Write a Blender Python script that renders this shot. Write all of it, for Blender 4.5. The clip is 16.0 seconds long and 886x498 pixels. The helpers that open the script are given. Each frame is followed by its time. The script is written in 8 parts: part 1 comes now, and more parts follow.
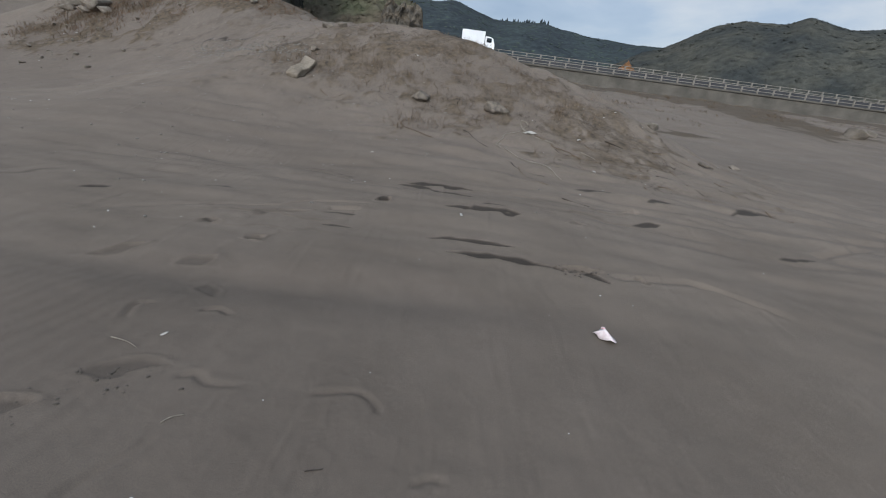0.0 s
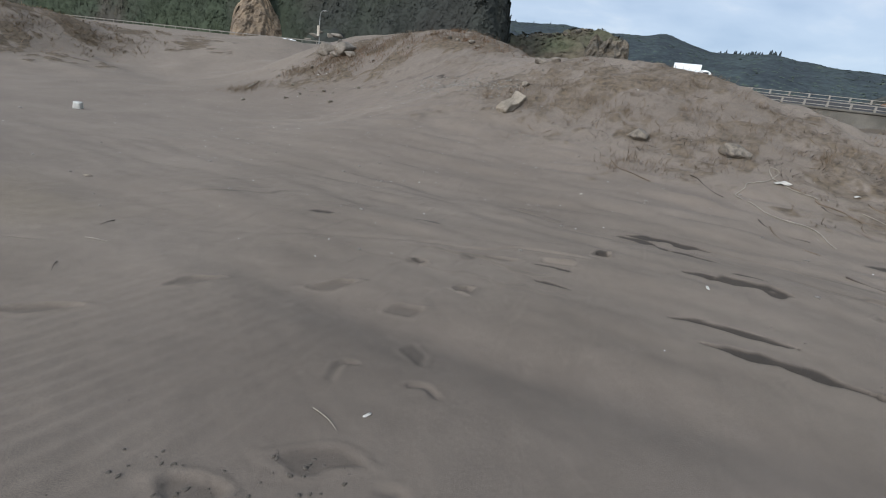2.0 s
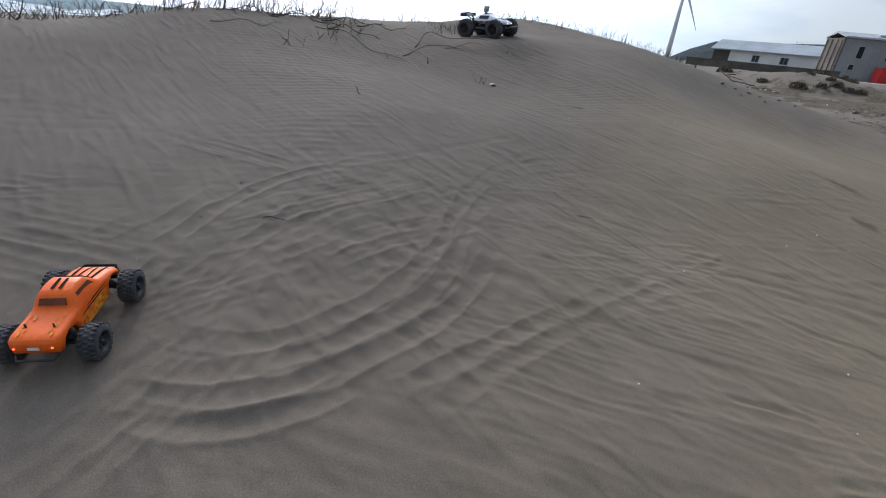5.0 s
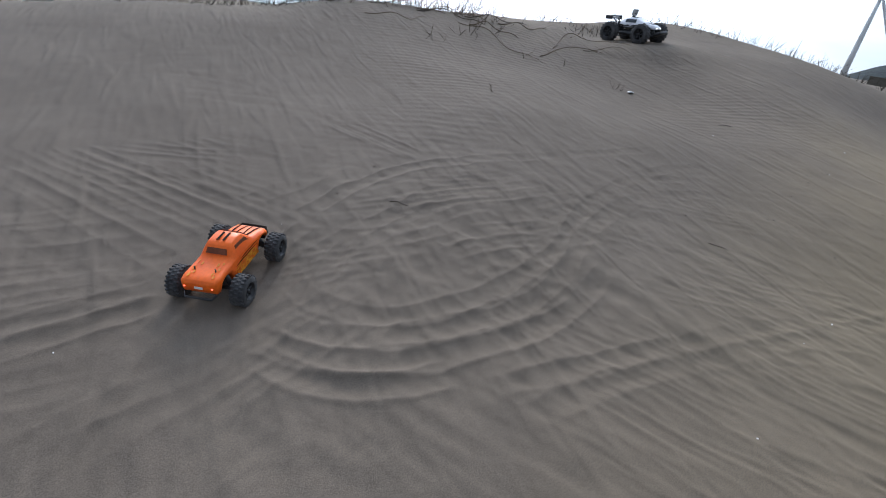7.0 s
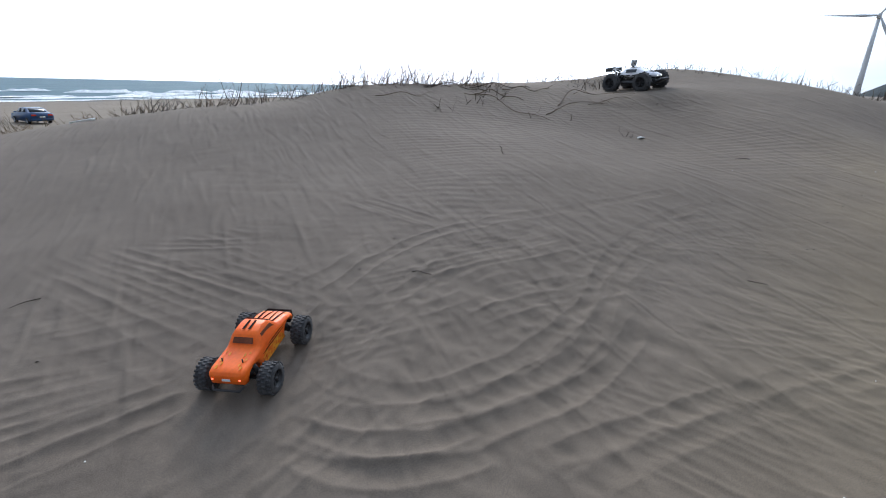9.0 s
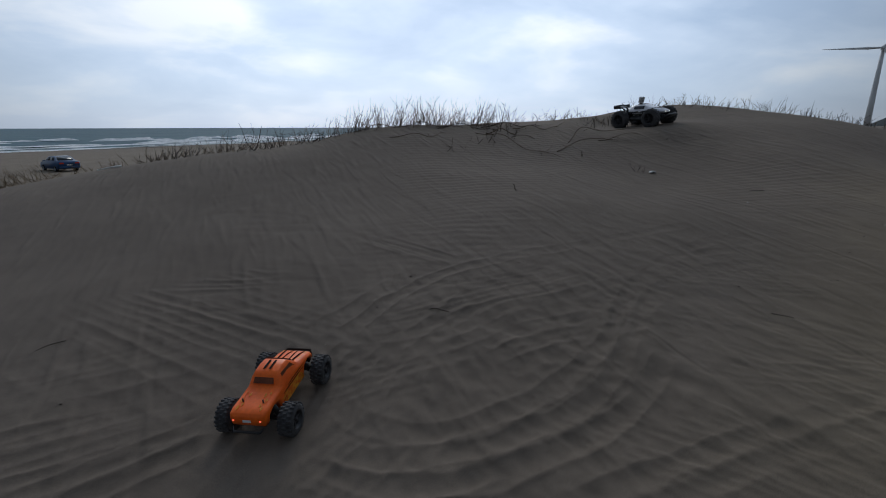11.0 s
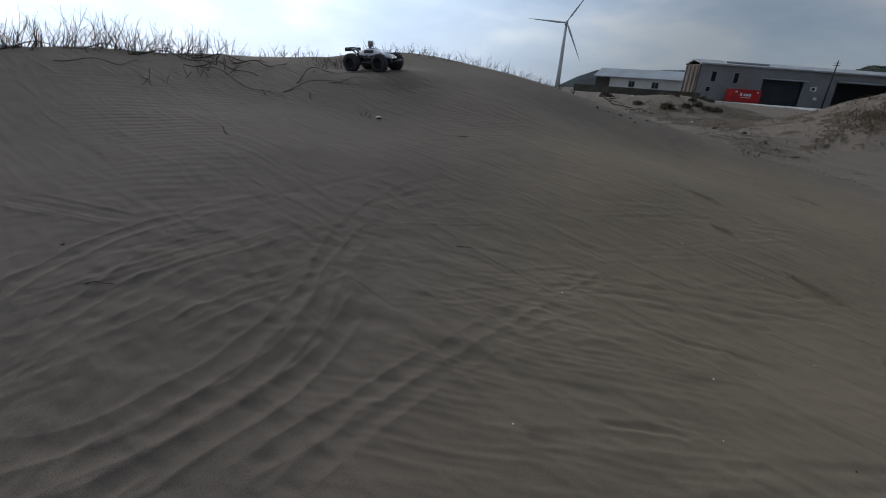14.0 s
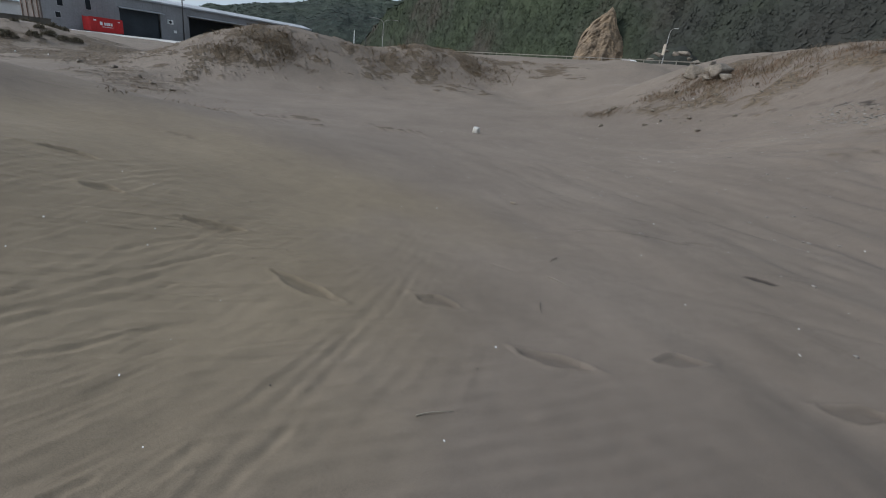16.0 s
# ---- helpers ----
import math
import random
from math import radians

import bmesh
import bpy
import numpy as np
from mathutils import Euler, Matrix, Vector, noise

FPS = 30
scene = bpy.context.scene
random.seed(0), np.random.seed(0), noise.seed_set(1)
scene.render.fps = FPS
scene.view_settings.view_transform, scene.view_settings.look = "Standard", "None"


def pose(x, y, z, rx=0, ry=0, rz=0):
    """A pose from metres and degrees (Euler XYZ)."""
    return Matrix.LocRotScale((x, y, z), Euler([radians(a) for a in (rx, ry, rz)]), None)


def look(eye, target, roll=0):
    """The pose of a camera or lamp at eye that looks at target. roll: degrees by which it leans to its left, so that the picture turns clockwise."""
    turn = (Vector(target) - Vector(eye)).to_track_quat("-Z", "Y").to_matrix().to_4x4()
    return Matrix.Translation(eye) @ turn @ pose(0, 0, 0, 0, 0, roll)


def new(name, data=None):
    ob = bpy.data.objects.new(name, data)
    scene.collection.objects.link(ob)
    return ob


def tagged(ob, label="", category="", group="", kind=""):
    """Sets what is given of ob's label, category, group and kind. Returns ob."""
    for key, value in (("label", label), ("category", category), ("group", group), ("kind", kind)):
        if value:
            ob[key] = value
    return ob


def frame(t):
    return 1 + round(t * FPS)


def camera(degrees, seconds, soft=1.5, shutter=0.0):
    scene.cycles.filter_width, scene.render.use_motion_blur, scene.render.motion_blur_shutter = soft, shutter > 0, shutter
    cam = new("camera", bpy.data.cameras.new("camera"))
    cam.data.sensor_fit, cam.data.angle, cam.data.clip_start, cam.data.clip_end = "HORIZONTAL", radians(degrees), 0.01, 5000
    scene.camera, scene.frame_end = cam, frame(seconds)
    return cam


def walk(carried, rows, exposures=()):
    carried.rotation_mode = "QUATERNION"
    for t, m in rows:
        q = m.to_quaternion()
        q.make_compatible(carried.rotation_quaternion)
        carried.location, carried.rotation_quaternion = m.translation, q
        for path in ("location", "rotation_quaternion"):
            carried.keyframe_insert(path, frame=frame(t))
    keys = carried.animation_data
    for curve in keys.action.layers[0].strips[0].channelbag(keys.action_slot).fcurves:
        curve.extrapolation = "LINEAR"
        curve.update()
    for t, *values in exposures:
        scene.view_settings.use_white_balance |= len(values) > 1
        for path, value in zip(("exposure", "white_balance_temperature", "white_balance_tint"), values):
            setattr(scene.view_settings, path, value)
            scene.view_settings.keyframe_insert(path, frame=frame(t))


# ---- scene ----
cam = camera(87.2, 16.0, soft=1.0)
PATH = [
    (0, (0.0, 0.0, 1.2), (-0.003, 2.828, 0.198), 7.61),
    (0.5, (-0.161, 0.063, 1.21), (-0.324, 2.903, 0.254), 8.13),
    (1, (-0.209, 0.224, 1.188), (-0.404, 3.064, 0.239), 8.19),
    (1.5, (-0.26, 0.375, 1.177), (-0.663, 3.201, 0.255), 8.59),
    (2, (-0.403, 0.472, 1.161), (-1.496, 3.098, 0.209), 7.86),
    (2.5, (-0.6, 0.431, 1.138), (-2.522, 2.486, 0.097), 7.31),
    (3, (-0.763, 0.38, 1.1), (-3.313, 1.481, -0.032), 5.61),
    (3.5, (-0.931, 0.147, 1.122), (-3.682, 0.358, -0.056), 4.92),
    (4, (-0.984, -0.034, 1.152), (-3.629, -0.772, -0.056), 4.25),
    (4.5, (-0.93, -0.149, 1.183), (-3.187, -1.698, -0.044), 4.21),
    (5, (-0.786, -0.208, 1.187), (-2.694, -2.158, -0.061), 5.96),
    (7.5, (-0.739, -0.22, 1.198), (-2.102, -2.534, -0.139), 8.78),
    (8, (-0.755, -0.206, 1.192), (-2.129, -2.525, -0.125), 8.20),
    (8.5, (-0.758, -0.211, 1.192), (-2.102, -2.592, -0.042), 6.18),
    (9, (-0.765, -0.233, 1.207), (-2.019, -2.772, 0.218), 1.31),
    (9.2, (-0.778, -0.226, 1.219), (-1.997, -2.824, 0.347), -0.45),
    (11.3, (-0.743, -0.23, 1.206), (-1.936, -2.876, 0.448), 0.22),
    (11.5, (-0.754, -0.214, 1.202), (-1.808, -2.912, 0.419), 0.74),
    (12, (-0.739, -0.153, 1.199), (-1.374, -2.956, 0.339), 2.58),
    (12.5, (-0.764, -0.152, 1.201), (-1.686, -2.859, 0.294), 3.40),
    (13, (-0.777, -0.145, 1.223), (-2.232, -2.58, 0.247), 2.75),
    (13.5, (-0.981, -0.177, 1.187), (-2.893, -2.267, 0.201), 3.63),
    (14, (-1.007, -0.144, 1.202), (-3.296, -1.784, 0.166), 4.35),
    (14.5, (-1.081, -0.114, 1.157), (-3.671, -1.202, 0.102), 4.11),
    (15, (-1.263, -0.008, 1.184), (-4.061, -0.194, 0.118), 5.81),
    (15.5, (-1.332, 0.06, 1.183), (-4.014, 0.893, 0.126), 6.52),
    (16, (-1.316, 0.065, 1.215), (-3.736, 1.479, 0.143), 6.74),
]
EXPOSURES = [(0.0, 0.82, 6500, 10), (0.5, 0.96, 6500, 10), (2.0, 1.18, 6550, 10), (3.0, 1.2, 6600, 10), (3.5, 1.2, 6650, 10), (4.5, 1.0, 6550, 11), (5.2, 1.0, 6500, 11), (7.3, 1.18, 6450, 11), (8.0, 1.2, 6450, 11), (9.2, 1.2, 6450, 11),
             (10.2, 0.2, 6450, 10), (11.3, -0.5, 6450, 10), (12.5, -0.5, 6400, 10), (13.5, -0.31, 6450, 10), (14.0, -0.08, 6500, 10), (14.5, 0.15, 6600, 10), (15.0, 0.44, 6600, 10), (15.5, 0.68, 6700, 10), (16.0, 0.9, 6600, 10)]
walk(cam, [(t, look(eye, target, roll)) for t, eye, target, roll in PATH], EXPOSURES)

# ---- sky and sun: overcast, brightest over the sea ----
SUN_AZ, SUN_EL = 160.0, 30.0
sun_dir = Vector((-math.sin(radians(SUN_AZ)) * math.cos(radians(SUN_EL)), math.cos(radians(SUN_AZ)) * math.cos(radians(SUN_EL)), math.sin(radians(SUN_EL))))


def link(tree, a, b):
    tree.links.new(a, b)


def build_world():
    world = bpy.data.worlds.new("overcast_sky")
    scene.world = world
    world.use_nodes = True
    t = world.node_tree
    t.nodes.clear()
    n = t.nodes.new
    out, bg = n("ShaderNodeOutputWorld"), n("ShaderNodeBackground")
    sky = n("ShaderNodeTexSky")
    sky.sky_type, sky.sun_disc = "NISHITA", False
    sky.sun_elevation, sky.sun_rotation = radians(SUN_EL), radians(-SUN_AZ)
    co = n("ShaderNodeTexCoord")
    sep = n("ShaderNodeSeparateXYZ")
    link(t, co.outputs["Generated"], sep.inputs[0])
    # clouds lie on a flat layer: stretch the directions towards the horizon
    up = n("ShaderNodeMath"); up.operation = "MAXIMUM"; up.inputs[1].default_value = 0.0
    link(t, sep.outputs["Z"], up.inputs[0])
    add = n("ShaderNodeMath"); add.operation = "ADD"; add.inputs[1].default_value = 0.26
    link(t, up.outputs[0], add.inputs[0])
    div = n("ShaderNodeVectorMath"); div.operation = "DIVIDE"
    comb = n("ShaderNodeCombineXYZ")
    for k in range(3):
        link(t, add.outputs[0], comb.inputs[k])
    link(t, co.outputs["Generated"], div.inputs[0])
    link(t, comb.outputs[0], div.inputs[1])
    noise1 = n("ShaderNodeTexNoise")
    noise1.inputs["Scale"].default_value, noise1.inputs["Detail"].default_value = 1.6, 6.0
    noise1.inputs["Roughness"].default_value, noise1.inputs["Distortion"].default_value = 0.5, 0.25
    link(t, div.outputs[0], noise1.inputs["Vector"])
    ramp = n("ShaderNodeValToRGB")
    e = ramp.color_ramp.elements
    e[0].position, e[0].color = 0.32, (0.41, 0.54, 0.74, 1)
    e[1].position, e[1].color = 0.66, (0.84, 0.90, 0.98, 1)
    mid = e.new(0.5)
    mid.color = (0.56, 0.685, 0.87, 1)
    link(t, noise1.outputs["Fac"], ramp.inputs[0])
    # brighter where the hidden sun stands
    dot = n("ShaderNodeVectorMath"); dot.operation = "DOT_PRODUCT"
    dot.inputs[1].default_value = sun_dir
    link(t, co.outputs["Generated"], dot.inputs[0])
    glow = n("ShaderNodeMapRange")
    glow.inputs["From Min"].default_value, glow.inputs["From Max"].default_value = 0.45, 1.0
    glow.inputs["To Min"].default_value, glow.inputs["To Max"].default_value = 0.42, 1.8
    glow.interpolation_type = "SMOOTHSTEP"
    link(t, dot.outputs["Value"], glow.inputs["Value"])
    lit = n("ShaderNodeVectorMath"); lit.operation = "SCALE"
    # pale even haze low over the horizon
    low = n("ShaderNodeMapRange"); low.inputs["From Min"].default_value, low.inputs["From Max"].default_value = 0.0, 0.2
    low.inputs["To Min"].default_value, low.inputs["To Max"].default_value = 0.75, 0.0
    link(t, sep.outputs["Z"], low.inputs["Value"])
    haze = n("ShaderNodeMix"); haze.data_type = "RGBA"; haze.inputs["B"].default_value = (0.53, 0.67, 0.87, 1)
    link(t, low.outputs["Result"], haze.inputs["Factor"]); link(t, ramp.outputs["Color"], haze.inputs["A"])
    link(t, haze.outputs["Result"], lit.inputs[0])
    link(t, glow.outputs["Result"], lit.inputs["Scale"])
    skys = n("ShaderNodeVectorMath"); skys.operation = "SCALE"
    skys.inputs["Scale"].default_value = 0.08
    link(t, sky.outputs[0], skys.inputs[0])
    mix = n("ShaderNodeMix"); mix.data_type = "VECTOR"; mix.inputs["Factor"].default_value = 0.86
    link(t, skys.outputs[0], mix.inputs["A"])
    link(t, lit.outputs[0], mix.inputs["B"])
    link(t, mix.outputs["Result"], bg.inputs["Color"])
    bg.inputs["Strength"].default_value = 1.0
    link(t, bg.outputs[0], out.inputs[0])


build_world()
sun_data = bpy.data.lights.new("sun", "SUN")
sun_data.energy, sun_data.angle, sun_data.color = 1.1, radians(20), (1.0, 0.96, 0.9)
sun = new("sun", sun_data)
sun.matrix_world = look((0, 0, 30), Vector((0, 0, 30)) - sun_dir)


# ---- materials ----
def material(name, colour, rough=0.8, metal=0.0, vary=0.25, scale=4.0, fine=40.0, bump=0.15, second=None, spec=0.4, depth=0.01, stretch=(1, 1, 1), objrand=0.0):
    """A surface with blotches at one scale and grain at a finer one."""
    m = bpy.data.materials.new(name)
    m.use_nodes = True
    t = m.node_tree
    b = t.nodes["Principled BSDF"]
    n = t.nodes.new
    co = n("ShaderNodeTexCoord")
    mp = n("ShaderNodeMapping"); mp.inputs["Scale"].default_value = stretch
    link(t, co.outputs["Object"], mp.inputs[0])
    big, small = n("ShaderNodeTexNoise"), n("ShaderNodeTexNoise")
    big.inputs["Scale"].default_value, big.inputs["Detail"].default_value = scale, 5
    small.inputs["Scale"].default_value, small.inputs["Detail"].default_value = fine, 3
    link(t, mp.outputs[0], big.inputs["Vector"]); link(t, mp.outputs[0], small.inputs["Vector"])
    c2 = second or tuple(c * (1 - vary) for c in colour)
    ramp = n("ShaderNodeValToRGB")
    ramp.color_ramp.elements[0].position, ramp.color_ramp.elements[0].color = 0.35, (*c2, 1)
    ramp.color_ramp.elements[1].position, ramp.color_ramp.elements[1].color = 0.65, (*colour, 1)
    link(t, big.outputs["Fac"], ramp.inputs[0])
    grain = n("ShaderNodeMapRange")
    grain.inputs["From Min"].default_value, grain.inputs["From Max"].default_value = 0.3, 0.7
    grain.inputs["To Min"].default_value, grain.inputs["To Max"].default_value = 1 - 0.5 * vary, 1 + 0.5 * vary
    link(t, small.outputs["Fac"], grain.inputs["Value"])
    sc = n("ShaderNodeVectorMath"); sc.operation = "SCALE"
    link(t, ramp.outputs["Color"], sc.inputs[0]); link(t, grain.outputs["Result"], sc.inputs["Scale"])
    last = sc.outputs[0]
    if objrand:
        oi = n("ShaderNodeObjectInfo")
        r = n("ShaderNodeMapRange"); r.inputs["To Min"].default_value, r.inputs["To Max"].default_value = 1 - objrand, 1 + objrand
        link(t, oi.outputs["Random"], r.inputs["Value"])
        s2 = n("ShaderNodeVectorMath"); s2.operation = "SCALE"
        link(t, last, s2.inputs[0]); link(t, r.outputs["Result"], s2.inputs["Scale"])
        last = s2.outputs[0]
    link(t, last, b.inputs["Base Color"])
    b.inputs["Roughness"].default_value, b.inputs["Metallic"].default_value = rough, metal
    b.inputs["Specular IOR Level"].default_value = spec
    if bump:
        bp = n("ShaderNodeBump"); bp.inputs["Strength"].default_value, bp.inputs["Distance"].default_value = bump, depth
        link(t, small.outputs["Fac"], bp.inputs["Height"]); link(t, bp.outputs[0], b.inputs["Normal"])
    return m


def sand_material():
    """Dark grey beach sand: wetter and drier blotches, painted light and shade, grains, wind ripples on the dune's
    face.
    """
    m = bpy.data.materials.new("grey_sand")
    m.use_nodes = True
    t = m.node_tree
    b = t.nodes["Principled BSDF"]
    n = t.nodes.new
    co = n("ShaderNodeTexCoord")
    def noise_at(scale, detail=5, rough=0.55):
        k = n("ShaderNodeTexNoise")
        k.inputs["Scale"].default_value, k.inputs["Detail"].default_value, k.inputs["Roughness"].default_value = scale, detail, rough
        link(t, co.outputs["Object"], k.inputs["Vector"])
        return k
    broad, blotch, patch, grain = noise_at(0.11, 3), noise_at(0.8, 5), noise_at(7.0, 5), noise_at(390.0, 2, 0.8)
    ramp = n("ShaderNodeValToRGB")
    ramp.color_ramp.elements[0].position, ramp.color_ramp.elements[0].color = 0.33, (0.128, 0.102, 0.079, 1)
    ramp.color_ramp.elements[1].position, ramp.color_ramp.elements[1].color = 0.68, (0.178, 0.144, 0.114, 1)
    mixf = n("ShaderNodeMath"); mixf.operation = "MULTIPLY_ADD"; mixf.inputs[1].default_value = 0.45
    half = n("ShaderNodeMath"); half.operation = "MULTIPLY"; half.inputs[1].default_value = 0.55
    link(t, blotch.outputs["Fac"], half.inputs[0]); link(t, broad.outputs["Fac"], mixf.inputs[0]); link(t, half.outputs[0], mixf.inputs[2])
    link(t, mixf.outputs[0], ramp.inputs[0])
    gr = n("ShaderNodeMapRange"); gr.inputs["From Min"].default_value, gr.inputs["From Max"].default_value = 0.36, 0.64
    gr.inputs["To Min"].default_value, gr.inputs["To Max"].default_value = 0.72, 1.28
    link(t, grain.outputs["Fac"], gr.inputs["Value"])
    pr = n("ShaderNodeMapRange"); pr.inputs["From Min"].default_value, pr.inputs["From Max"].default_value = 0.3, 0.7
    pr.inputs["To Min"].default_value, pr.inputs["To Max"].default_value = 0.94, 1.06
    link(t, patch.outputs["Fac"], pr.inputs["Value"])
    mul = n("ShaderNodeMath"); mul.operation = "MULTIPLY"
    link(t, gr.outputs[0], mul.inputs[0]); link(t, pr.outputs[0], mul.inputs[1])
    sc = n("ShaderNodeVectorMath"); sc.operation = "SCALE"
    link(t, ramp.outputs["Color"], sc.inputs[0]); link(t, mul.outputs[0], sc.inputs["Scale"])
    att = n("ShaderNodeAttribute"); att.attribute_name = "damp_and_shade"
    darken = n("ShaderNodeMapRange"); darken.inputs["To Min"].default_value, darken.inputs["To Max"].default_value = 1.0, 0.30
    link(t, att.outputs["Fac"], darken.inputs["Value"])
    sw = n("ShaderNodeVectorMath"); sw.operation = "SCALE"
    link(t, sc.outputs[0], sw.inputs[0]); link(t, darken.outputs[0], sw.inputs["Scale"])
    # yellower dry sand, with regional light and shade painted into its colour
    att3 = n("ShaderNodeAttribute"); att3.attribute_name = "dry_and_light_tone"
    half_tone = n("ShaderNodeMapRange"); half_tone.inputs["From Min"].default_value, half_tone.inputs["From Max"].default_value = -1.0, 1.0
    link(t, att3.outputs["Fac"], half_tone.inputs["Value"])
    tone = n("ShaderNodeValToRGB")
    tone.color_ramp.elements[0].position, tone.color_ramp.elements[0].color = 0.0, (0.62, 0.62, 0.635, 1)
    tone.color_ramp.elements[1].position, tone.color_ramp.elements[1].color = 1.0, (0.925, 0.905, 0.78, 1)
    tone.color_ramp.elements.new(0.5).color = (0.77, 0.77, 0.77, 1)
    link(t, half_tone.outputs[0], tone.inputs[0])
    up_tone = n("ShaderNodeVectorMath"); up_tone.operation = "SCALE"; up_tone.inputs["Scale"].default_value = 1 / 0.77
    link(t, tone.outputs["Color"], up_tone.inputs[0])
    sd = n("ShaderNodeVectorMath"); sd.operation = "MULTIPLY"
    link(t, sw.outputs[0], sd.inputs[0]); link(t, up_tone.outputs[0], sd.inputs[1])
    # dead grass mat, broken up by bare sand
    att2 = n("ShaderNodeAttribute"); att2.attribute_name = "turf"
    tangle = noise_at(3.2, 6, 0.72)
    cover = n("ShaderNodeMath"); cover.operation = "ADD"
    link(t, att2.outputs["Fac"], cover.inputs[0]); link(t, tangle.outputs["Fac"], cover.inputs[1])
    cm = n("ShaderNodeMapRange"); cm.inputs["From Min"].default_value, cm.inputs["From Max"].default_value = 0.86, 1.16
    link(t, cover.outputs[0], cm.inputs["Value"])
    straw = n("ShaderNodeValToRGB")
    straw.color_ramp.elements[0].position, straw.color_ramp.elements[0].color = 0.36, (0.044, 0.034, 0.025, 1)
    straw.color_ramp.elements[1].position, straw.color_ramp.elements[1].color = 0.64, (0.132, 0.098, 0.064, 1)
    shred = noise_at(11.0, 6, 0.75)
    link(t, shred.outputs["Fac"], straw.inputs[0])
    sm0 = n("ShaderNodeMix"); sm0.data_type = "RGBA"
    link(t, cm.outputs[0], sm0.inputs["Factor"]); link(t, sd.outputs[0], sm0.inputs["A"]); link(t, straw.outputs["Color"], sm0.inputs["B"])
    link(t, sm0.outputs["Result"], b.inputs["Base Color"])
    b.inputs["Roughness"].default_value, b.inputs["Specular IOR Level"].default_value = 0.92, 0.2
    # ripples: crests run along the slope, bent by noise, fading in and out
    wave = n("ShaderNodeTexWave")
    mp = n("ShaderNodeMapping"); mp.inputs["Rotation"].default_value = (0, 0, radians(116.0))
    link(t, co.outputs["Object"], mp.inputs[0])
    link(t, mp.outputs[0], wave.inputs["Vector"])
    wave.inputs["Scale"].default_value, wave.inputs["Distortion"].default_value = 4.4, 4.0
    wave.inputs["Detail"].default_value, wave.inputs["Detail Scale"].default_value = 2.0, 0.5
    gate = n("ShaderNodeMapRange"); gate.inputs["From Min"].default_value, gate.inputs["From Max"].default_value = 0.36, 0.58
    soft = noise_at(0.45, 2)
    link(t, soft.outputs["Fac"], gate.inputs["Value"])
    sep = n("ShaderNodeSeparateXYZ")
    link(t, co.outputs["Object"], sep.inputs[0])
    dune = n("ShaderNodeMapRange"); dune.inputs["From Min"].default_value, dune.inputs["From Max"].default_value = -1.75, -2.5
    link(t, sep.outputs["Y"], dune.inputs["Value"])
    inland = n("ShaderNodeMapRange"); inland.inputs["From Min"].default_value, inland.inputs["From Max"].default_value = -0.7, -2.0
    link(t, sep.outputs["X"], inland.inputs["Value"])
    face = n("ShaderNodeMath"); face.operation = "MULTIPLY"
    link(t, dune.outputs[0], face.inputs[0]); link(t, inland.outputs[0], face.inputs[1])
    both = n("ShaderNodeMath"); both.operation = "MULTIPLY"
    link(t, gate.outputs[0], both.inputs[0]); link(t, face.outputs[0], both.inputs[1])
    rip = n("ShaderNodeMath"); rip.operation = "MULTIPLY"
    link(t, wave.outputs["Fac"], rip.inputs[0]); link(t, both.outputs[0], rip.inputs[1])
    b1 = n("ShaderNodeBump"); b1.inputs["Strength"].default_value, b1.inputs["Distance"].default_value = 0.7, 0.0055
    link(t, rip.outputs[0], b1.inputs["Height"])
    b2 = n("ShaderNodeBump"); b2.inputs["Strength"].default_value, b2.inputs["Distance"].default_value = 0.35, 0.01
    link(t, patch.outputs["Fac"], b2.inputs["Height"]); link(t, b1.outputs[0], b2.inputs["Normal"])
    fine = noise_at(38.0, 4, 0.65)
    b4 = n("ShaderNodeBump"); b4.inputs["Strength"].default_value, b4.inputs["Distance"].default_value = 0.45, 0.004
    link(t, fine.outputs["Fac"], b4.inputs["Height"]); link(t, b2.outputs[0], b4.inputs["Normal"])
    last = b4
    for turn, cross, long, deep in ((-33.0, 13.0, 1.7, 0.016), (-60.0, 10.0, 1.4, 0.014), (86.0, 9.0, 1.2, 0.008)):
        sm = n("ShaderNodeMapping"); sm.inputs["Rotation"].default_value, sm.inputs["Scale"].default_value = (0, 0, radians(turn)), (cross, long, 10.0)
        link(t, co.outputs["Object"], sm.inputs[0])
        streak = n("ShaderNodeTexNoise"); streak.noise_type = "RIDGED_MULTIFRACTAL"
        streak.inputs["Scale"].default_value, streak.inputs["Detail"].default_value, streak.inputs["Distortion"].default_value = 1.0, 2.0, 0.5
        link(t, sm.outputs[0], streak.inputs["Vector"])
        side = n("ShaderNodeMapRange"); side.inputs["From Min"].default_value, side.inputs["From Max"].default_value = (1.6, 0.2) if turn < 60 else (0.8, 2.4)
        link(t, sep.outputs["Y"], side.inputs["Value"])
        hs = n("ShaderNodeMath"); hs.operation = "MULTIPLY"
        link(t, streak.outputs["Fac"], hs.inputs[0]); link(t, side.outputs[0], hs.inputs[1])
        sb = n("ShaderNodeBump"); sb.inputs["Strength"].default_value, sb.inputs["Distance"].default_value = 0.7, deep
        link(t, hs.outputs[0], sb.inputs["Height"]); link(t, last.outputs[0], sb.inputs["Normal"])
        last = sb
    b3 = n("ShaderNodeBump"); b3.inputs["Strength"].default_value, b3.inputs["Distance"].default_value = 0.7, 0.0022
    link(t, grain.outputs["Fac"], b3.inputs["Height"]); link(t, last.outputs[0], b3.inputs["Normal"])
    link(t, b3.outputs[0], b.inputs["Normal"])
    return m


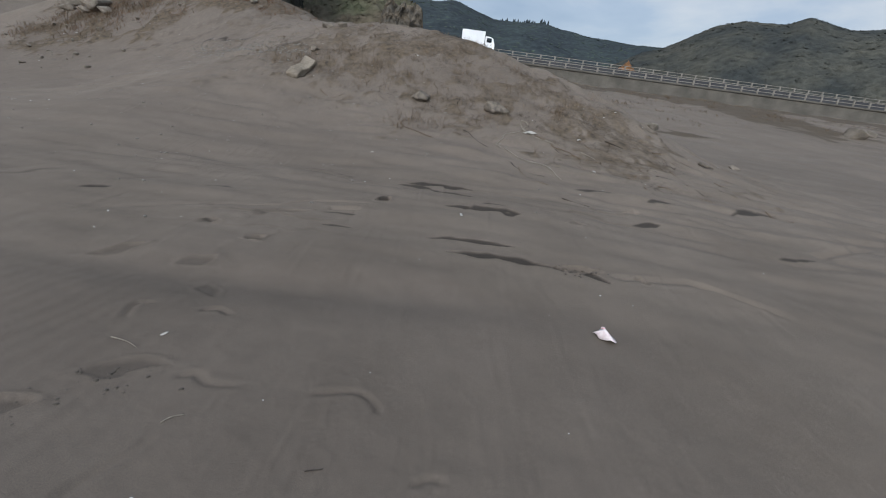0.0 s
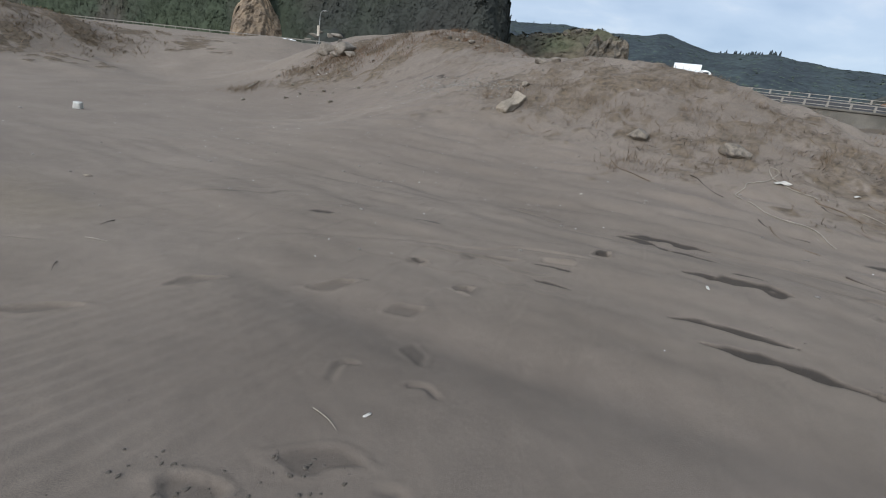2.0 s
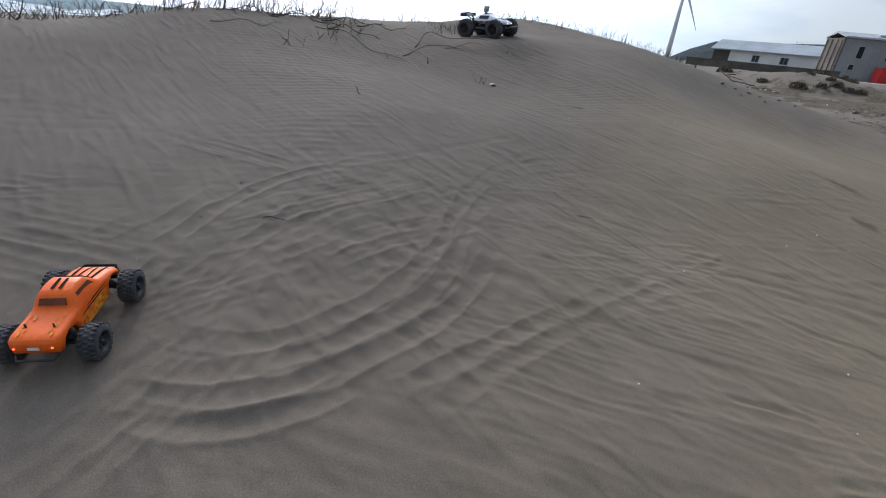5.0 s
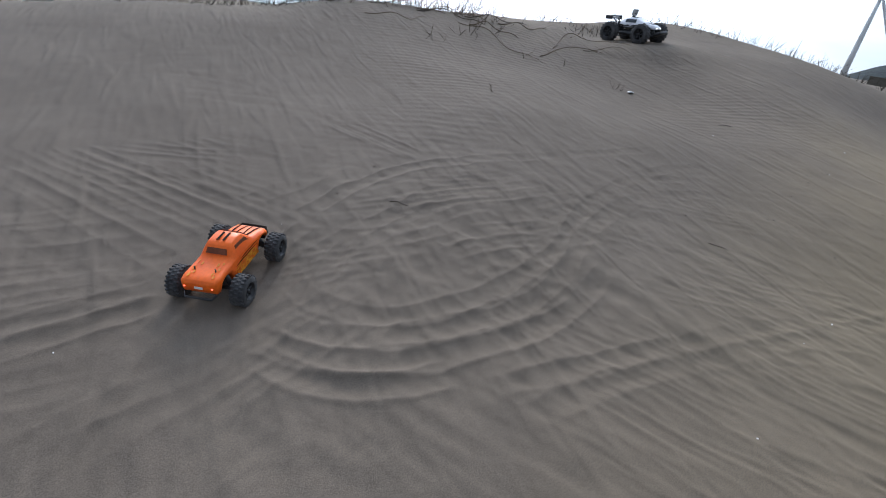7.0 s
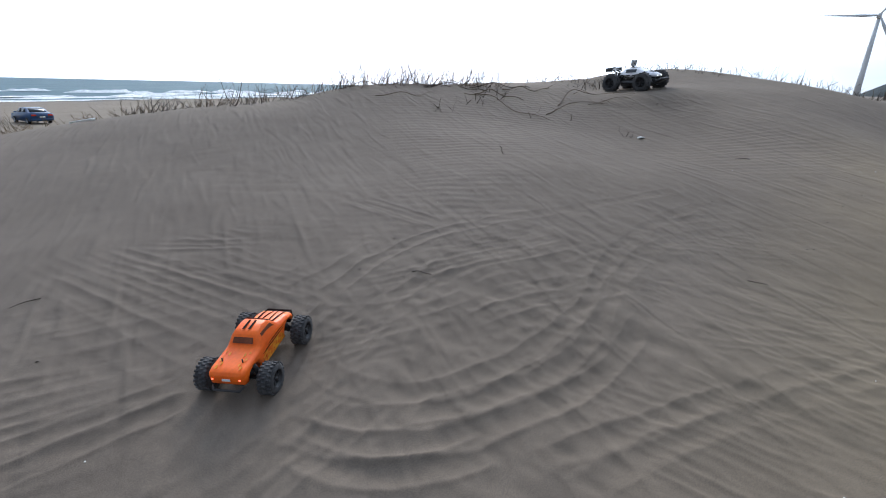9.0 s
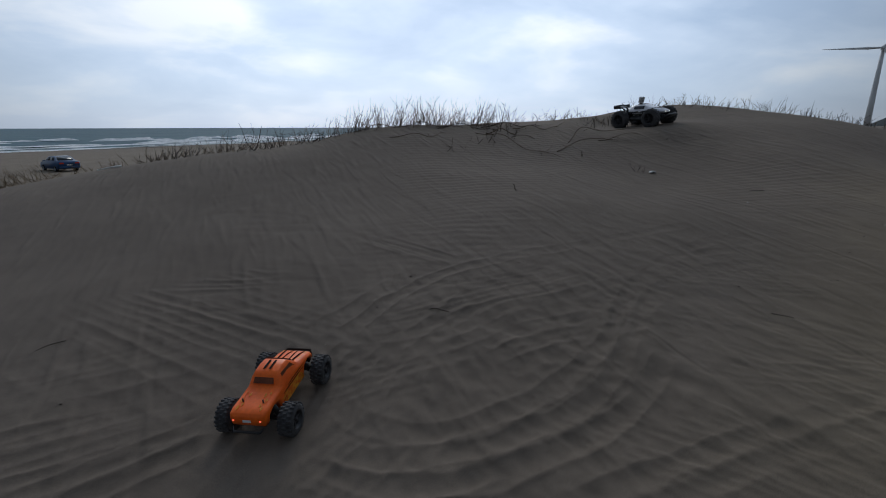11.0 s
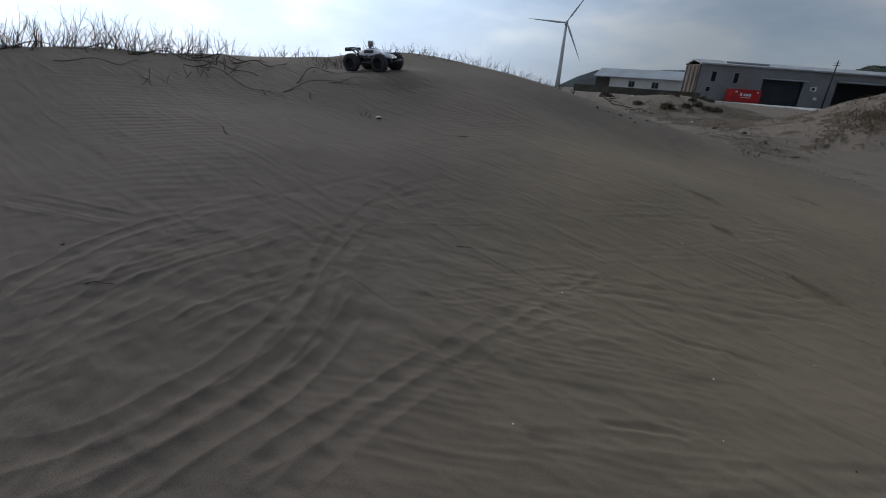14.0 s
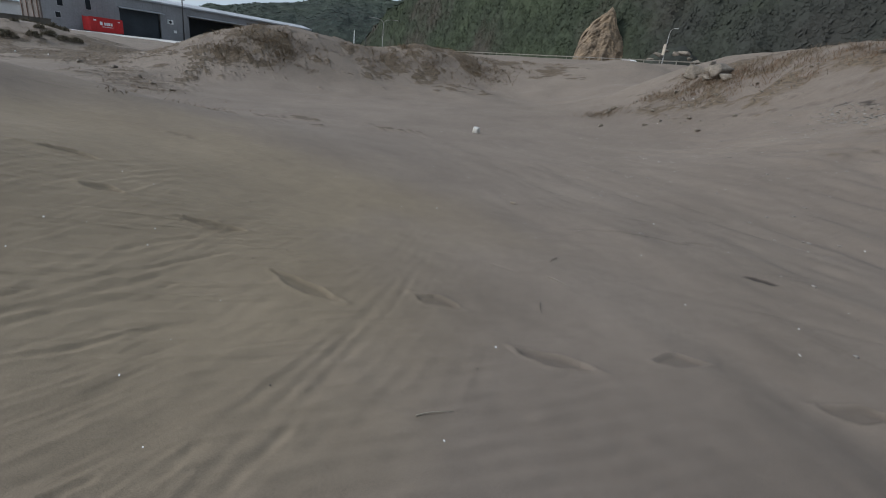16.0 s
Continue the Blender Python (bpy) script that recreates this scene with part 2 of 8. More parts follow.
SAND = sand_material()
WATER = material("sea_water", (0.088, 0.148, 0.175), rough=0.75, vary=0.35, scale=0.02, fine=0.35, bump=0.7, depth=0.4, spec=0.05, second=(0.115, 0.178, 0.20))
FOAM = material("sea_foam", (0.80, 0.82, 0.83), rough=0.9, vary=0.4, scale=0.3, fine=2.0, second=(0.50, 0.55, 0.57))
CONCRETE = material("weathered_concrete", (0.118, 0.105, 0.085), rough=0.9, scale=0.5, fine=12, vary=0.4)
PALE_CONCRETE = material("pale_concrete", (0.44, 0.43, 0.41), rough=0.9, scale=0.3, fine=6, vary=0.25)
ASPHALT = material("asphalt", (0.05, 0.05, 0.052), rough=0.9, scale=0.4, fine=20)
RAIL_PAINT = material("pale_rail_paint", (0.225, 0.20, 0.165), rough=0.7, scale=2, fine=20)
ROCK = material("sandstone", (0.205, 0.172, 0.135), rough=0.95, scale=1.6, fine=18, vary=0.45, bump=0.6, depth=0.03)
SCRUB = material("hillside_scrub", (0.041, 0.050, 0.030), rough=1.0, scale=0.055, fine=0.5, vary=0.5, second=(0.052, 0.047, 0.038), bump=0.6, depth=1.0, spec=0.1)
# bluer than near forest: the distance haze is mixed into the colour
HAZY_GREEN = material("hazy_far_forest", (0.042, 0.053, 0.053), rough=1.0, scale=0.016, fine=0.12, vary=0.5, second=(0.030, 0.037, 0.041), bump=0.8, depth=4.0, spec=0.1)
def third_tone(mat, position, colour):
    """Adds a tone between the two of a blotched surface."""
    ramp = [k for k in mat.node_tree.nodes if k.type == "VALTORGB"][0].color_ramp
    ramp.elements.new(position).color = (*colour, 1)


third_tone(SCRUB, 0.5, (0.034, 0.041, 0.027))
def eastern_tone(mat, colour, x0, x1):
    """Lets a hill's growth turn from green to another tone between two places along x, unevenly."""
    t = mat.node_tree
    base = t.nodes["Principled BSDF"].inputs["Base Color"]
    src = base.links[0].from_socket
    geo, sep, r, mix = (t.nodes.new("ShaderNode" + k) for k in ("NewGeometry", "SeparateXYZ", "MapRange", "Mix"))
    n, add = t.nodes.new("ShaderNodeTexNoise"), t.nodes.new("ShaderNodeMath")
    n.inputs["Scale"].default_value, n.inputs["Detail"].default_value = 0.07, 5
    add.operation = "MULTIPLY_ADD"
    add.inputs[1].default_value = 70
    mix.data_type = "RGBA"
    mix.inputs[7].default_value = (*colour, 1)
    r.inputs["From Min"].default_value, r.inputs["From Max"].default_value = x0 + 35, x1 + 35
    r.inputs["To Max"].default_value = 0.8
    link(t, geo.outputs["Position"], sep.inputs[0])
    link(t, geo.outputs["Position"], n.inputs["Vector"])
    link(t, n.outputs[0], add.inputs[0])
    link(t, sep.outputs["X"], add.inputs[2])
    link(t, add.outputs[0], r.inputs["Value"])
    link(t, r.outputs["Result"], mix.inputs[0])
    link(t, src, mix.inputs[6])
    link(t, mix.outputs[2], base)


GREY_SHEET = material("grey_sheet_cladding", (0.27, 0.27, 0.275), rough=0.6, scale=0.25, fine=3, vary=0.2)
RED = material("red_container_paint", (0.55, 0.03, 0.03), rough=0.5, scale=0.6, fine=6, vary=0.2)
WHITE = material("white_paint", (0.78, 0.78, 0.76), rough=0.6, scale=0.5, fine=8, vary=0.12)
BLACK_RUBBER = material("black_rubber", (0.022, 0.022, 0.023), rough=0.85, scale=30, fine=200, vary=0.3)
ORANGE = material("orange_shell", (0.90, 0.150, 0.012), rough=0.45, scale=12, fine=90, vary=0.14, bump=0.03, second=(0.78, 0.108, 0.009), spec=0.3)


# ---- ground ----
DUNE = [
    (-5.6, -5.0, 2.1, 0.835), (-4.4, -3.2, 1.8, -1.028), (-3.2, -5.2, 2.1, 0.725), (-1.4, -5.8, 2.6, 0.583),
    (1.2, -5.6, 2.6, 0.432), (-7.2, -3.6, 2.0, 1.087), (-8.4, -1.8, 2.0, 0.640), (-6.4, -2.2, 2.0, -1.110),
    (-8.6, 0.2, 2.2, 0.132), (-7.0, 1.2, 2.0, 0.138), (-3.2, -2.9, 1.7, 0.719), (-1.2, -2.6, 1.7, 0.166),
    (-5.4, -1.8, 2.0, 1.074), (-1.6, -0.4, 1.8, 0.182), (-3.6, 0.4, 1.8, -0.021), (0.8, -2.0, 2.4, 0.139),
    (-5.6, -3.4, 1.8, 1.106), (-6.4, -4.4, 1.7, -1.225), (-2.2, -3.9, 1.7, -0.250), (-7.2, -5.6, 2.0, 1.170),
    (-1.45, -5.6, 0.5, -0.035), (-2.3, -5.6, 0.6, 0.032),
]
NORTH_MOUND = [
    (-2.0, 11.5, 2.6, 1.35), (0.6, 10.8, 2.4, 1.13), (2.8, 9.8, 2.2, 0.74), (5.0, 9.2, 2.4, 0.09),
    (-4.5, 13.5, 3.2, 1.04), (-7.0, 16.0, 3.6, 2.26), (-10.5, 13.5, 2.8, 0.27), (-0.5, 7.6, 1.8, 0.2),
    (2.0, 6.4, 2.0, 0.14), (-12.0, 17.5, 4.0, 2.19), (-0.2, 3.6, 2.2, 0.13), (-2.6, 2.2, 2.0, 0.06),
    (-4.6, 9.0, 2.4, 0.5), (-9.0, 8.0, 4.0, -0.04), (1.5, 17.0, 4.0, 1.0), (-4.0, 20.0, 4.0, 0.31),
]
FAR_MOUNDS = [
    (-25.5, 2.8, 3.6, 1.57), (-26.5, 6.5, 3.6, 1.33), (-25.5, 11.5, 3.8, 1.53), (-26.5, 16.0, 4.5, 1.21),
    (-17.0, 3.0, 4.0, -0.2), (-16.0, 9.0, 4.0, 0.15), (-21.0, 22.0, 6.0, 2.38), (-37.0, -11.0, 5.0, 0.82),
    (-36.0, -5.0, 5.0, 0.54), (-33.6, -6.6, 2.6, 0.5),
]

def smooth(a, b, v):
    k = np.clip((v - a) / (b - a), 0, 1)
    return k * k * (3 - 2 * k)


def lattice(ix, iy, seed):
    h = (ix.astype(np.int64) * 374761393 + iy.astype(np.int64) * 668265263 + seed * 1442695041) & 0xFFFFFFFF
    h = ((h ^ (h >> 13)) * 1274126177) & 0xFFFFFFFF
    return ((h ^ (h >> 16)) & 0xFFFF) / 32767.5 - 1.0


def value_noise(x, y, size, seed):
    """Smooth noise between -1 and 1 with features of that size in metres."""
    u, v = x / size, y / size
    iu, iv = np.floor(u), np.floor(v)
    fu, fv = u - iu, v - iv
    fu, fv = fu * fu * fu * (fu * (fu * 6 - 15) + 10), fv * fv * fv * (fv * (fv * 6 - 15) + 10)
    a, b = lattice(iu, iv, seed), lattice(iu + 1, iv, seed)
    c, d = lattice(iu, iv + 1, seed), lattice(iu + 1, iv + 1, seed)
    return (a * (1 - fu) + b * fu) * (1 - fv) + (c * (1 - fu) + d * fu) * fv


def land(x, y):
    """The lie of the land: beach to the sea, basin, dunes, rise to the road."""
    s = 0.63 * x - 0.77 * y
    z = -2.3 * smooth(5, 26, s) - 0.6 * np.clip((s - 26) / 32, 0, 1) - 2.0 * np.clip((s - 58) / 98, 0, 1) - 2.5 * np.clip((s - 156) / 100, 0, 1)
    rise = smooth(14, 61, y)
    z = z + (3.0 + 2.2 * smooth(5, 45, -x)) * rise + 0.6 * smooth(40, 100, -x) * (1 - rise)
    for cx, cy, r, h in DUNE + NORTH_MOUND + FAR_MOUNDS:
        z = z + h * np.exp(-((x - cx) ** 2 + (y - cy) ** 2) / r ** 2)
    return z


# ruts of model-car tyres: each a smooth line through a few places
DUNE_TRACKS = [
    [(0.35, -1.38), (-0.28, -1.52), (-0.64, -1.6)], [(0.1, -1.34), (-0.3, -1.44), (-0.63, -1.52)],
    [(-0.97, -1.53), (-1.02, -1.38), (-1.23, -1.24), (-1.59, -1.27), (-1.98, -1.42), (-2.4, -1.68), (-3.2, -1.86), (-4.38, -1.58)],
    [(-0.85, -1.4), (-1.06, -1.21), (-1.39, -1.16), (-1.77, -1.22), (-2.25, -1.51), (-2.82, -1.64), (-3.92, -1.43)],
    [(-0.79, -1.33), (-1.04, -1.12), (-1.37, -1.06), (-1.79, -1.12), (-2.19, -1.31)], [(-0.81, -1.24), (-0.96, -1.08), (-1.12, -1.01), (-1.3, -1.01)],
    [(-1.03, -1.82), (-1.34, -2.02), (-1.72, -2.13), (-2.54, -2.08), (-3.44, -2.06)],
    [(-0.55, -3.72), (-0.79, -3.65), (-1.07, -3.47), (-1.34, -3.07), (-1.58, -2.51), (-1.75, -2.15)], [(-0.7, -3.42), (-0.98, -3.32), (-1.25, -3.16), (-1.42, -2.72), (-1.59, -2.38)],
]
CROSS_TRACKS = [
    [(-0.68, -3.33), (-1.29, -2.95), (-1.71, -2.16)], [(-0.3, -2.68), (-0.66, -2.25), (-0.99, -1.83)],
    [(-0.42, -0.95), (-0.69, -1.41), (-0.91, -1.64), (-1.13, -1.83)], [(-0.66, -0.92), (-0.83, -1.23), (-0.99, -1.43), (-1.26, -1.72)],
    [(-1.3, -0.93), (-1.84, -0.9), (-2.49, -0.85), (-3.35, -0.76)], [(-1.35, -0.83), (-1.89, -0.82), (-2.59, -0.77), (-3.33, -0.69)],
    [(-2.14, -1.59), (-2.81, -1.79), (-3.97, -1.47), (-5.0, -0.72)], [(-2.41, -1.36), (-2.73, -0.86), (-3.48, -0.26)],
    [(-2.67, -1.4), (-3.14, -0.78), (-3.54, -0.43)], [(-1.83, -0.65), (-2.18, -0.32), (-2.7, 0.34), (-2.9, 0.68)],
    [(-2.38, 0.05), (-2.84, 0.49), (-3.45, 1.07)], [(-2.51, 0.3), (-2.77, 0.57), (-3.04, 0.78)],
    [(-2.38, -1.18), (-2.82, -0.83), (-3.48, -0.11)], [(-5.11, -3.55), (-5.12, -2.8), (-5.1, -2.0)],
]
# fresh narrow wheel lines across the hollow, broken by the tread
WHEEL_LINES = [
    [(-2.1, -0.13), (-2.22, -0.02), (-2.44, 0.16), (-2.65, 0.35), (-2.87, 0.56), (-3.15, 0.81), (-3.52, 1.11)], [(-2.05, -0.1), (-2.2, 0.03), (-2.4, 0.24), (-2.63, 0.41), (-2.89, 0.65), (-3.18, 0.93), (-3.62, 1.25)],
    [(-2.29, -0.09), (-2.42, 0.04), (-2.63, 0.23), (-2.76, 0.37), (-2.95, 0.55)], [(-2.9, -0.95), (-3.14, -0.65), (-3.3, -0.46), (-3.48, -0.23), (-3.65, 0.02), (-3.84, 0.3)],
    [(-2.97, -0.6), (-3.12, -0.41), (-3.31, -0.14), (-3.49, 0.05)], [(-2.8, -0.9), (-3.04, -0.62), (-3.2, -0.42), (-3.4, -0.17), (-3.59, 0.05)],
    [(-2.85, -0.56), (-2.9, -0.36), (-3.07, -0.03)], [(-3.65, -0.32), (-3.93, 0.06), (-3.99, 0.56), (-4.01, 1.22)], [(-3.92, 1.39), (-3.68, 1.69), (-3.4, 1.85)], [(-2.2, -0.4), (-2.29, -0.28), (-2.36, -0.16)],
]
# old wind-cut edges in the hollow: line, width, depth
HOLLOW_RUTS = [
    ([(-3.2, 2.51), (-2.76, 2.85), (-2.23, 3.24), (-1.44, 3.59)], 0.05, 0.014), ([(-0.97, 3.64), (-0.72, 3.71)], 0.05, 0.03), ([(1.77, 4.91), (2.12, 5.17)], 0.05, 0.03),
    ([(3.69, 4.53), (4.9, 5.31)], 0.07, 0.05), ([(-0.84, 0.78), (-0.82, 0.87), (-0.78, 0.96), (-0.75, 1.05)], 0.016, 0.010), ([(-0.41, 1.33), (-0.25, 1.39), (-0.17, 1.35), (-0.14, 1.29)], 0.018, 0.012),
    ([(-0.86, 1.32), (-0.8, 1.35), (-0.74, 1.31), (-0.62, 1.32)], 0.02, 0.012), ([(-1.25, 1.63), (-1.29, 1.76), (-1.23, 1.8)], 0.02, 0.012), ([(-1.02, 1.78), (-0.96, 1.82), (-0.88, 1.78)], 0.02, 0.012), ([(0.0, 1.02), (0.05, 1.06), (0.1, 1.05)], 0.014, 0.010),
    ([(1.12, 3.0), (1.5, 3.12), (1.89, 3.2), (2.17, 3.02), (2.4, 2.82)], 0.05, 0.02), ([(-1.95, 3.43), (-1.41, 3.55), (-1.17, 3.8), (-0.6, 3.9)], 0.03, 0.014),
]
# crevices where the crust has broken away, painted dark with their shade, thick in the middle: from, to, half-width,
# depth
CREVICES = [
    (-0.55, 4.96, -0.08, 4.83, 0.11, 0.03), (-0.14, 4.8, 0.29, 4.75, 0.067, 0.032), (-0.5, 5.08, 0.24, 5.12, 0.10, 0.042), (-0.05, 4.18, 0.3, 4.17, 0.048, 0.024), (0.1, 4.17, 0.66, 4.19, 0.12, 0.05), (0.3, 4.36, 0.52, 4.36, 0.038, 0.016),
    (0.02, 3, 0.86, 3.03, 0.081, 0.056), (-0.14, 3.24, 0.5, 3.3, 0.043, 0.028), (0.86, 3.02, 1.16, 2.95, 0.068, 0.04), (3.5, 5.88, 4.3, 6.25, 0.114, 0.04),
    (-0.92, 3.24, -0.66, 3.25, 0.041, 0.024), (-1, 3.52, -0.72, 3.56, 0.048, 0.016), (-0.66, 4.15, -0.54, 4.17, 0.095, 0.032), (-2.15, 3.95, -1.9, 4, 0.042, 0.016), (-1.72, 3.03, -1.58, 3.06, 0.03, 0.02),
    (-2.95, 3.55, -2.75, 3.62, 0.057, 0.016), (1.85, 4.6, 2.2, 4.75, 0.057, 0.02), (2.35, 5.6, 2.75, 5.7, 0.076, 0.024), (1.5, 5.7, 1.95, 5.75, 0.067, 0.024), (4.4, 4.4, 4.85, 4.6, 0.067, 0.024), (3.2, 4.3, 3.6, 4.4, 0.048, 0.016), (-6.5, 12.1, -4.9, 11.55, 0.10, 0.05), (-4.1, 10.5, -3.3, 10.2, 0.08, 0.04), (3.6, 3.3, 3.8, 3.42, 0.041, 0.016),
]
# shoe prints: x, y, heading, length, depth
PRINTS = [
    (-3.38, 0.53, 36, 0.43, 0.020), (-3.15, 1.13, 39, 0.24, 0.024), (-2.52, 1.37, 39, 0.32, 0.028), (-2.31, 1.93, 67, 0.28, 0.024),
    (-1.81, 2.38, 47, 0.27, 0.026), (-4.12, 0.18, 76, 0.34, 0.026), (-5.02, -0.6, 80, 0.38, 0.028), (-4.45, -0.37, 70, 0.2, 0.022),
    (-6.58, 0.07, 52, 0.37, 0.03), (-1.62, 3.01, 13, 0.15, 0.03), (-0.6, 4.11, 65, 0.2, 0.04), (-1.21, 2.78, 41, 0.14, 0.03),
    (-1.11, 2.05, -61, 0.22, 0.010),
]
SCUFFS = [
    (-1.05, 1.33, 23, 0.3, 0.014), (-1.25, 1.08, 22, 0.2, 0.024), (1.42, 3.08, -14, 0.12, 0.03),
    (-1.2, 3.46, 23, 0.24, 0.024), (-1.8, 3.41, 11, 0.18, 0.02), 
    (-1.35, 2.37, 43, 0.2, 0.016),  (0.95, 3.05, 10, 0.3, 0.05), (1.2, 4.2, 20, 0.2, 0.02),
]


def through_points(pts, n=9):
    p = [np.array(q, float) for q in pts]
    p = [2 * p[0] - p[1]] + p + [2 * p[-1] - p[-2]]
    out = []
    for a, b, c, d in zip(p, p[1:], p[2:], p[3:]):
        for k in range(n):
            u = k / n
            out.append(0.5 * (2 * b + (c - a) * u + (2 * a - 5 * b + 4 * c - d) * u * u + (3 * b - a - 3 * c + d) * u ** 3))
    out.append(p[-2])
    return np.array(out)


def rut(x, y, z, pts, width, depth, rim):
    """Presses a groove with raised lips along a line."""
    line = through_points(pts)
    lo, hi = line.min(0) - 5 * width, line.max(0) + 5 * width
    near = np.nonzero((x > lo[0]) & (x < hi[0]) & (y > lo[1]) & (y < hi[1]))
    if not len(near[0]):
        return
    px, py = x[near], y[near]
    best, where = np.full(px.shape, 9.0), np.zeros(px.shape)
    for k, (a, b) in enumerate(zip(line, line[1:])):
        d = b - a
        u = np.clip(((px - a[0]) * d[0] + (py - a[1]) * d[1]) / max(d @ d, 1e-9), 0, 1)
        r = np.hypot(px - a[0] - u * d[0], py - a[1] - u * d[1])
        closer = r < best
        best[closer], where[closer] = r[closer], (k + u[closer]) / (len(line) - 1)
    q = np.abs(best + 0.22 * width * value_noise(px, py, 0.09, 15)) / width
    fade = smooth(0, 0.12, where) * smooth(0, 0.12, 1 - where)
    if 0.01 < depth < 0.0115:
        vary_line = 1.15 + 0.9 * value_noise(px, py, 0.05, 29) + 0.5 * value_noise(px, py, 0.14, 28)
    else:
        vary_line = 1.0
    vary = 0.8 + 0.35 * value_noise(px, py, 0.25, 17) + 0.15 * value_noise(px, py, 0.09, 27) * (depth < 0.02)
    worn = 0.35 + 0.65 * smooth(-2.5, -1.5, px)
    z[near] += fade * vary * vary_line * worn * (rim * np.exp(-np.abs(q - 1.25) / 0.30) - depth * np.exp(-(q / 0.8) ** 2 * 1.2))


def braids(x, y, spot, heading, wave, high, seed):
    """Wavy, broken ridges side by side, left by wheels and wind over one spot."""
    cx, cy, rx, ry = spot
    near = np.nonzero((np.abs(x - cx) < 2.2 * rx) & (np.abs(y - cy) < 2.2 * ry))
    px, py = x[near], y[near]
    a = radians(heading)
    along, across = math.cos(a) * px + math.sin(a) * py, -math.sin(a) * px + math.cos(a) * py
    phase = 2 * math.pi * across / wave + 2.6 * value_noise(along / 2.5, across, 2.2 * wave, seed) + 3.0 * value_noise(px, py, 6 * wave, seed + 1)
    ridge_line = 1 - np.abs(np.sin(phase / 2)) ** 0.7
    gate = smooth(-0.45, 0.45, value_noise(along / 3, across, 2.6 * wave, seed + 2)) * (0.7 + 0.5 * value_noise(along / 2, across, 1.3 * wave, seed + 3))
    reach = np.exp(-(((px - cx) / rx) ** 2 + ((py - cy) / ry) ** 2))
    z = np.zeros_like(x)
    fine = 2 * math.pi * across / (0.53 * wave) + 2.6 * value_noise(along / 2.5, across, 1.3 * wave, seed + 4) + 2.0 * value_noise(px, py, 3 * wave, seed + 1)
    z[near] = high * reach * (gate * (ridge_line - 0.35) + 0.6 * (1 - np.abs(np.sin(fine / 2)) ** 0.8) * smooth(-0.5, 0.6, value_noise(along / 3, across, 2 * wave, seed + 6)))
    return z


# fields of such ridges: x, y, reach in x and y; heading, spacing, height
BRAIDS = [
    ((-0.45, -2.45, 0.42, 0.24), 150, 0.10, 0.012),     ((-2.1, -0.55, 1.0, 0.7), 124, 0.068, 0.0066), ((-3.1, -1.05, 1.1, 0.6), 152, 0.077, 0.0062), ((-1.5, -1.65, 0.6, 0.38), 176, 0.074, 0.0088),
    ((-1.25, -1.85, 0.45, 0.3), 27, 0.090, 0.0104), ((-0.6, -2.3, 0.55, 0.6), 127, 0.099, 0.0096), ((-0.15, -1.65, 0.8, 0.5), 176, 0.108, 0.0080),
    ((-0.7, -1.2, 0.5, 0.35), 26, 0.077, 0.0072), ((-3.1, 0.45, 1.3, 0.9), 135, 0.081, 0.0040), ((-0.9, -1.55, 0.35, 0.3), 60, 0.080, 0.0090),
    ((-4.2, -0.4, 1.2, 0.9), 150, 0.099, 0.0080), ((-1.3, 0.9, 1.2, 0.8), 150, 0.090, 0.0032), ((-5.2, 0.5, 1.8, 1.4), 140, 0.126, 0.0072), ((-0.3, -4.1, 1.1, 0.5), 172, 0.081, 0.0080), ((-2.2, -3.6, 0.6, 0.35), 150, 0.108, 0.0096),
]


# wind-cut ledges: spot as above; heading, spacing, height
LEDGES = [
    ((2.7, 7.1, 1.7, 1.1), 143, 0.34, 0.042), ((-0.2, 9.3, 1.8, 0.9), 160, 0.30, 0.034), ((-1.8, 5.3, 1.5, 1.0), 156, 0.45, 0.020), ((-1.6, 3.4, 1.4, 0.5), 5, 0.26, 0.013),
    ((4.8, 9.6, 2.2, 2.0), 140, 0.5, 0.06), ((-3.5, 3.7, 0.9, 0.8), 60, 0.33, 0.012), ((0.9, 4.6, 1.6, 0.6), 176, 0.36, 0.016), ((-24.0, 5.0, 1.6, 2.6), 85, 0.55, 0.10), ((-24.0, 12.0, 1.8, 3.0), 95, 0.6, 0.10),
    ((16.0, 40.0, 12.0, 8.0), 170, 1.5, 0.20), ((-7.0, 12.0, 2.4, 1.2), 20, 0.5, 0.03),
]


def ledge_field(x, y):
    """Low steps cut into the slopes, and the mask of the shade painted at each."""
    z, bare = np.zeros_like(x), np.zeros_like(x)
    for k, ((cx, cy, rx, ry), heading, wave, high) in enumerate(LEDGES):
        near = np.nonzero((np.abs(x - cx) < 2.2 * rx) & (np.abs(y - cy) < 2.2 * ry))
        px, py = x[near], y[near]
        a = radians(heading)
        along, across = math.cos(a) * px + math.sin(a) * py, abs(math.cos(a)) * py - math.copysign(math.sin(a), math.cos(a)) * px
        p = across / wave + 0.45 * value_noise(along / 3, across, 1.7 * wave, 90 + k) + 0.22 * value_noise(px, py, 0.45 * wave, 110 + k)
        f = p - np.floor(p)
        step_up = np.where(f < 0.13, f / 0.13, (1 - f) / 0.87)
        gate = smooth(0.0, 0.6, value_noise(along / 3.5, across, 1.1 * wave, 130 + k)) * np.exp(-(((px - cx) / rx) ** 2 + ((py - cy) / ry) ** 2))
        z[near] += high * gate * (step_up - 0.5)
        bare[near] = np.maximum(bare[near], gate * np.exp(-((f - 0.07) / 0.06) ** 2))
    return z, bare


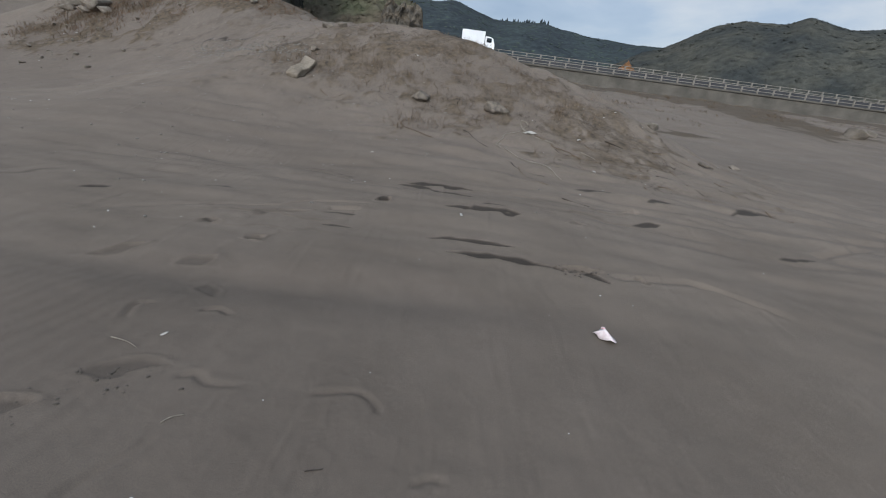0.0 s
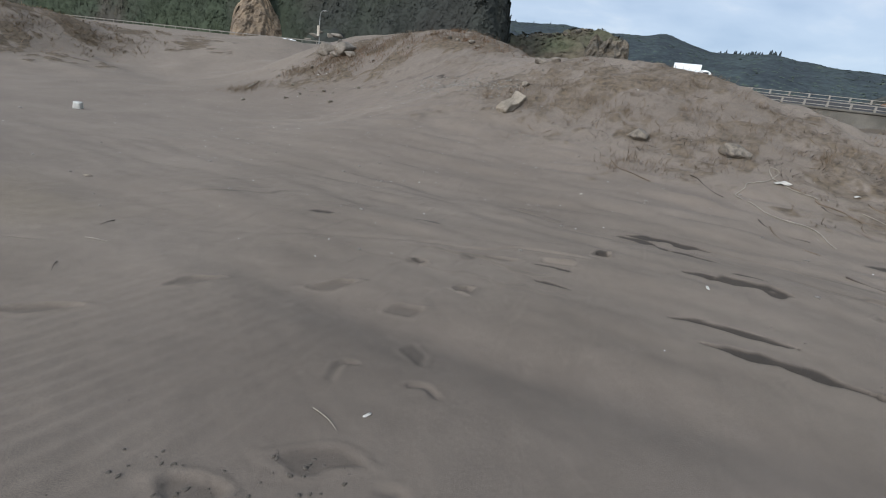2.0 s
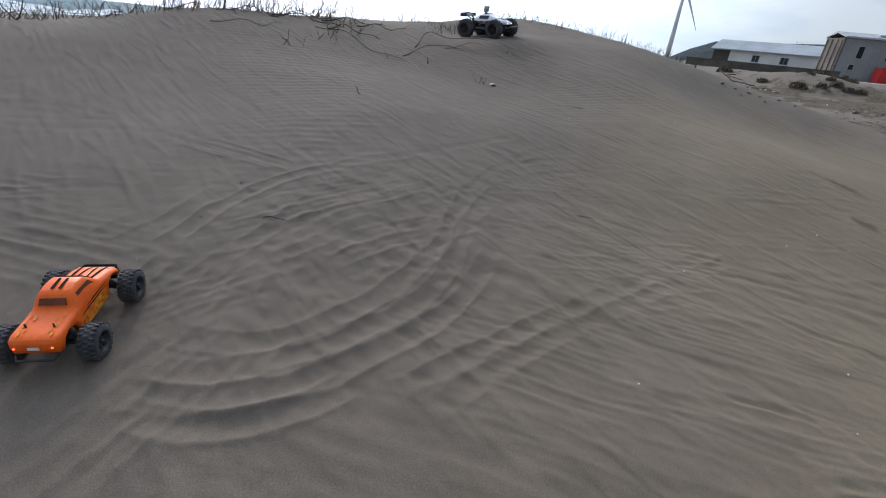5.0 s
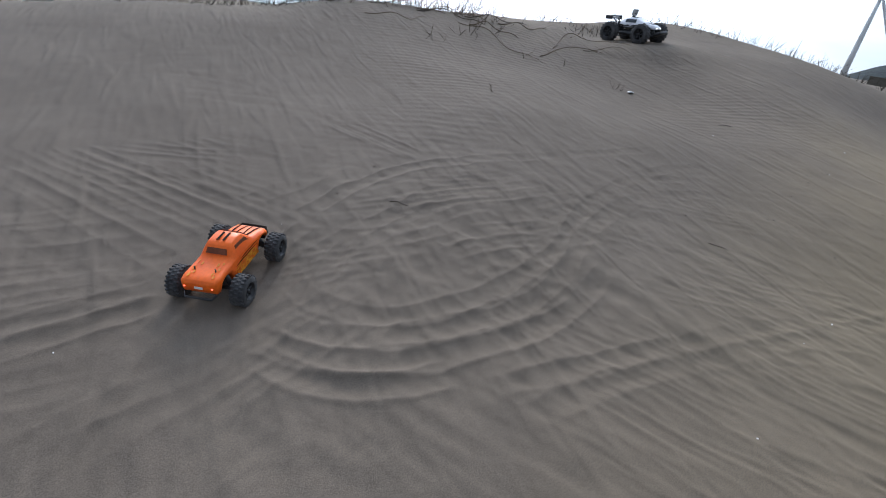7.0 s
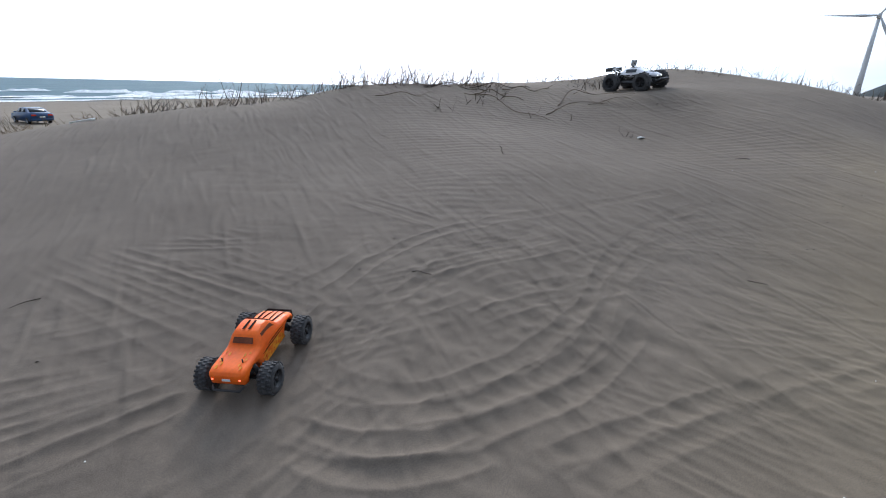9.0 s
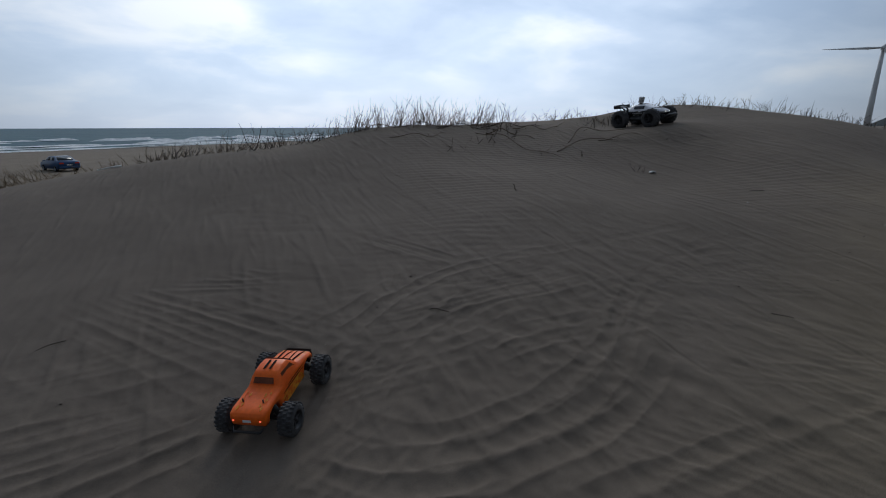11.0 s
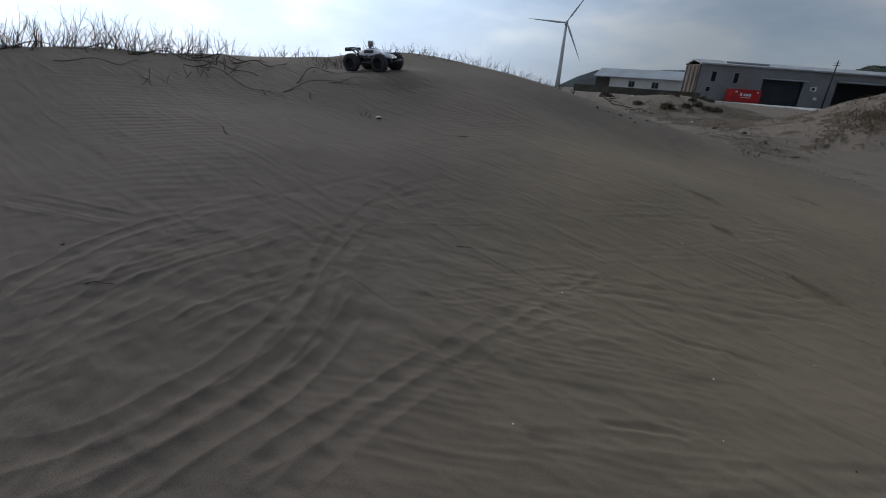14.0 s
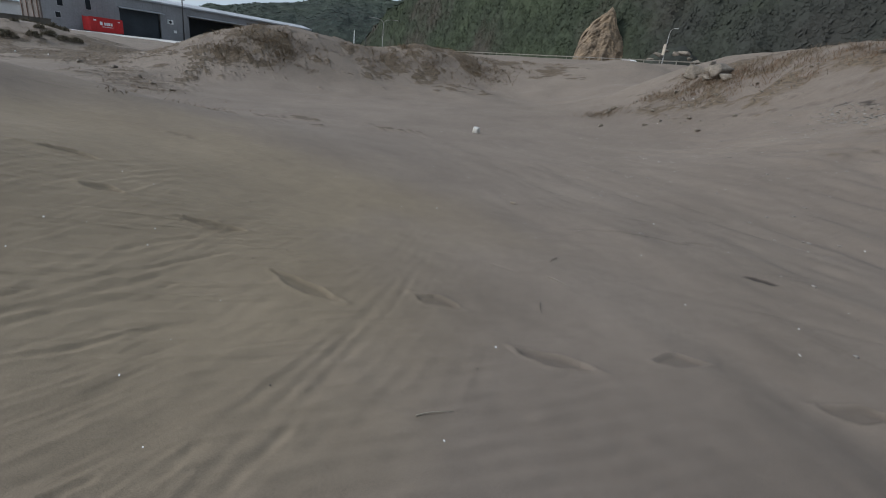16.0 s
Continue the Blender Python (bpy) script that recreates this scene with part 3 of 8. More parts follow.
def print_mark(x, y, z, cx, cy, heading, length, depth):
    a = radians(heading)
    near = np.nonzero((np.abs(x - cx) < length) & (np.abs(y - cy) < length))
    dx, dy = x[near] - cx, y[near] - cy
    u, v = (dx * math.cos(a) + dy * math.sin(a)) / (length / 2), (-dx * math.sin(a) + dy * math.cos(a)) / 0.055
    v = v / (0.75 + 0.25 * np.cos(2.6 * u)) + 0.3 * np.sin(2 * u + cx * 9)
    q = np.sqrt(u * u + v * v) + 0.18 * value_noise(x[near], y[near], 0.07, 19) + 0.10 * value_noise(x[near], y[near], 0.03, 26)
    z[near] += 0.3 * depth * np.exp(-((q - 1.15) / 0.16) ** 2) - 0.55 * depth * (1 - smooth(0.72, 1.0, q)) * (0.8 + 0.3 * u)


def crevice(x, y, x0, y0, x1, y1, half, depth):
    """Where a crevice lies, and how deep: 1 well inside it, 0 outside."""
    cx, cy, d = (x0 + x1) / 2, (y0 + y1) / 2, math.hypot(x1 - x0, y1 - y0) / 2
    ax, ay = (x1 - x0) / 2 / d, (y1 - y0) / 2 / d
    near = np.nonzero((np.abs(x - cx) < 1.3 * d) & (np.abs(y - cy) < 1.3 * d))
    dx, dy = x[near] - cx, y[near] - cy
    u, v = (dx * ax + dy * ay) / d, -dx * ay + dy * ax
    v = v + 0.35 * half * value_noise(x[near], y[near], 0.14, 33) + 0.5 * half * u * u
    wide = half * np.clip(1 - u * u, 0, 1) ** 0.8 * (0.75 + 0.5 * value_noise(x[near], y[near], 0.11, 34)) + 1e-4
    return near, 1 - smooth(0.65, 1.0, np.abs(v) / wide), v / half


def damp_and_shade(x, y):
    """Where feet and wheels have turned up moister, darker sand; crevices and ledge steps get painted shade."""
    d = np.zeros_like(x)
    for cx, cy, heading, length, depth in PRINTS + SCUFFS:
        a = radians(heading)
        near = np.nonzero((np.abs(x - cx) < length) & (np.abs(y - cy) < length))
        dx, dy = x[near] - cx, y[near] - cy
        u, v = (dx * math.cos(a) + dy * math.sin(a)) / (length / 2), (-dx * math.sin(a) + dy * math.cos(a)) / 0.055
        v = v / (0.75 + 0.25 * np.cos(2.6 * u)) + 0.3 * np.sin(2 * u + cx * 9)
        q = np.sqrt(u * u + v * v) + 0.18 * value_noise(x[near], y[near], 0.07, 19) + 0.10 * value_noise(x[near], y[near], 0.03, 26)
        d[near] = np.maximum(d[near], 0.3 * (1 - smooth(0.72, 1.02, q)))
    # shade inside the crevices and at the ledge steps goes into the sand's colour
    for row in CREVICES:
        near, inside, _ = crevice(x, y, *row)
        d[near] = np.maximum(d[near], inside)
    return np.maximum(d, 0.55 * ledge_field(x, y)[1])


def dry_and_light_tone(x, y):
    """1 on the drier, yellower western flank, raised on the beach, below 0 on the dune's steep face, the hollow and the
    mound: their light and shade are painted into the sand.
    """
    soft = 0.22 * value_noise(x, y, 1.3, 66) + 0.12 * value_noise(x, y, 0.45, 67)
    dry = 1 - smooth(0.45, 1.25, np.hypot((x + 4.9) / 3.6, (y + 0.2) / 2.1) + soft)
    shaded_face = 1 - smooth(0.5, 1.3, np.hypot((x + 1.2) / 3.5, (y + 3.5) / 2.5) + soft)
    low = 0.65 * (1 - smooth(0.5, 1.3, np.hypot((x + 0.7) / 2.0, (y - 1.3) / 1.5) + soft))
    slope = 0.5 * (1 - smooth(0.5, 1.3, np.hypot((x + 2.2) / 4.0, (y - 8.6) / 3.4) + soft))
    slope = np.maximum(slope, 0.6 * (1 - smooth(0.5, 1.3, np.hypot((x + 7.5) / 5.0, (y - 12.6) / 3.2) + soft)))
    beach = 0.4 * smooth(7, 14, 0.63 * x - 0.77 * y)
    return np.clip(dry + beach - shaded_face - low - slope, -1, 1)


def turf(x, y):
    """Where a brown mat of dead grass and stems covers the sand."""
    d = np.zeros_like(x)
    for cx, cy, rx, ry, full in ((-24.2, 3.1, 2.0, 1.7, 0.95), (-24.0, 8.9, 1.9, 1.5, 0.95), (-24.4, 12.5, 2.4, 3.6, 1.0), (-26, 17, 3, 3, 0.9), (-0.9, 10.2, 2.6, 1.3, 0.56), (-2.4, 10.8, 2.2, 0.9, 0.52), (1.6, 8.6, 1.6, 1.2, 0.56), (0.2, 8.9, 2.2, 0.7, 0.54), (2.7, 7.6, 1.5, 0.9, 0.52), (-2.6, 9.9, 1.2, 0.7, 0.52), (-3.4, 9.6, 0.7, 0.4, 0.5), (-9.4, 13.9, 2.6, 1.1, 0.72), (-7.4, 14.6, 3.2, 1.3, 0.62), (-4.8, 13.6, 2.2, 1.1, 0.45), (-10.4, 13.1, 1.6, 0.9, 0.8), (-6.3, 14.9, 2.4, 1.0, 0.5), (-11.2, 12.6, 1.2, 0.7, 0.7),
                                 (-10.4, -1.0, 0.9, 2.4, 0.7), (-15, -2.0, 3, 2, 0.5), (16, 50, 24, 13, 1.0), (38, 50, 22, 12, 1.0), (-32, -4, 5, 8, 0.85), (-27, -4, 4.5, 4, 0.7), (6, 11.5, 3, 2, 0.4), (-17.2, -0.9, 1.2, 0.7, 0.55), (-20.4, -1.7, 1.5, 0.8, 0.72), (-23.4, -2.8, 1.7, 0.9, 0.8), (-27.4, -3.2, 2.4, 1.5, 0.8),
                                 (-24.6, -0.5, 1.1, 0.9, 0.9), (-22.9, 1.1, 0.8, 0.7, 1.0), (-22.5, 2.6, 0.9, 0.8, 0.95), (-21.5, 0.85, 0.8, 0.4, 0.9), (-20.0, 0.3, 0.8, 0.35, 0.85), (-18.6, -0.1, 0.7, 0.3, 0.75), (-31.2, -6.4, 1.6, 2.0, 0.6)):
        near = np.nonzero((np.abs(x - cx) < 2.2 * rx) & (np.abs(y - cy) < 2.2 * ry))
        px, py = x[near], y[near]
        r = np.hypot((px - cx) / rx, (py - cy) / ry)
        patch = value_noise(px, py, 0.22 * (rx + ry), 61) + 0.6 * value_noise(px, py, 0.08 * (rx + ry), 62) + 0.4 * value_noise(px, py, 0.03 * (rx + ry), 63)
        d[near] = np.maximum(d[near], full * smooth(-0.3, 0.6, 0.55 - 0.8 * r + 1.1 * patch))
    return d


def marks(x, y):
    """Ripples, ruts, prints and lumps on the sand."""
    z = 0.010 * value_noise(x, y, 0.55, 2) + 0.012 * value_noise(x, y, 2.1, 4)
    near = np.exp(-((x + 1.5) ** 2 + (y + 0.5) ** 2) / 9.0 ** 2)
    z = z + near * 0.0022 * value_noise(x, y, 0.09, 6)
    # churned sand where cars have circled
    churn = np.exp(-((x + 1.5) ** 2 / 1.3 ** 2 + (y + 1.55) ** 2 / 0.75 ** 2))
    z = z + churn * (0.006 * value_noise(x, y, 0.16, 8) + 0.003 * value_noise(x + 0.4 * y, y - 0.4 * x, 0.045, 9))
    # broken low ripples and wheel lines across the open sand
    lane = np.exp(-((x + 2.3) ** 2 / 2.0 ** 2 + (y + 0.7) ** 2 / 1.5 ** 2))
    across, along = 0.94 * x + 0.34 * y, -0.34 * x + 0.94 * y
    z = z + lane * (0.004 * value_noise(across, along / 5, 0.06, 10) + 0.0022 * value_noise(across + 0.3 * along, along / 4, 0.032, 73))
    for k, (spot, heading, wave, high) in enumerate(BRAIDS):
        z = z + braids(x, y, spot, heading, wave, 0.72 * high, 40 + 5 * k)
    left = np.exp(-((x - 0.1) ** 2 / 1.4 ** 2 + (y + 1.7) ** 2 / 1.3 ** 2))
    z = z + left * 0.003 * value_noise(x / 5 + 0.1 * y, y, 0.1, 21)
    # wind-cut layers along the north mound
    face = smooth(2.2, 4.5, y) * (1 - smooth(11, 16, y)) * (1 - smooth(5, 12, np.abs(x)))
    z = z + ledge_field(x, y)[0] + face * (0.25 + 0.35 * smooth(4.6, 6.5, y + 0.5 * x)) * (0.05 * value_noise(0.30 * x + 0.1 * y, y, 0.34, 12) + 0.032 * value_noise(0.35 * x + 0.15 * y, y, 0.15, 13))
    rough = smooth(7.2, 9.0, y) * (1 - smooth(14, 24, y)) * (1 - smooth(4, 9, np.abs(x + 1)))
    z = z + rough * (0.05 * value_noise(x, y, 0.6, 14) + 0.022 * value_noise(x, y, 0.2, 16))
    far_rough = smooth(15, 22, np.hypot(x, y)) * (1 - smooth(90, 200, np.hypot(x, y)))
    z = z + far_rough * (0.10 * value_noise(x, y, 2.2, 18) + 0.05 * value_noise(x, y, 0.8, 20))
    z = z + turf(x, y) * (0.05 + 0.03 * value_noise(x, y, 0.25, 64) + 0.02 * value_noise(x, y, 0.1, 65)) * smooth(3, 9, np.hypot(x, y)) * smooth(8, 20, np.hypot(x, y) + 6)
    terrace = smooth(2.0, 2.9, y) * (1 - smooth(5.2, 7.0, y)) * (1 - smooth(3.5, 6.5, np.abs(x)))
    z = z + terrace * (0.030 * value_noise(0.22 * x + 0.1 * y, y, 0.55, 35) + 0.012 * value_noise(0.3 * x + 0.1 * y, y, 0.21, 36))
    # ridge and dip across the hollow
    z = z - 0.05 * np.exp(-((y - 2.28 - 0.1 * np.sin(1.3 * x)) / 0.22) ** 2) * np.exp(-((x + 0.9) / 1.9) ** 2)
    # a trodden, nearly level stand on the crest
    stand = 1 - smooth(0.3, 0.9, np.hypot(x + 5.33, y + 4.47))
    level = 1.224 - 0.1235 * (x + 5.33) + 0.005 * (y + 4.47)
    z = z + stand * (level - land(x, y) - z)
    for pts in DUNE_TRACKS:
        rut(x, y, z, pts, 0.032, 0.0034, 0.0060)
    # low even ripples over the hollow's near floor
    low = np.exp(-(((x + 1.95) / 0.75) ** 2 + ((y - 0.75) / 0.85) ** 2))
    z = z + low * 0.0042 * np.sin(2 * math.pi * (0.99 * x - 0.13 * y) / 0.082 + 1.6 * value_noise(x, y, 0.4, 71) + 0.6 * value_noise(x, y, 0.14, 72))
    for pts in WHEEL_LINES:
        rut(x, y, z, pts, 0.022, 0.0101, 0.007)
    for pts in CROSS_TRACKS:
        rut(x, y, z, pts, 0.028, 0.0034, 0.0046)
    for pts, width, depth in HOLLOW_RUTS:
        rut(x, y, z, pts, width, depth, 0.35 * depth)
    for row in PRINTS + SCUFFS:
        print_mark(x, y, z, *row)
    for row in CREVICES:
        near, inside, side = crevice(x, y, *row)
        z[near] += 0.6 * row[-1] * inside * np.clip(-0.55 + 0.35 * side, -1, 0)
    return z



def ground_height(x, y):
    x, y = np.asarray(x, float), np.asarray(y, float)
    return land(x, y) + marks(x, y)


SHEETS = []


def gz(x, y):
    """The sand's height, taken from the built sheet: the finest piece that holds the place."""
    for xs, ys, Z in SHEETS:
        if xs[0] <= x <= xs[-1] and ys[0] <= y <= ys[-1]:
            break
    i = min(max(int(np.searchsorted(xs, x)) - 1, 0), len(xs) - 2)
    j = min(max(int(np.searchsorted(ys, y)) - 1, 0), len(ys) - 2)
    u, v = (x - xs[i]) / (xs[i + 1] - xs[i]), (y - ys[j]) / (ys[j + 1] - ys[j])
    return float((Z[j, i] * (1 - u) + Z[j, i + 1] * u) * (1 - v) + (Z[j + 1, i] * (1 - u) + Z[j + 1, i + 1] * u) * v)


def spread(stops):
    """Grid lines from the first stop to the last; each stop gives the gap between lines there."""
    at, gap = [p[0] for p in stops], [p[1] for p in stops]
    out = [float(at[0])]
    while out[-1] < at[-1]:
        g = float(np.interp(out[-1], at, gap))
        out.append(out[-1] + float(np.interp(out[-1] + 0.5 * g, at, gap)))
    return np.array(out)


def grid_mesh(name, X, Y, Z, keep=None, pieces=()):
    """A mesh of quads over a grid; keep: which cells it has; pieces: further grids joined to it."""
    me = bpy.data.meshes.new(name)
    points, quads, base = [], [], 0
    for k, (px, py, pz) in enumerate([(X, Y, Z), *pieces]):
        ny, nx = px.shape
        idx = base + np.arange(nx * ny).reshape(ny, nx)
        q = np.stack([idx[:-1, :-1], idx[:-1, 1:], idx[1:, 1:], idx[1:, :-1]], -1)
        quads.append(q[keep] if k == 0 and keep is not None else q.reshape(-1, 4))
        points.append(np.stack([px, py, pz], -1).reshape(-1, 3))
        base += nx * ny
    points, quads = np.concatenate(points), np.concatenate(quads)
    me.vertices.add(len(points))
    me.vertices.foreach_set("co", points.astype(np.float32).ravel())
    me.loops.add(quads.size)
    me.loops.foreach_set("vertex_index", quads.astype(np.int32).ravel())
    me.polygons.add(len(quads))
    me.polygons.foreach_set("loop_start", np.arange(0, quads.size, 4, dtype=np.int32))
    me.polygons.foreach_set("use_smooth", np.ones(len(quads), dtype=bool))
    me.update()
    me.validate()
    return me


# stretches of the sheet with a finer mesh: x and y from and to, cuts along each side of a cell
FINE = [(-3.1, 0.25, -2.7, 0.0, 4), (-4.3, 0.25, 0.0, 2.7, 2), (-5.2, -3.1, -2.7, 0.0, 2), (-1.6, 2.2, 2.7, 5.4, 2)]


def finer(lines, a, b, cuts):
    """The grid lines between a and b, each gap cut up evenly; also the first and last of the old lines."""
    i, j = int(np.searchsorted(lines, a)), int(np.searchsorted(lines, b))
    old = lines[i:j + 1]
    steps = np.arange(cuts) / cuts
    return np.append((old[:-1, None] + np.diff(old)[:, None] * steps).ravel(), old[-1]), i, j


def build_ground():
    xs = spread([(-4200, 300), (-90, 4.0), (-30, 0.34), (-27, 0.15), (-20.5, 0.14), (-17, 0.2), (-11, 0.13), (-5, 0.034), (-3.2, 0.026), (0.3, 0.026), (2.5, 0.032), (7, 0.085), (40, 1.0), (100, 4.0), (4200, 300)])
    ys = spread([(-4200, 300), (-60, 2.5), (-8, 0.10), (-4.6, 0.032), (-2.7, 0.026), (0.1, 0.026), (5.2, 0.032), (9.5, 0.055), (18, 0.22), (70, 1.6), (140, 5.0), (4200, 300)])
    X, Y = np.meshgrid(xs, ys)
    Z = ground_height(X, Y)
    keep = np.ones((len(ys) - 1, len(xs) - 1), bool)
    pieces = []
    for x0, x1, y0, y1, cuts in FINE:
        fx, i0, i1 = finer(xs, x0, x1, cuts)
        fy, j0, j1 = finer(ys, y0, y1, cuts)
        keep[j0:j1, i0:i1] = False
        PX, PY = np.meshgrid(fx, fy)
        PZ = ground_height(PX, PY)
        # the rims lie on the coarser mesh's edges
        PZ[0], PZ[-1] = np.interp(fx, xs, Z[j0]), np.interp(fx, xs, Z[j1])
        PZ[:, 0], PZ[:, -1] = np.interp(fy, ys, Z[:, i0]), np.interp(fy, ys, Z[:, i1])
        pieces.append((PX, PY, PZ))
        SHEETS.append((fx, fy, PZ))
    SHEETS.append((xs, ys, Z))
    ob = new("ground", grid_mesh("ground", X, Y, Z, keep, pieces))
    AX, AY = np.concatenate([X.ravel()] + [p[0].ravel() for p in pieces]), np.concatenate([Y.ravel()] + [p[1].ravel() for p in pieces])
    ob.data.attributes.new("damp_and_shade", "FLOAT", "POINT").data.foreach_set("value", damp_and_shade(AX, AY).astype(np.float32))
    ob.data.attributes.new("dry_and_light_tone", "FLOAT", "POINT").data.foreach_set("value", dry_and_light_tone(AX, AY).astype(np.float32))
    ob.data.attributes.new("turf", "FLOAT", "POINT").data.foreach_set("value", turf(AX, AY).astype(np.float32))
    ob.data.materials.append(SAND)
    return tagged(ob, "dark grey beach sand with dunes, tyre tracks and footprints", "sand", kind="structure")


build_ground()


# ---- mesh helpers ----
def part(name, bm, mat, parent=None, label="", flat=False):
    """Links a bmesh as one mesh object under a thing or a part."""
    me = bpy.data.meshes.new(name)
    bmesh.ops.recalc_face_normals(bm, faces=bm.faces)
    for f in bm.faces:
        f.smooth = not flat
    bm.to_mesh(me)
    bm.free()
    me.materials.append(mat)
    ob = new(name, me)
    if parent is not None:
        ob.parent = parent
    if label:
        ob["label"] = label
    return ob


def thing(name, at, rz=0.0, label="", category="", group="", kind="", rx=0.0, ry=0.0):
    ob = new(name)
    ob.matrix_basis = pose(*at, rx, ry, rz)
    return tagged(ob, label, category, group, kind)


def add_box(bm, size, at=(0, 0, 0), turn=None, bevel=0.0, taper=None):
    m = Matrix.Translation(at) @ (turn or Matrix.Identity(4)) @ Matrix.Diagonal((*size, 1))
    made = bmesh.ops.create_cube(bm, size=1.0, matrix=Matrix.Identity(4))["verts"]
    if taper:
        for v in made:
            if v.co.z > 0:
                v.co.x *= taper[0]
                v.co.y *= taper[1]
    bmesh.ops.transform(bm, matrix=m, verts=made)
    if bevel:
        edges = list({e for v in made for e in v.link_edges})
        bmesh.ops.bevel(bm, geom=edges, offset=bevel, segments=2, affect="EDGES", profile=0.5)
    return made


def add_tube(bm, points, radii, sides=6, closed_ends=True):
    """A round bar along points; radii: one number or one a point."""
    pts = [Vector(p) for p in points]
    if not hasattr(radii, "__len__"):
        radii = [radii] * len(pts)
    rings = []
    for k, p in enumerate(pts):
        d = (pts[min(k + 1, len(pts) - 1)] - pts[max(k - 1, 0)]).normalized()
        side = d.cross(Vector((0, 0, 1)))
        if side.length < 1e-3:
            side = d.cross(Vector((1, 0, 0)))
        side.normalize()
        other = d.cross(side)
        rings.append([bm.verts.new(p + radii[k] * (math.cos(a) * side + math.sin(a) * other)) for a in [2 * math.pi * j / sides for j in range(sides)]])
    for a, b in zip(rings, rings[1:]):
        for j in range(sides):
            bm.faces.new((a[j], a[(j + 1) % sides], b[(j + 1) % sides], b[j]))
    if closed_ends:
        bm.faces.new(rings[0][::-1])
        bm.faces.new(rings[-1])


def add_lathe(bm, profile, axis="y", sides=24, at=(0, 0, 0), caps=True):
    """Turns a profile of (along, radius) about an axis through at."""
    rings = []
    for a, r in profile:
        ring = []
        for j in range(sides):
            c, s = math.cos(2 * math.pi * j / sides), math.sin(2 * math.pi * j / sides)
            v = {"y": (r * c, a, r * s), "z": (r * c, r * s, a), "x": (a, r * c, r * s)}[axis]
            ring.append(bm.verts.new(Vector(v) + Vector(at)))
        rings.append(ring)
    for p, q in zip(rings, rings[1:]):
        for j in range(sides):
            bm.faces.new((p[j], p[(j + 1) % sides], q[(j + 1) % sides], q[j]))
    if caps:
        bm.faces.new(rings[0])
        bm.faces.new(rings[-1][::-1])


def add_loft(bm, sections):
    """Skins sections of equal point counts, closed rings, with both ends capped."""
    rings = [[bm.verts.new(p) for p in ring] for ring in sections]
    n = len(rings[0])
    for a, b in zip(rings, rings[1:]):
        for j in range(n):
            bm.faces.new((a[j], a[(j + 1) % n], b[(j + 1) % n], b[j]))
    bm.faces.new(rings[0][::-1])
    bm.faces.new(rings[-1])


def add_stone(bm, at, size, seed, rough=0.28, detail=2):
    """An uneven stone: a ball pushed about by noise and cut by a few flats."""
    made = bmesh.ops.create_icosphere(bm, subdivisions=detail, radius=0.5)["verts"]
    rnd = random.Random(seed)
    cuts = [(Vector((rnd.uniform(-1, 1), rnd.uniform(-1, 1), rnd.uniform(-0.6, 1))).normalized(), rnd.uniform(0.3, 0.44)) for _ in range(7)]
    off = Vector((seed * 3.7, seed * 1.3, seed * 2.1))
    for v in made:
        p = v.co * (1 + rough * noise.noise(v.co * 3 + off))
        for nrm, lim in cuts:
            over = p.dot(nrm) - lim
            if over > 0:
                p -= nrm * over * 0.85
        v.co = Vector((p.x * size[0], p.y * size[1], p.z * size[2])) + Vector(at)


# ---- sea ----
SEA = -4.75


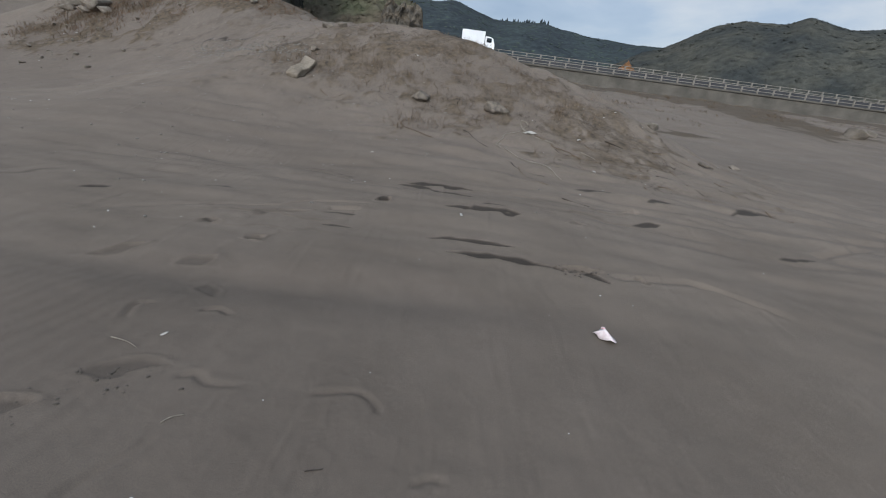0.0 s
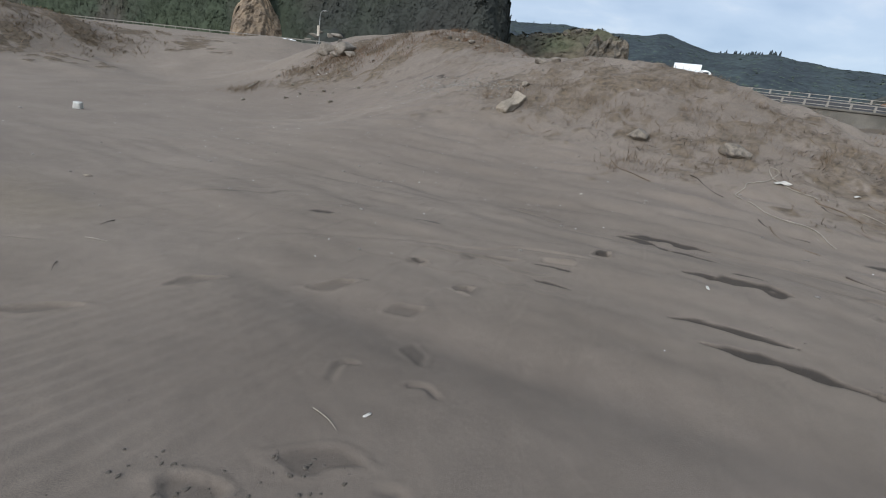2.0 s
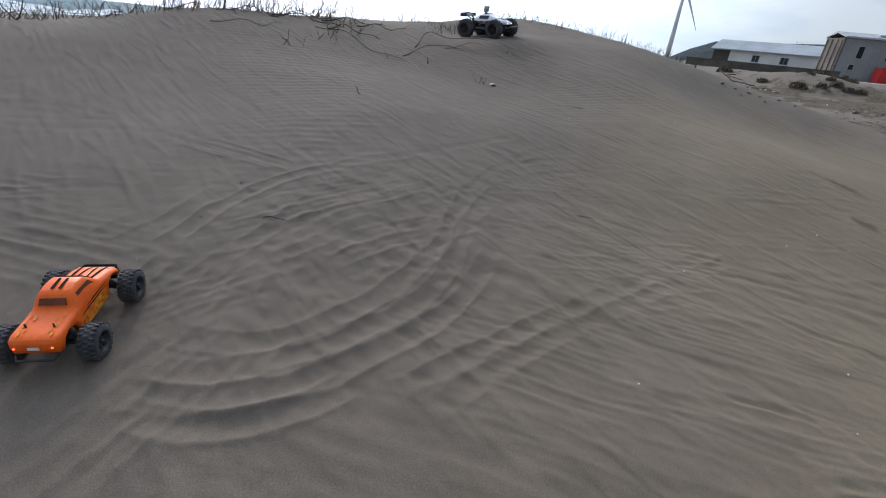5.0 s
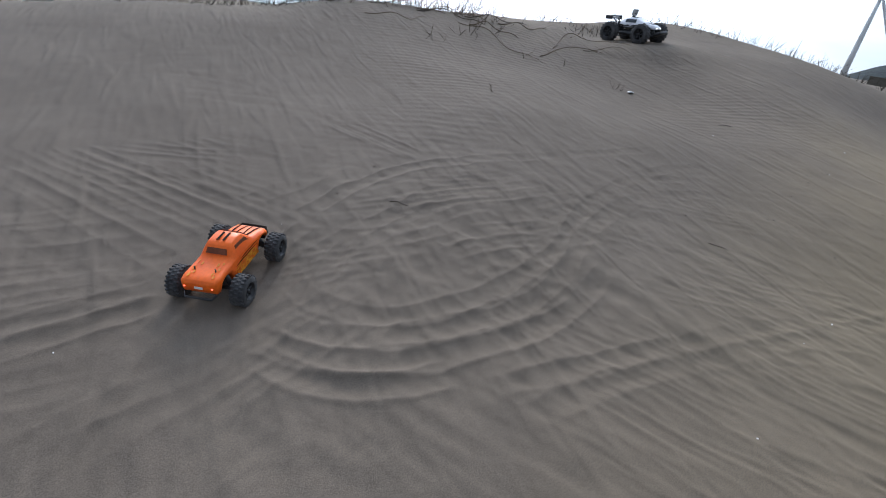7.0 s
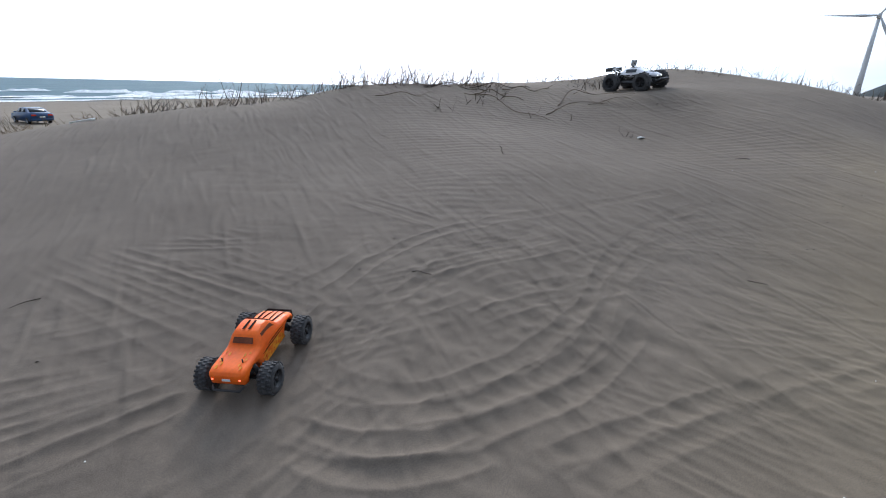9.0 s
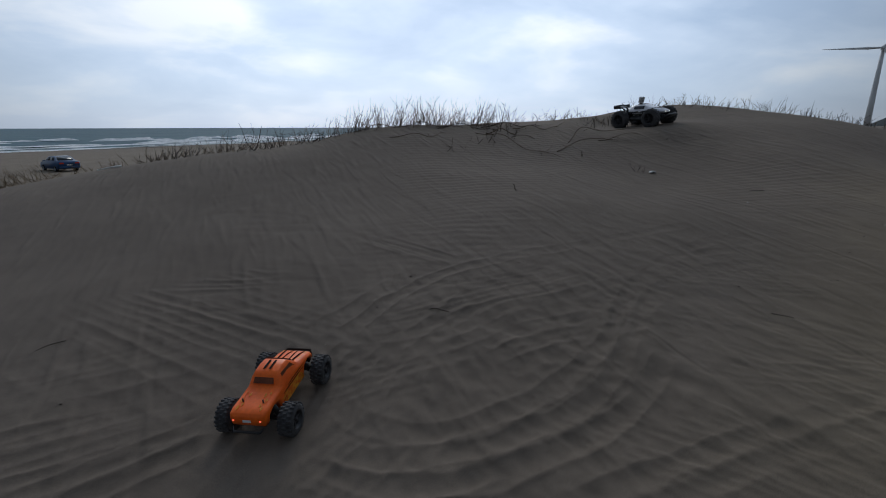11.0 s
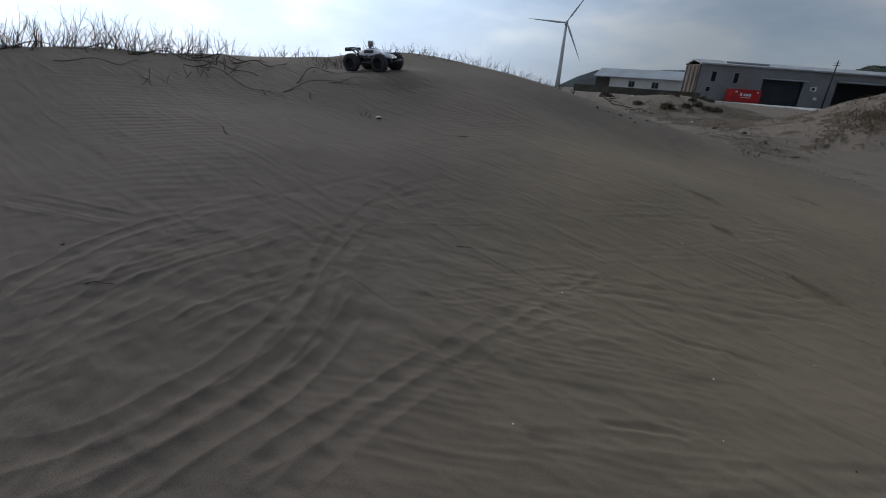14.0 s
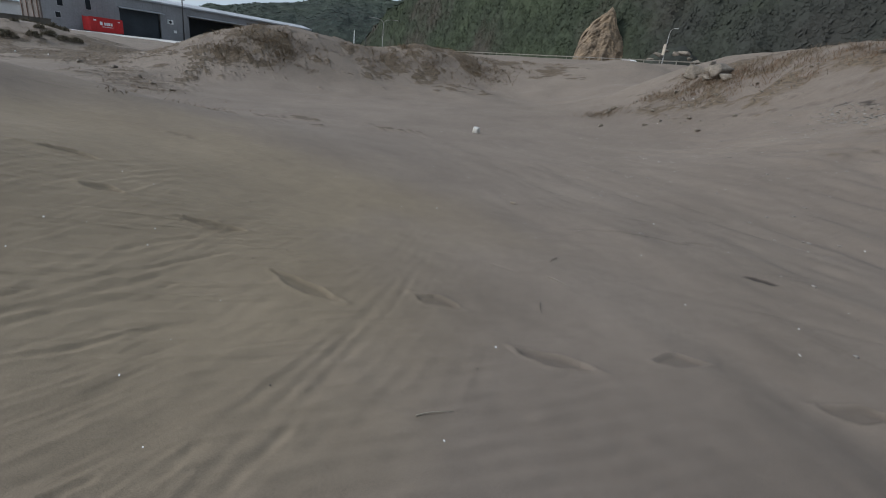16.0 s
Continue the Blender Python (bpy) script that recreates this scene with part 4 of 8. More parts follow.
def build_sea():
    # the shore runs slantwise; only the side past it is water
    u = np.concatenate([np.arange(138, 340, 1.2), np.geomspace(340, 4600, 40)])
    v = np.concatenate([-np.geomspace(260, 4000, 25)[::-1], np.arange(-250, 250, 5.0), np.geomspace(260, 4000, 25)])
    U, V = np.meshgrid(u, v)
    X, Y = 0.63 * U + 0.77 * V, -0.77 * U + 0.63 * V
    far = np.clip(1 - (U - 135) / 260, 0, 1)
    phase = U + 9 * value_noise(V, U * 0.2, 60, 3)
    Z = SEA + 0.4 * far * np.sin(phase / 4.2) * (0.6 + 0.4 * value_noise(U, V, 30, 5)) + 0.1 * value_noise(U, V, 9, 6) * far
    ob = new("sea", grid_mesh("sea", X, Y, Z))
    ob.data.materials.append(WATER)
    tagged(ob, "grey-green sea with low rolling swell", "sea", kind="structure")
    # breaking crests, each a rolled strip of foam lying on the water
    rnd = random.Random(4)
    bm = bmesh.new()
    def strip(u0, v0, length, wide, high):
        n = max(6, int(length / 3))
        rows = []
        for k in range(n + 1):
            s = k / n
            vv = v0 + (s - 0.5) * length
            uu = u0 + 3.0 * noise.noise(Vector((vv * 0.04, u0 * 0.3, 1))) + 1.0 * noise.noise(Vector((vv * 0.2, u0, 7)))
            w = 1.8 * wide * (math.sin(math.pi * s) ** 0.5) * (0.55 + 0.5 * noise.noise(Vector((vv * 0.3, u0, 2))))
            h = high * math.sin(math.pi * s) ** 0.5 * (0.7 + 0.5 * noise.noise(Vector((vv * 0.25, u0, 5))))
            row = []
            for f, g in ((-0.5, 0.02), (-0.28, 0.5), (-0.12, 1.0), (0.1, 0.75), (0.5, 0.03)):
                q = uu + f * w
                row.append(bm.verts.new((0.63 * q + 0.77 * vv, -0.77 * q + 0.63 * vv, SEA + 0.2 + h * g)))
            rows.append(row)
        for a, b in zip(rows, rows[1:]):
            for j in range(4):
                bm.faces.new((a[j], a[j + 1], b[j + 1], b[j]))
    for u0, wide, high, gap in ((147, 5, 0.15, 40), (151, 4, 0.2, 46), (155, 5, 0.25, 36), (159, 4, 0.3, 50), (164, 5, 0.4, 34), (170, 4, 0.5, 42), (177, 5, 0.6, 34), (185, 4, 0.8, 40), (195, 5, 1.2, 30), (208, 4, 1.3, 26), (226, 4, 1.5, 22), (255, 4, 1.4, 16)):
        vv = -300.0
        while vv < 340:
            length = rnd.uniform(0.6, 1.5) * gap
            if rnd.random() < (0.85 if u0 < 190 else 0.45):
                strip(u0 + rnd.uniform(-5, 5), vv, length, wide * rnd.uniform(0.6, 1.3), high * rnd.uniform(0.5, 1.2))
            vv += length * rnd.uniform(0.75, 1.25)
    tagged(part("surf", bm, FOAM), "white broken surf lying on the shallow sea", "surf", kind="stuff")


build_sea()


# ---- hills ----
def ridge(name, profile, near, far, mat, label, category, rough=0.06, size=20.0, seed=1, flat_y=None, back=0.6, step=0.25, shrub=(0.0, 1.0)):
    """A hill as seen from the dune: (bearing, slope of its skyline) pairs; its foot lies near, its crest far."""
    az = np.array([p[0] for p in profile][::-1], float)
    sl = np.array([p[1] for p in profile][::-1], float)
    a = np.arange(az[0], az[-1] + step, step)
    v = np.concatenate([np.linspace(0, 1, 60 if shrub[0] else 34), 1 + np.linspace(0.1, 1, 8)])
    A, Vv = np.meshgrid(a, v)
    R = np.radians(A)
    n0 = near / np.cos(R) if flat_y else np.full_like(R, near)
    n1 = n0 + (far - near)
    D = n0 + (n1 - n0) * Vv
    top = np.interp(A, az, sl) * n1 + 1.2
    X, Y = -np.sin(R) * D, np.cos(R) * D
    foot = -6.0
    shape = np.where(Vv <= 1, np.sin(np.clip(Vv, 0, 1) * np.pi / 2) ** 0.8, 1 - back * np.clip(Vv - 1, 0, 1) ** 1.5)
    bumps = value_noise(X, Y, size, seed) * 0.6 + value_noise(X, Y, size * 0.43, seed + 1) * 0.3 + value_noise(X, Y, size * 0.17, seed + 2) * 0.2 - 0.5 * np.abs(value_noise(A, Vv * 0.4, 1.1, seed + 4)) * np.clip(Vv * 2, 0, 1) * np.clip(1.15 - Vv, 0, 1)
    Z = foot + (top - foot) * shape + bumps * rough * (top - foot) * np.clip(Vv * 3, 0, 1)
    # clumps of growth
    high, wide = shrub
    Z = Z + high * (value_noise(X, Y, wide, seed + 6) + 0.6 * value_noise(X, Y, 0.5 * wide, seed + 7)) * np.clip(Vv * 6, 0, 1)
    ob = new(name, grid_mesh(name, X, Y, Z))
    ob.data.materials.append(mat)
    return tagged(ob, label, category, kind="structure")


BROWN_HILL = material("brown_green_hillside", (0.074, 0.071, 0.056), rough=1.0, scale=0.02, fine=0.15, vary=0.5, second=(0.038, 0.041, 0.038), bump=0.9, depth=5.0, spec=0.1)
ridge("mountain_far", [(118, -0.004), (114, 0.001), (112, 0.02), (110, 0.034), (105, 0.038), (101, 0.041), (96, 0.04), (92, 0.05), (88, 0.054), (84, 0.062), (78, 0.05)], 1300, 1700, HAZY_GREEN, "blue-grey forested mountain far along the coast", "mountain", 0.05, 160, 11)
WOODED = material("wooded_hillside", (0.046, 0.056, 0.042), rough=1.0, scale=0.02, fine=0.2, vary=0.5, second=(0.034, 0.040, 0.034), bump=0.8, depth=2.0, spec=0.1)
ridge("hill_wooded", [(91, 0.03), (88, 0.05), (86.8, 0.0576), (85.2, 0.060), (81.9, 0.074), (78.8, 0.083), (75, 0.102), (72.5, 0.105), (67, 0.1095), (62, 0.112), (56, 0.11)], 260, 380, WOODED, "dark green wooded hill behind the warehouse", "hill", 0.05, 26, 21, shrub=(0.5, 5.0))
ridge("mountain_left", [(27, 0.13), (20, 0.138), (17.6, 0.139), (12.7, 0.143), (6.2, 0.140), (2.3, 0.145), (0, 0.130), (-2.2, 0.121), (-7.7, 0.127), (-10, 0.117), (-11.8, 0.112), (-16.4, 0.104), (-20.6, 0.104), (-26, 0.09), (-34, 0.06)], 700, 1150, HAZY_GREEN, "dark blue-green forested mountain ridge beyond the road", "mountain", 0.035, 90, 31)
ridge("mountain_right", [(-15, 0.06), (-18.5, 0.095), (-20.6, 0.106), (-24.4, 0.142), (-26.7, 0.155), (-30.4, 0.152), (-32.1, 0.163), (-35.1, 0.152), (-37.7, 0.154), (-46, 0.15), (-60, 0.12), (-80, 0.06)], 480, 760, BROWN_HILL, "dark green steep mountain with a flat-topped summit", "mountain", 0.035, 70, 41)
ridge("hill_scrub", [(72, 0.02), (69, 0.085), (67, 0.108), (66.2, 0.122), (64, 0.150), (62, 0.19), (58, 0.25), (50, 0.29), (40, 0.32), (30, 0.32), (22, 0.30), (19.8, 0.25), (19.0, 0.16), (18.4, 0.09), (17.6, -0.02)], 77, 112, SCRUB, "steep roadside hill overgrown with green scrub", "hill", 0.10, 13, 51, flat_y=True, shrub=(0.8, 1.9))
KNOLL = material("knoll_grass", (0.082, 0.086, 0.052), rough=1.0, scale=0.12, fine=0.8, vary=0.5, second=(0.098, 0.082, 0.058), bump=0.4, depth=0.4, spec=0.1)
ridge("hill_crag", [(24, 0.08), (20, 0.105), (17, 0.118), (13.8, 0.126), (10.5, 0.140), (8, 0.138), (6.6, 0.130), (6.0, 0.09), (5.6, 0.02)], 96, 128, KNOLL, "low green knoll with scrub beside the road", "hill", 0.07, 9, 61, flat_y=True, shrub=(0.5, 1.6))


def place(bearing, dist, slope=None, eye=(0.0, 0.0)):
    """A place by its bearing and distance from the dune's foot."""
    a = radians(bearing)
    return (eye[0] - math.sin(a) * dist, eye[1] + math.cos(a) * dist, 0.0 if slope is None else 1.2 + slope * dist)


WEST = (-0.9, -0.1)


TAN_ROCK = material("brown_sandstone", (0.205, 0.148, 0.095), rough=0.95, scale=0.30, fine=2.0, vary=0.4, second=(0.110, 0.082, 0.056), bump=0.8, depth=0.35, stretch=(1, 1, 2.2))


CRAG_ROCK = material("grey_brown_sandstone", (0.135, 0.110, 0.080), rough=0.95, scale=0.30, fine=2.0, vary=0.5, second=(0.075, 0.066, 0.052), bump=0.8, depth=0.35, stretch=(0.7, 0.7, 3.0))


def rock_face(name, bearings, dist, low, label, seed, depth=6.0, rugged=1.0, skyline=(), mat=TAN_ROCK):
    """A bare rock outcrop with ledges, as wide as its bearings."""
    bm = bmesh.new()
    a0, a1 = bearings
    left, right = Vector(place(a0, dist)), Vector(place(a1, dist))
    along = (right - left)
    back = Vector(place((a0 + a1) / 2, 1.0)).normalized()
    nu, nv = 64, 56
    rows = []
    for j in range(nv + 1):
        v = j / nv
        row = []
        for i in range(nu + 1):
            u = i / nu
            top = float(np.interp(a0 - u * (a0 - a1), [p[0] for p in skyline][::-1], [p[1] for p in skyline][::-1]))
            top += 0.004 * noise.noise(Vector((u * 9, seed, 0))) + 0.002 * noise.noise(Vector((u * 30, seed, 0)))
            z = 1.2 + dist * (low + (top - low) * v)
            ledge = 0.5 * math.floor(v * 9 + 1.5 * noise.noise(Vector((u * 3, v * 2, seed)))) / 9
            ledge += 0.035 * math.floor(3 * noise.noise(Vector((u * 9, v * 3, seed + 8)))) + 0.015 * math.floor(2.5 * noise.noise(Vector((u * 26, v * 9, seed + 9))))
            inn = depth * (0.5 * v + ledge) + rugged * (1.3 * noise.noise(Vector((u * 7, v * 7, seed + 3))) + 0.5 * noise.noise(Vector((u * 22, v * 20, seed + 5))))
            edge = depth * 1.2 * (abs(2 * u - 1) ** 8)
            row.append(bm.verts.new(left + along * (u + 0.03 * noise.noise(Vector((v * 6, u * 4, seed)))) + back * (inn + edge) + Vector((0, 0, z))))
        rows.append(row)
    for a, b in zip(rows, rows[1:]):
        for i in range(nu):
            bm.faces.new((a[i], a[i + 1], b[i + 1], b[i]))
    for e in [rows[-1]]:
        topback = [bm.verts.new(v.co + back * depth + Vector((0, 0, -2))) for v in e]
        for i in range(nu):
            bm.faces.new((e[i], e[i + 1], topback[i + 1], topback[i]))
    ob = part(name, bm, mat, flat=rugged > 0.5)
    return tagged(ob, label, "rock face", kind="structure")


rock_face("cliff_face", (48.6, 42.0), 107, 0.02, "bare brown sandstone face in the scrub hillside", 3, 5.0, 0.4,
          [(48.6, 0.05), (48.0, 0.092), (47.6, 0.106), (46.8, 0.122), (45.8, 0.134), (45.3, 0.145), (44.8, 0.136), (44.5, 0.118), (44.1, 0.106), (43.2, 0.086), (42.0, 0.065)])
ridge("hill_spur", [(42.2, 0.03), (41.2, 0.055), (39.8, 0.083), (38.7, 0.087), (37.6, 0.085), (36.2, 0.066), (35.0, 0.04)], 86, 95, SCRUB, "low grassy spur with pale stones below the hill", "hill", 0.06, 4, 71, step=0.12)
rock_face("crag_face", (10.4, 5.3), 104, 0.0, "layered sandstone crag at the end of a green knoll", 8, 3.0, 1.0,
          [(10.4, 0.115), (9.8, 0.138), (9.3, 0.142), (8.8, 0.133), (8.0, 0.137), (7.0, 0.134), (6.3, 0.140), (5.9, 0.134), (5.6, 0.118), (5.4, 0.09), (5.3, 0.02)], CRAG_ROCK)

# ---- road, walls and rails ----
def build_road():
    bm = bmesh.new()
    add_box(bm, (330, 7.4, 6.0), (-20, 68.3, 2.62), bevel=0.05)
    tagged(part("road", bm, ASPHALT, flat=True), "asphalt coast road on an embankment", "road", kind="structure")
    bm = bmesh.new()
    add_box(bm, (140, 2.4, 5.2), (48, 63.3, 1.95), bevel=0.06)
    wall = part("retaining_wall", bm, CONCRETE, flat=True)
    tagged(wall, "stained grey concrete retaining wall below the road", "wall", kind="structure")
    bm = bmesh.new()
    add_box(bm, (140, 0.5, 0.22), (48, 62.2, 4.66), bevel=0.04)
    part("coping", bm, CONCRETE, wall, flat=True)


build_road()


def railing(name, x0, x1, y, z, high, gap, bars, label, slope=0.0):
    ob = thing(name, (x0, y, z), label=label, category="railing")
    n = int((x1 - x0) / gap)
    post = bmesh.new()
    add_box(post, (0.18, 0.18, high + 0.3), (0, 0, high / 2 - 0.12), bevel=0.02)
    first = part("post", post, RAIL_PAINT, ob)
    for k in range(1, n + 1):
        p = first.copy()
        scene.collection.objects.link(p)
        p.location = (k * gap, 0, k * gap * slope)
    for f in bars:
        bm = bmesh.new()
        add_tube(bm, [(0, 0, f * high), (n * gap, 0, f * high + n * gap * slope)], 0.042, 8)
        part("rail", bm, RAIL_PAINT, ob)
    return ob


railing("railing", -24, 92, 71.4, 5.55, 1.05, 2.0, (0.97, 0.62, 0.3), "pale concrete post-and-rail railing on the far side of the road")
railing("railing", -20, 98, 62.6, 4.5, 0.78, 2.0, (0.95, 0.5), "pale post-and-rail railing on top of the retaining wall", slope=0.003)


def guard_rail():
    ob = thing("guard_rail", (-24, 65.2, 5.5), label="pale steel guard rail along the coast road", category="guard rail")
    post = bmesh.new()
    add_box(post, (0.1, 0.1, 1.1), (0, 0, 0.25), bevel=0.01)
    first = part("post", post, RAIL_PAINT, ob)
    for k in range(1, 42):
        p = first.copy()
        scene.collection.objects.link(p)
        p.location = (-3.0 * k, 0, 0)
    bm = bmesh.new()
    add_loft(bm, [[(x, -0.06 - 0.04 * math.sin(s * math.pi * 3), 0.58 + 0.15 * s) for s in (0, 0.17, 0.33, 0.5, 0.67, 0.83, 1)] + [(x, 0.0, 0.73), (x, 0.0, 0.58)] for x in (0.0, -126.0)])
    part("beam", bm, RAIL_PAINT, ob)


guard_rail()


def wheel(parent, at, radius, width, name="wheel", rim_mat=None, tyre_mat=None, knobs=0):
    """A wheel about the y axis: tyre with tread blocks and a spoked rim."""
    w = new(name)
    w.parent, w.location = parent, at
    bm = bmesh.new()
    h = width / 2
    add_lathe(bm, [(-h, radius * 0.60), (-h, radius * 0.80), (-h * 0.8, radius * 0.95), (-h * 0.4, radius), (h * 0.4, radius), (h * 0.8, radius * 0.95), (h, radius * 0.80), (h, radius * 0.60)], "y", 28, caps=False)
    if knobs:
        for k in range(knobs):
            a = 2 * math.pi * k / knobs
            for row, off in ((-0.62, 0.0), (-0.02, 0.5), (0.6, 0.0)):
                b = a + off * 2 * math.pi / knobs
                turn = Matrix.Rotation(-b, 4, "Y")
                add_box(bm, (radius * 0.09, width * 0.24, radius * 0.14), turn @ Vector((radius * 0.985, h * row, 0)), turn, 0)
    part("tyre", bm, tyre_mat or BLACK_RUBBER, w)
    bm = bmesh.new()
    for sgn in (-1, 1):
        add_lathe(bm, [(sgn * h * 0.96, radius * 0.63), (sgn * h * 1.0, radius * 0.585), (sgn * h * 0.9, radius * 0.55), (sgn * h * 0.25, radius * 0.50), (sgn * h * 0.18, radius * 0.1)], "y", 24, caps=False)
        for k in range(6):
            a = math.pi * k / 3
            turn = Matrix.Rotation(-a, 4, "Y")
            add_box(bm, (radius * 0.44, width * 0.10, radius * 0.13), turn @ Vector((radius * 0.33, sgn * h * 0.55, 0)), turn)
        add_lathe(bm, [(sgn * h * 0.2, radius * 0.16), (sgn * h * 0.75, radius * 0.14), (sgn * h * 0.9, radius * 0.08)], "y", 6)
    part("rim", bm, rim_mat or RIM, w)
    return w


RIM = material("black_plastic", (0.03, 0.03, 0.032), rough=0.45, scale=10, fine=60, vary=0.2, bump=0.02)
GLASS_DARK = material("dark_glass", (0.02, 0.025, 0.03), rough=0.12, scale=3, fine=20, vary=0.2, bump=0)
BLUE_CAR = material("blue_car_paint", (0.02, 0.065, 0.16), rough=0.3, scale=2, fine=12, vary=0.15, bump=0.02)
TOILET_BLUE = material("blue_plastic", (0.03, 0.05, 0.20), rough=0.5, scale=1.5, fine=10, vary=0.2)
STEEL = material("galvanised_steel", (0.45, 0.46, 0.46), rough=0.5, metal=0.6, scale=1, fine=10)
TURBINE_WHITE = material("turbine_paint", (0.62, 0.64, 0.65), rough=0.55, scale=0.05, fine=1, vary=0.08, bump=0)
TAIL_RED = material("red_lens", (0.75, 0.05, 0.02), rough=0.2, scale=20, fine=60, bump=0)


def car_body(width, profile):
    """A car's outline in side view, (x, z, half-width factor), lofted across."""
    sections = []
    for f, inset in ((-1.0, 0.06), (-0.92, 0.0), (0.92, 0.0), (1.0, 0.06)):
        sections.append([(x * (1 - inset * 0.4), f * width / 2 * k, z - (inset * 0.6 if z > 0.9 else 0)) for x, z, k in profile])
    return sections


def road_vehicle(name, at, rz, width, mat, label, category, profile, windows, wheels, radius):
    ob = thing(name, at, rz, label, category)
    bm = bmesh.new()
    add_loft(bm, car_body(width, profile))
    part("body", bm, mat, ob)
    for pts in windows:
        bm = bmesh.new()
        vs = [bm.verts.new(p) for p in pts]
        bm.faces.new(vs)
        ext = bmesh.ops.extrude_face_region(bm, geom=list(bm.faces))
        nrm = bm.faces[:][0].normal.copy()
        for v in [g for g in ext["geom"] if isinstance(g, bmesh.types.BMVert)]:
            v.co += nrm * 0.02
        part("window", bm, GLASS_DARK, ob)
    for x, y in wheels:
        wheel(ob, (x, y, radius), radius, 0.22, rim_mat=STEEL)
    return ob


def side_windows(pts, y):
    return [[(x, y * s, z) for x, z in pts] for s in (1, -1)]


SUV = [(-2.15, 0.45, 1), (-2.2, 0.85, 1), (-2.1, 1.0, 0.97), (-1.85, 1.5, 0.82), (-1.3, 1.62, 0.78), (0.3, 1.6, 0.78), (1.0, 1.08, 0.94), (2.0, 0.92, 0.95), (2.2, 0.7, 0.93), (2.2, 0.4, 0.95), (1.7, 0.28, 0.98), (-1.7, 0.28, 0.98)]
SEDAN = [(-2.25, 0.42, 1), (-2.28, 0.8, 1), (-2.2, 0.98, 0.96), (-1.62, 1.04, 0.94), (-1.0, 1.40, 0.76), (-0.3, 1.45, 0.74), (0.35, 1.40, 0.75), (1.1, 0.98, 0.93), (2.05, 0.82, 0.93), (2.27, 0.62, 0.9), (2.25, 0.38, 0.95), (1.7, 0.26, 0.98), (-1.7, 0.26, 0.98)]
bx, by, _ = place(-165.4, 59, eye=WEST)
sedan = road_vehicle("parked_car", (bx, by, gz(bx, by)), -57, 1.76, BLUE_CAR, "dark metallic blue saloon car parked on the beach sand", "car", SEDAN,
                     [[(x, y * f, z) for x, y, z in row] for f in (1, -1) for row in ([(-1.25, 0.80, 1.07), (-0.95, 0.71, 1.35), (-0.30, 0.71, 1.39), (-0.30, 0.80, 1.05)], [(-0.22, 0.80, 1.05), (-0.22, 0.71, 1.39), (0.28, 0.71, 1.35), (0.85, 0.80, 1.02)])]
                     + [[(-1.58, -0.62, 1.07), (-1.58, 0.62, 1.07), (-1.05, 0.54, 1.40), (-1.05, -0.54, 1.40)], [(1.0, -0.62, 1.05), (1.0, 0.62, 1.05), (0.42, 0.56, 1.40), (0.42, -0.56, 1.40)]],
                     [(-1.35, 0.80), (-1.35, -0.80), (1.38, 0.80), (1.38, -0.80)], 0.31)
for f in (1, -1):
    bm = bmesh.new(); add_box(bm, (0.06, 0.36, 0.13), (-2.27, f * 0.62, 0.82), bevel=0.02); part("tail_light", bm, TAIL_RED, sedan)
    bm = bmesh.new(); add_box(bm, (0.10, 0.18, 0.11), (0.78, f * 0.93, 1.02), bevel=0.03); part("wing_mirror", bm, BLUE_CAR, sedan)
bm = bmesh.new(); add_box(bm, (0.03, 0.42, 0.12), (-2.285, 0, 0.66), bevel=0.008); part("number_plate", bm, WHITE, sedan, "plain pale number plate")
bm = bmesh.new(); add_box(bm, (0.14, 1.66, 0.20), (-2.26, 0, 0.44), bevel=0.05); part("rear_bumper", bm, BLUE_CAR, sedan)
wx, wy = -68.5, 75.5
road_vehicle("van", (wx, wy, gz(wx, wy)), 0, 1.8, WHITE, "white passenger car standing beyond the coast road", "car", SUV,
             side_windows([(-1.75, 1.05), (-1.55, 1.45), (0.2, 1.5), (0.75, 1.08)], 0.80), [(-1.35, 0.82), (-1.35, -0.82), (1.35, 0.82), (1.35, -0.82)], 0.33).name = "car"


def box_truck(at, rz):
    ob = thing("box_truck", at, rz, "white box truck on the coast road", "truck")
    ob.scale = (0.92, 1.0, 1.02)
    bm = bmesh.new(); add_box(bm, (3.3, 1.8, 1.75), (-0.75, 0, 1.6), bevel=0.04); part("cargo_box", bm, WHITE, ob, flat=True)
    bm = bmesh.new()
    add_loft(bm, [[(x, y * k, z) for x, z, k in ((1.0, 0.45, 1), (2.35, 0.45, 1), (2.4, 1.0, 1), (2.1, 1.75, 0.9), (1.6, 1.95, 0.88), (1.0, 1.95, 0.9))] for y in (-0.85, 0.85)])
    cab = part("cab", bm, WHITE, ob, flat=True)
    bm = bmesh.new(); add_box(bm, (0.04, 1.4, 0.6), (2.26, 0, 1.42), Matrix.Rotation(radians(-22), 4, "Y")); part("windscreen", bm, GLASS_DARK, cab)
    for s in (-1, 1):
        bm = bmesh.new(); add_box(bm, (0.7, 0.04, 0.5), (1.55, s * 0.83, 1.5)); part("side_window", bm, GLASS_DARK, cab)
    bm = bmesh.new(); add_box(bm, (4.6, 0.7, 0.2), (0, 0, 0.6)); part("chassis", bm, RIM, ob)
    for x in (-1.5, 1.6):
        for y in (-0.75, 0.75):
            wheel(ob, (x, y, 0.36), 0.36, 0.22, rim_mat=STEEL)


box_truck((0.9, 67.8, 5.62), 0)


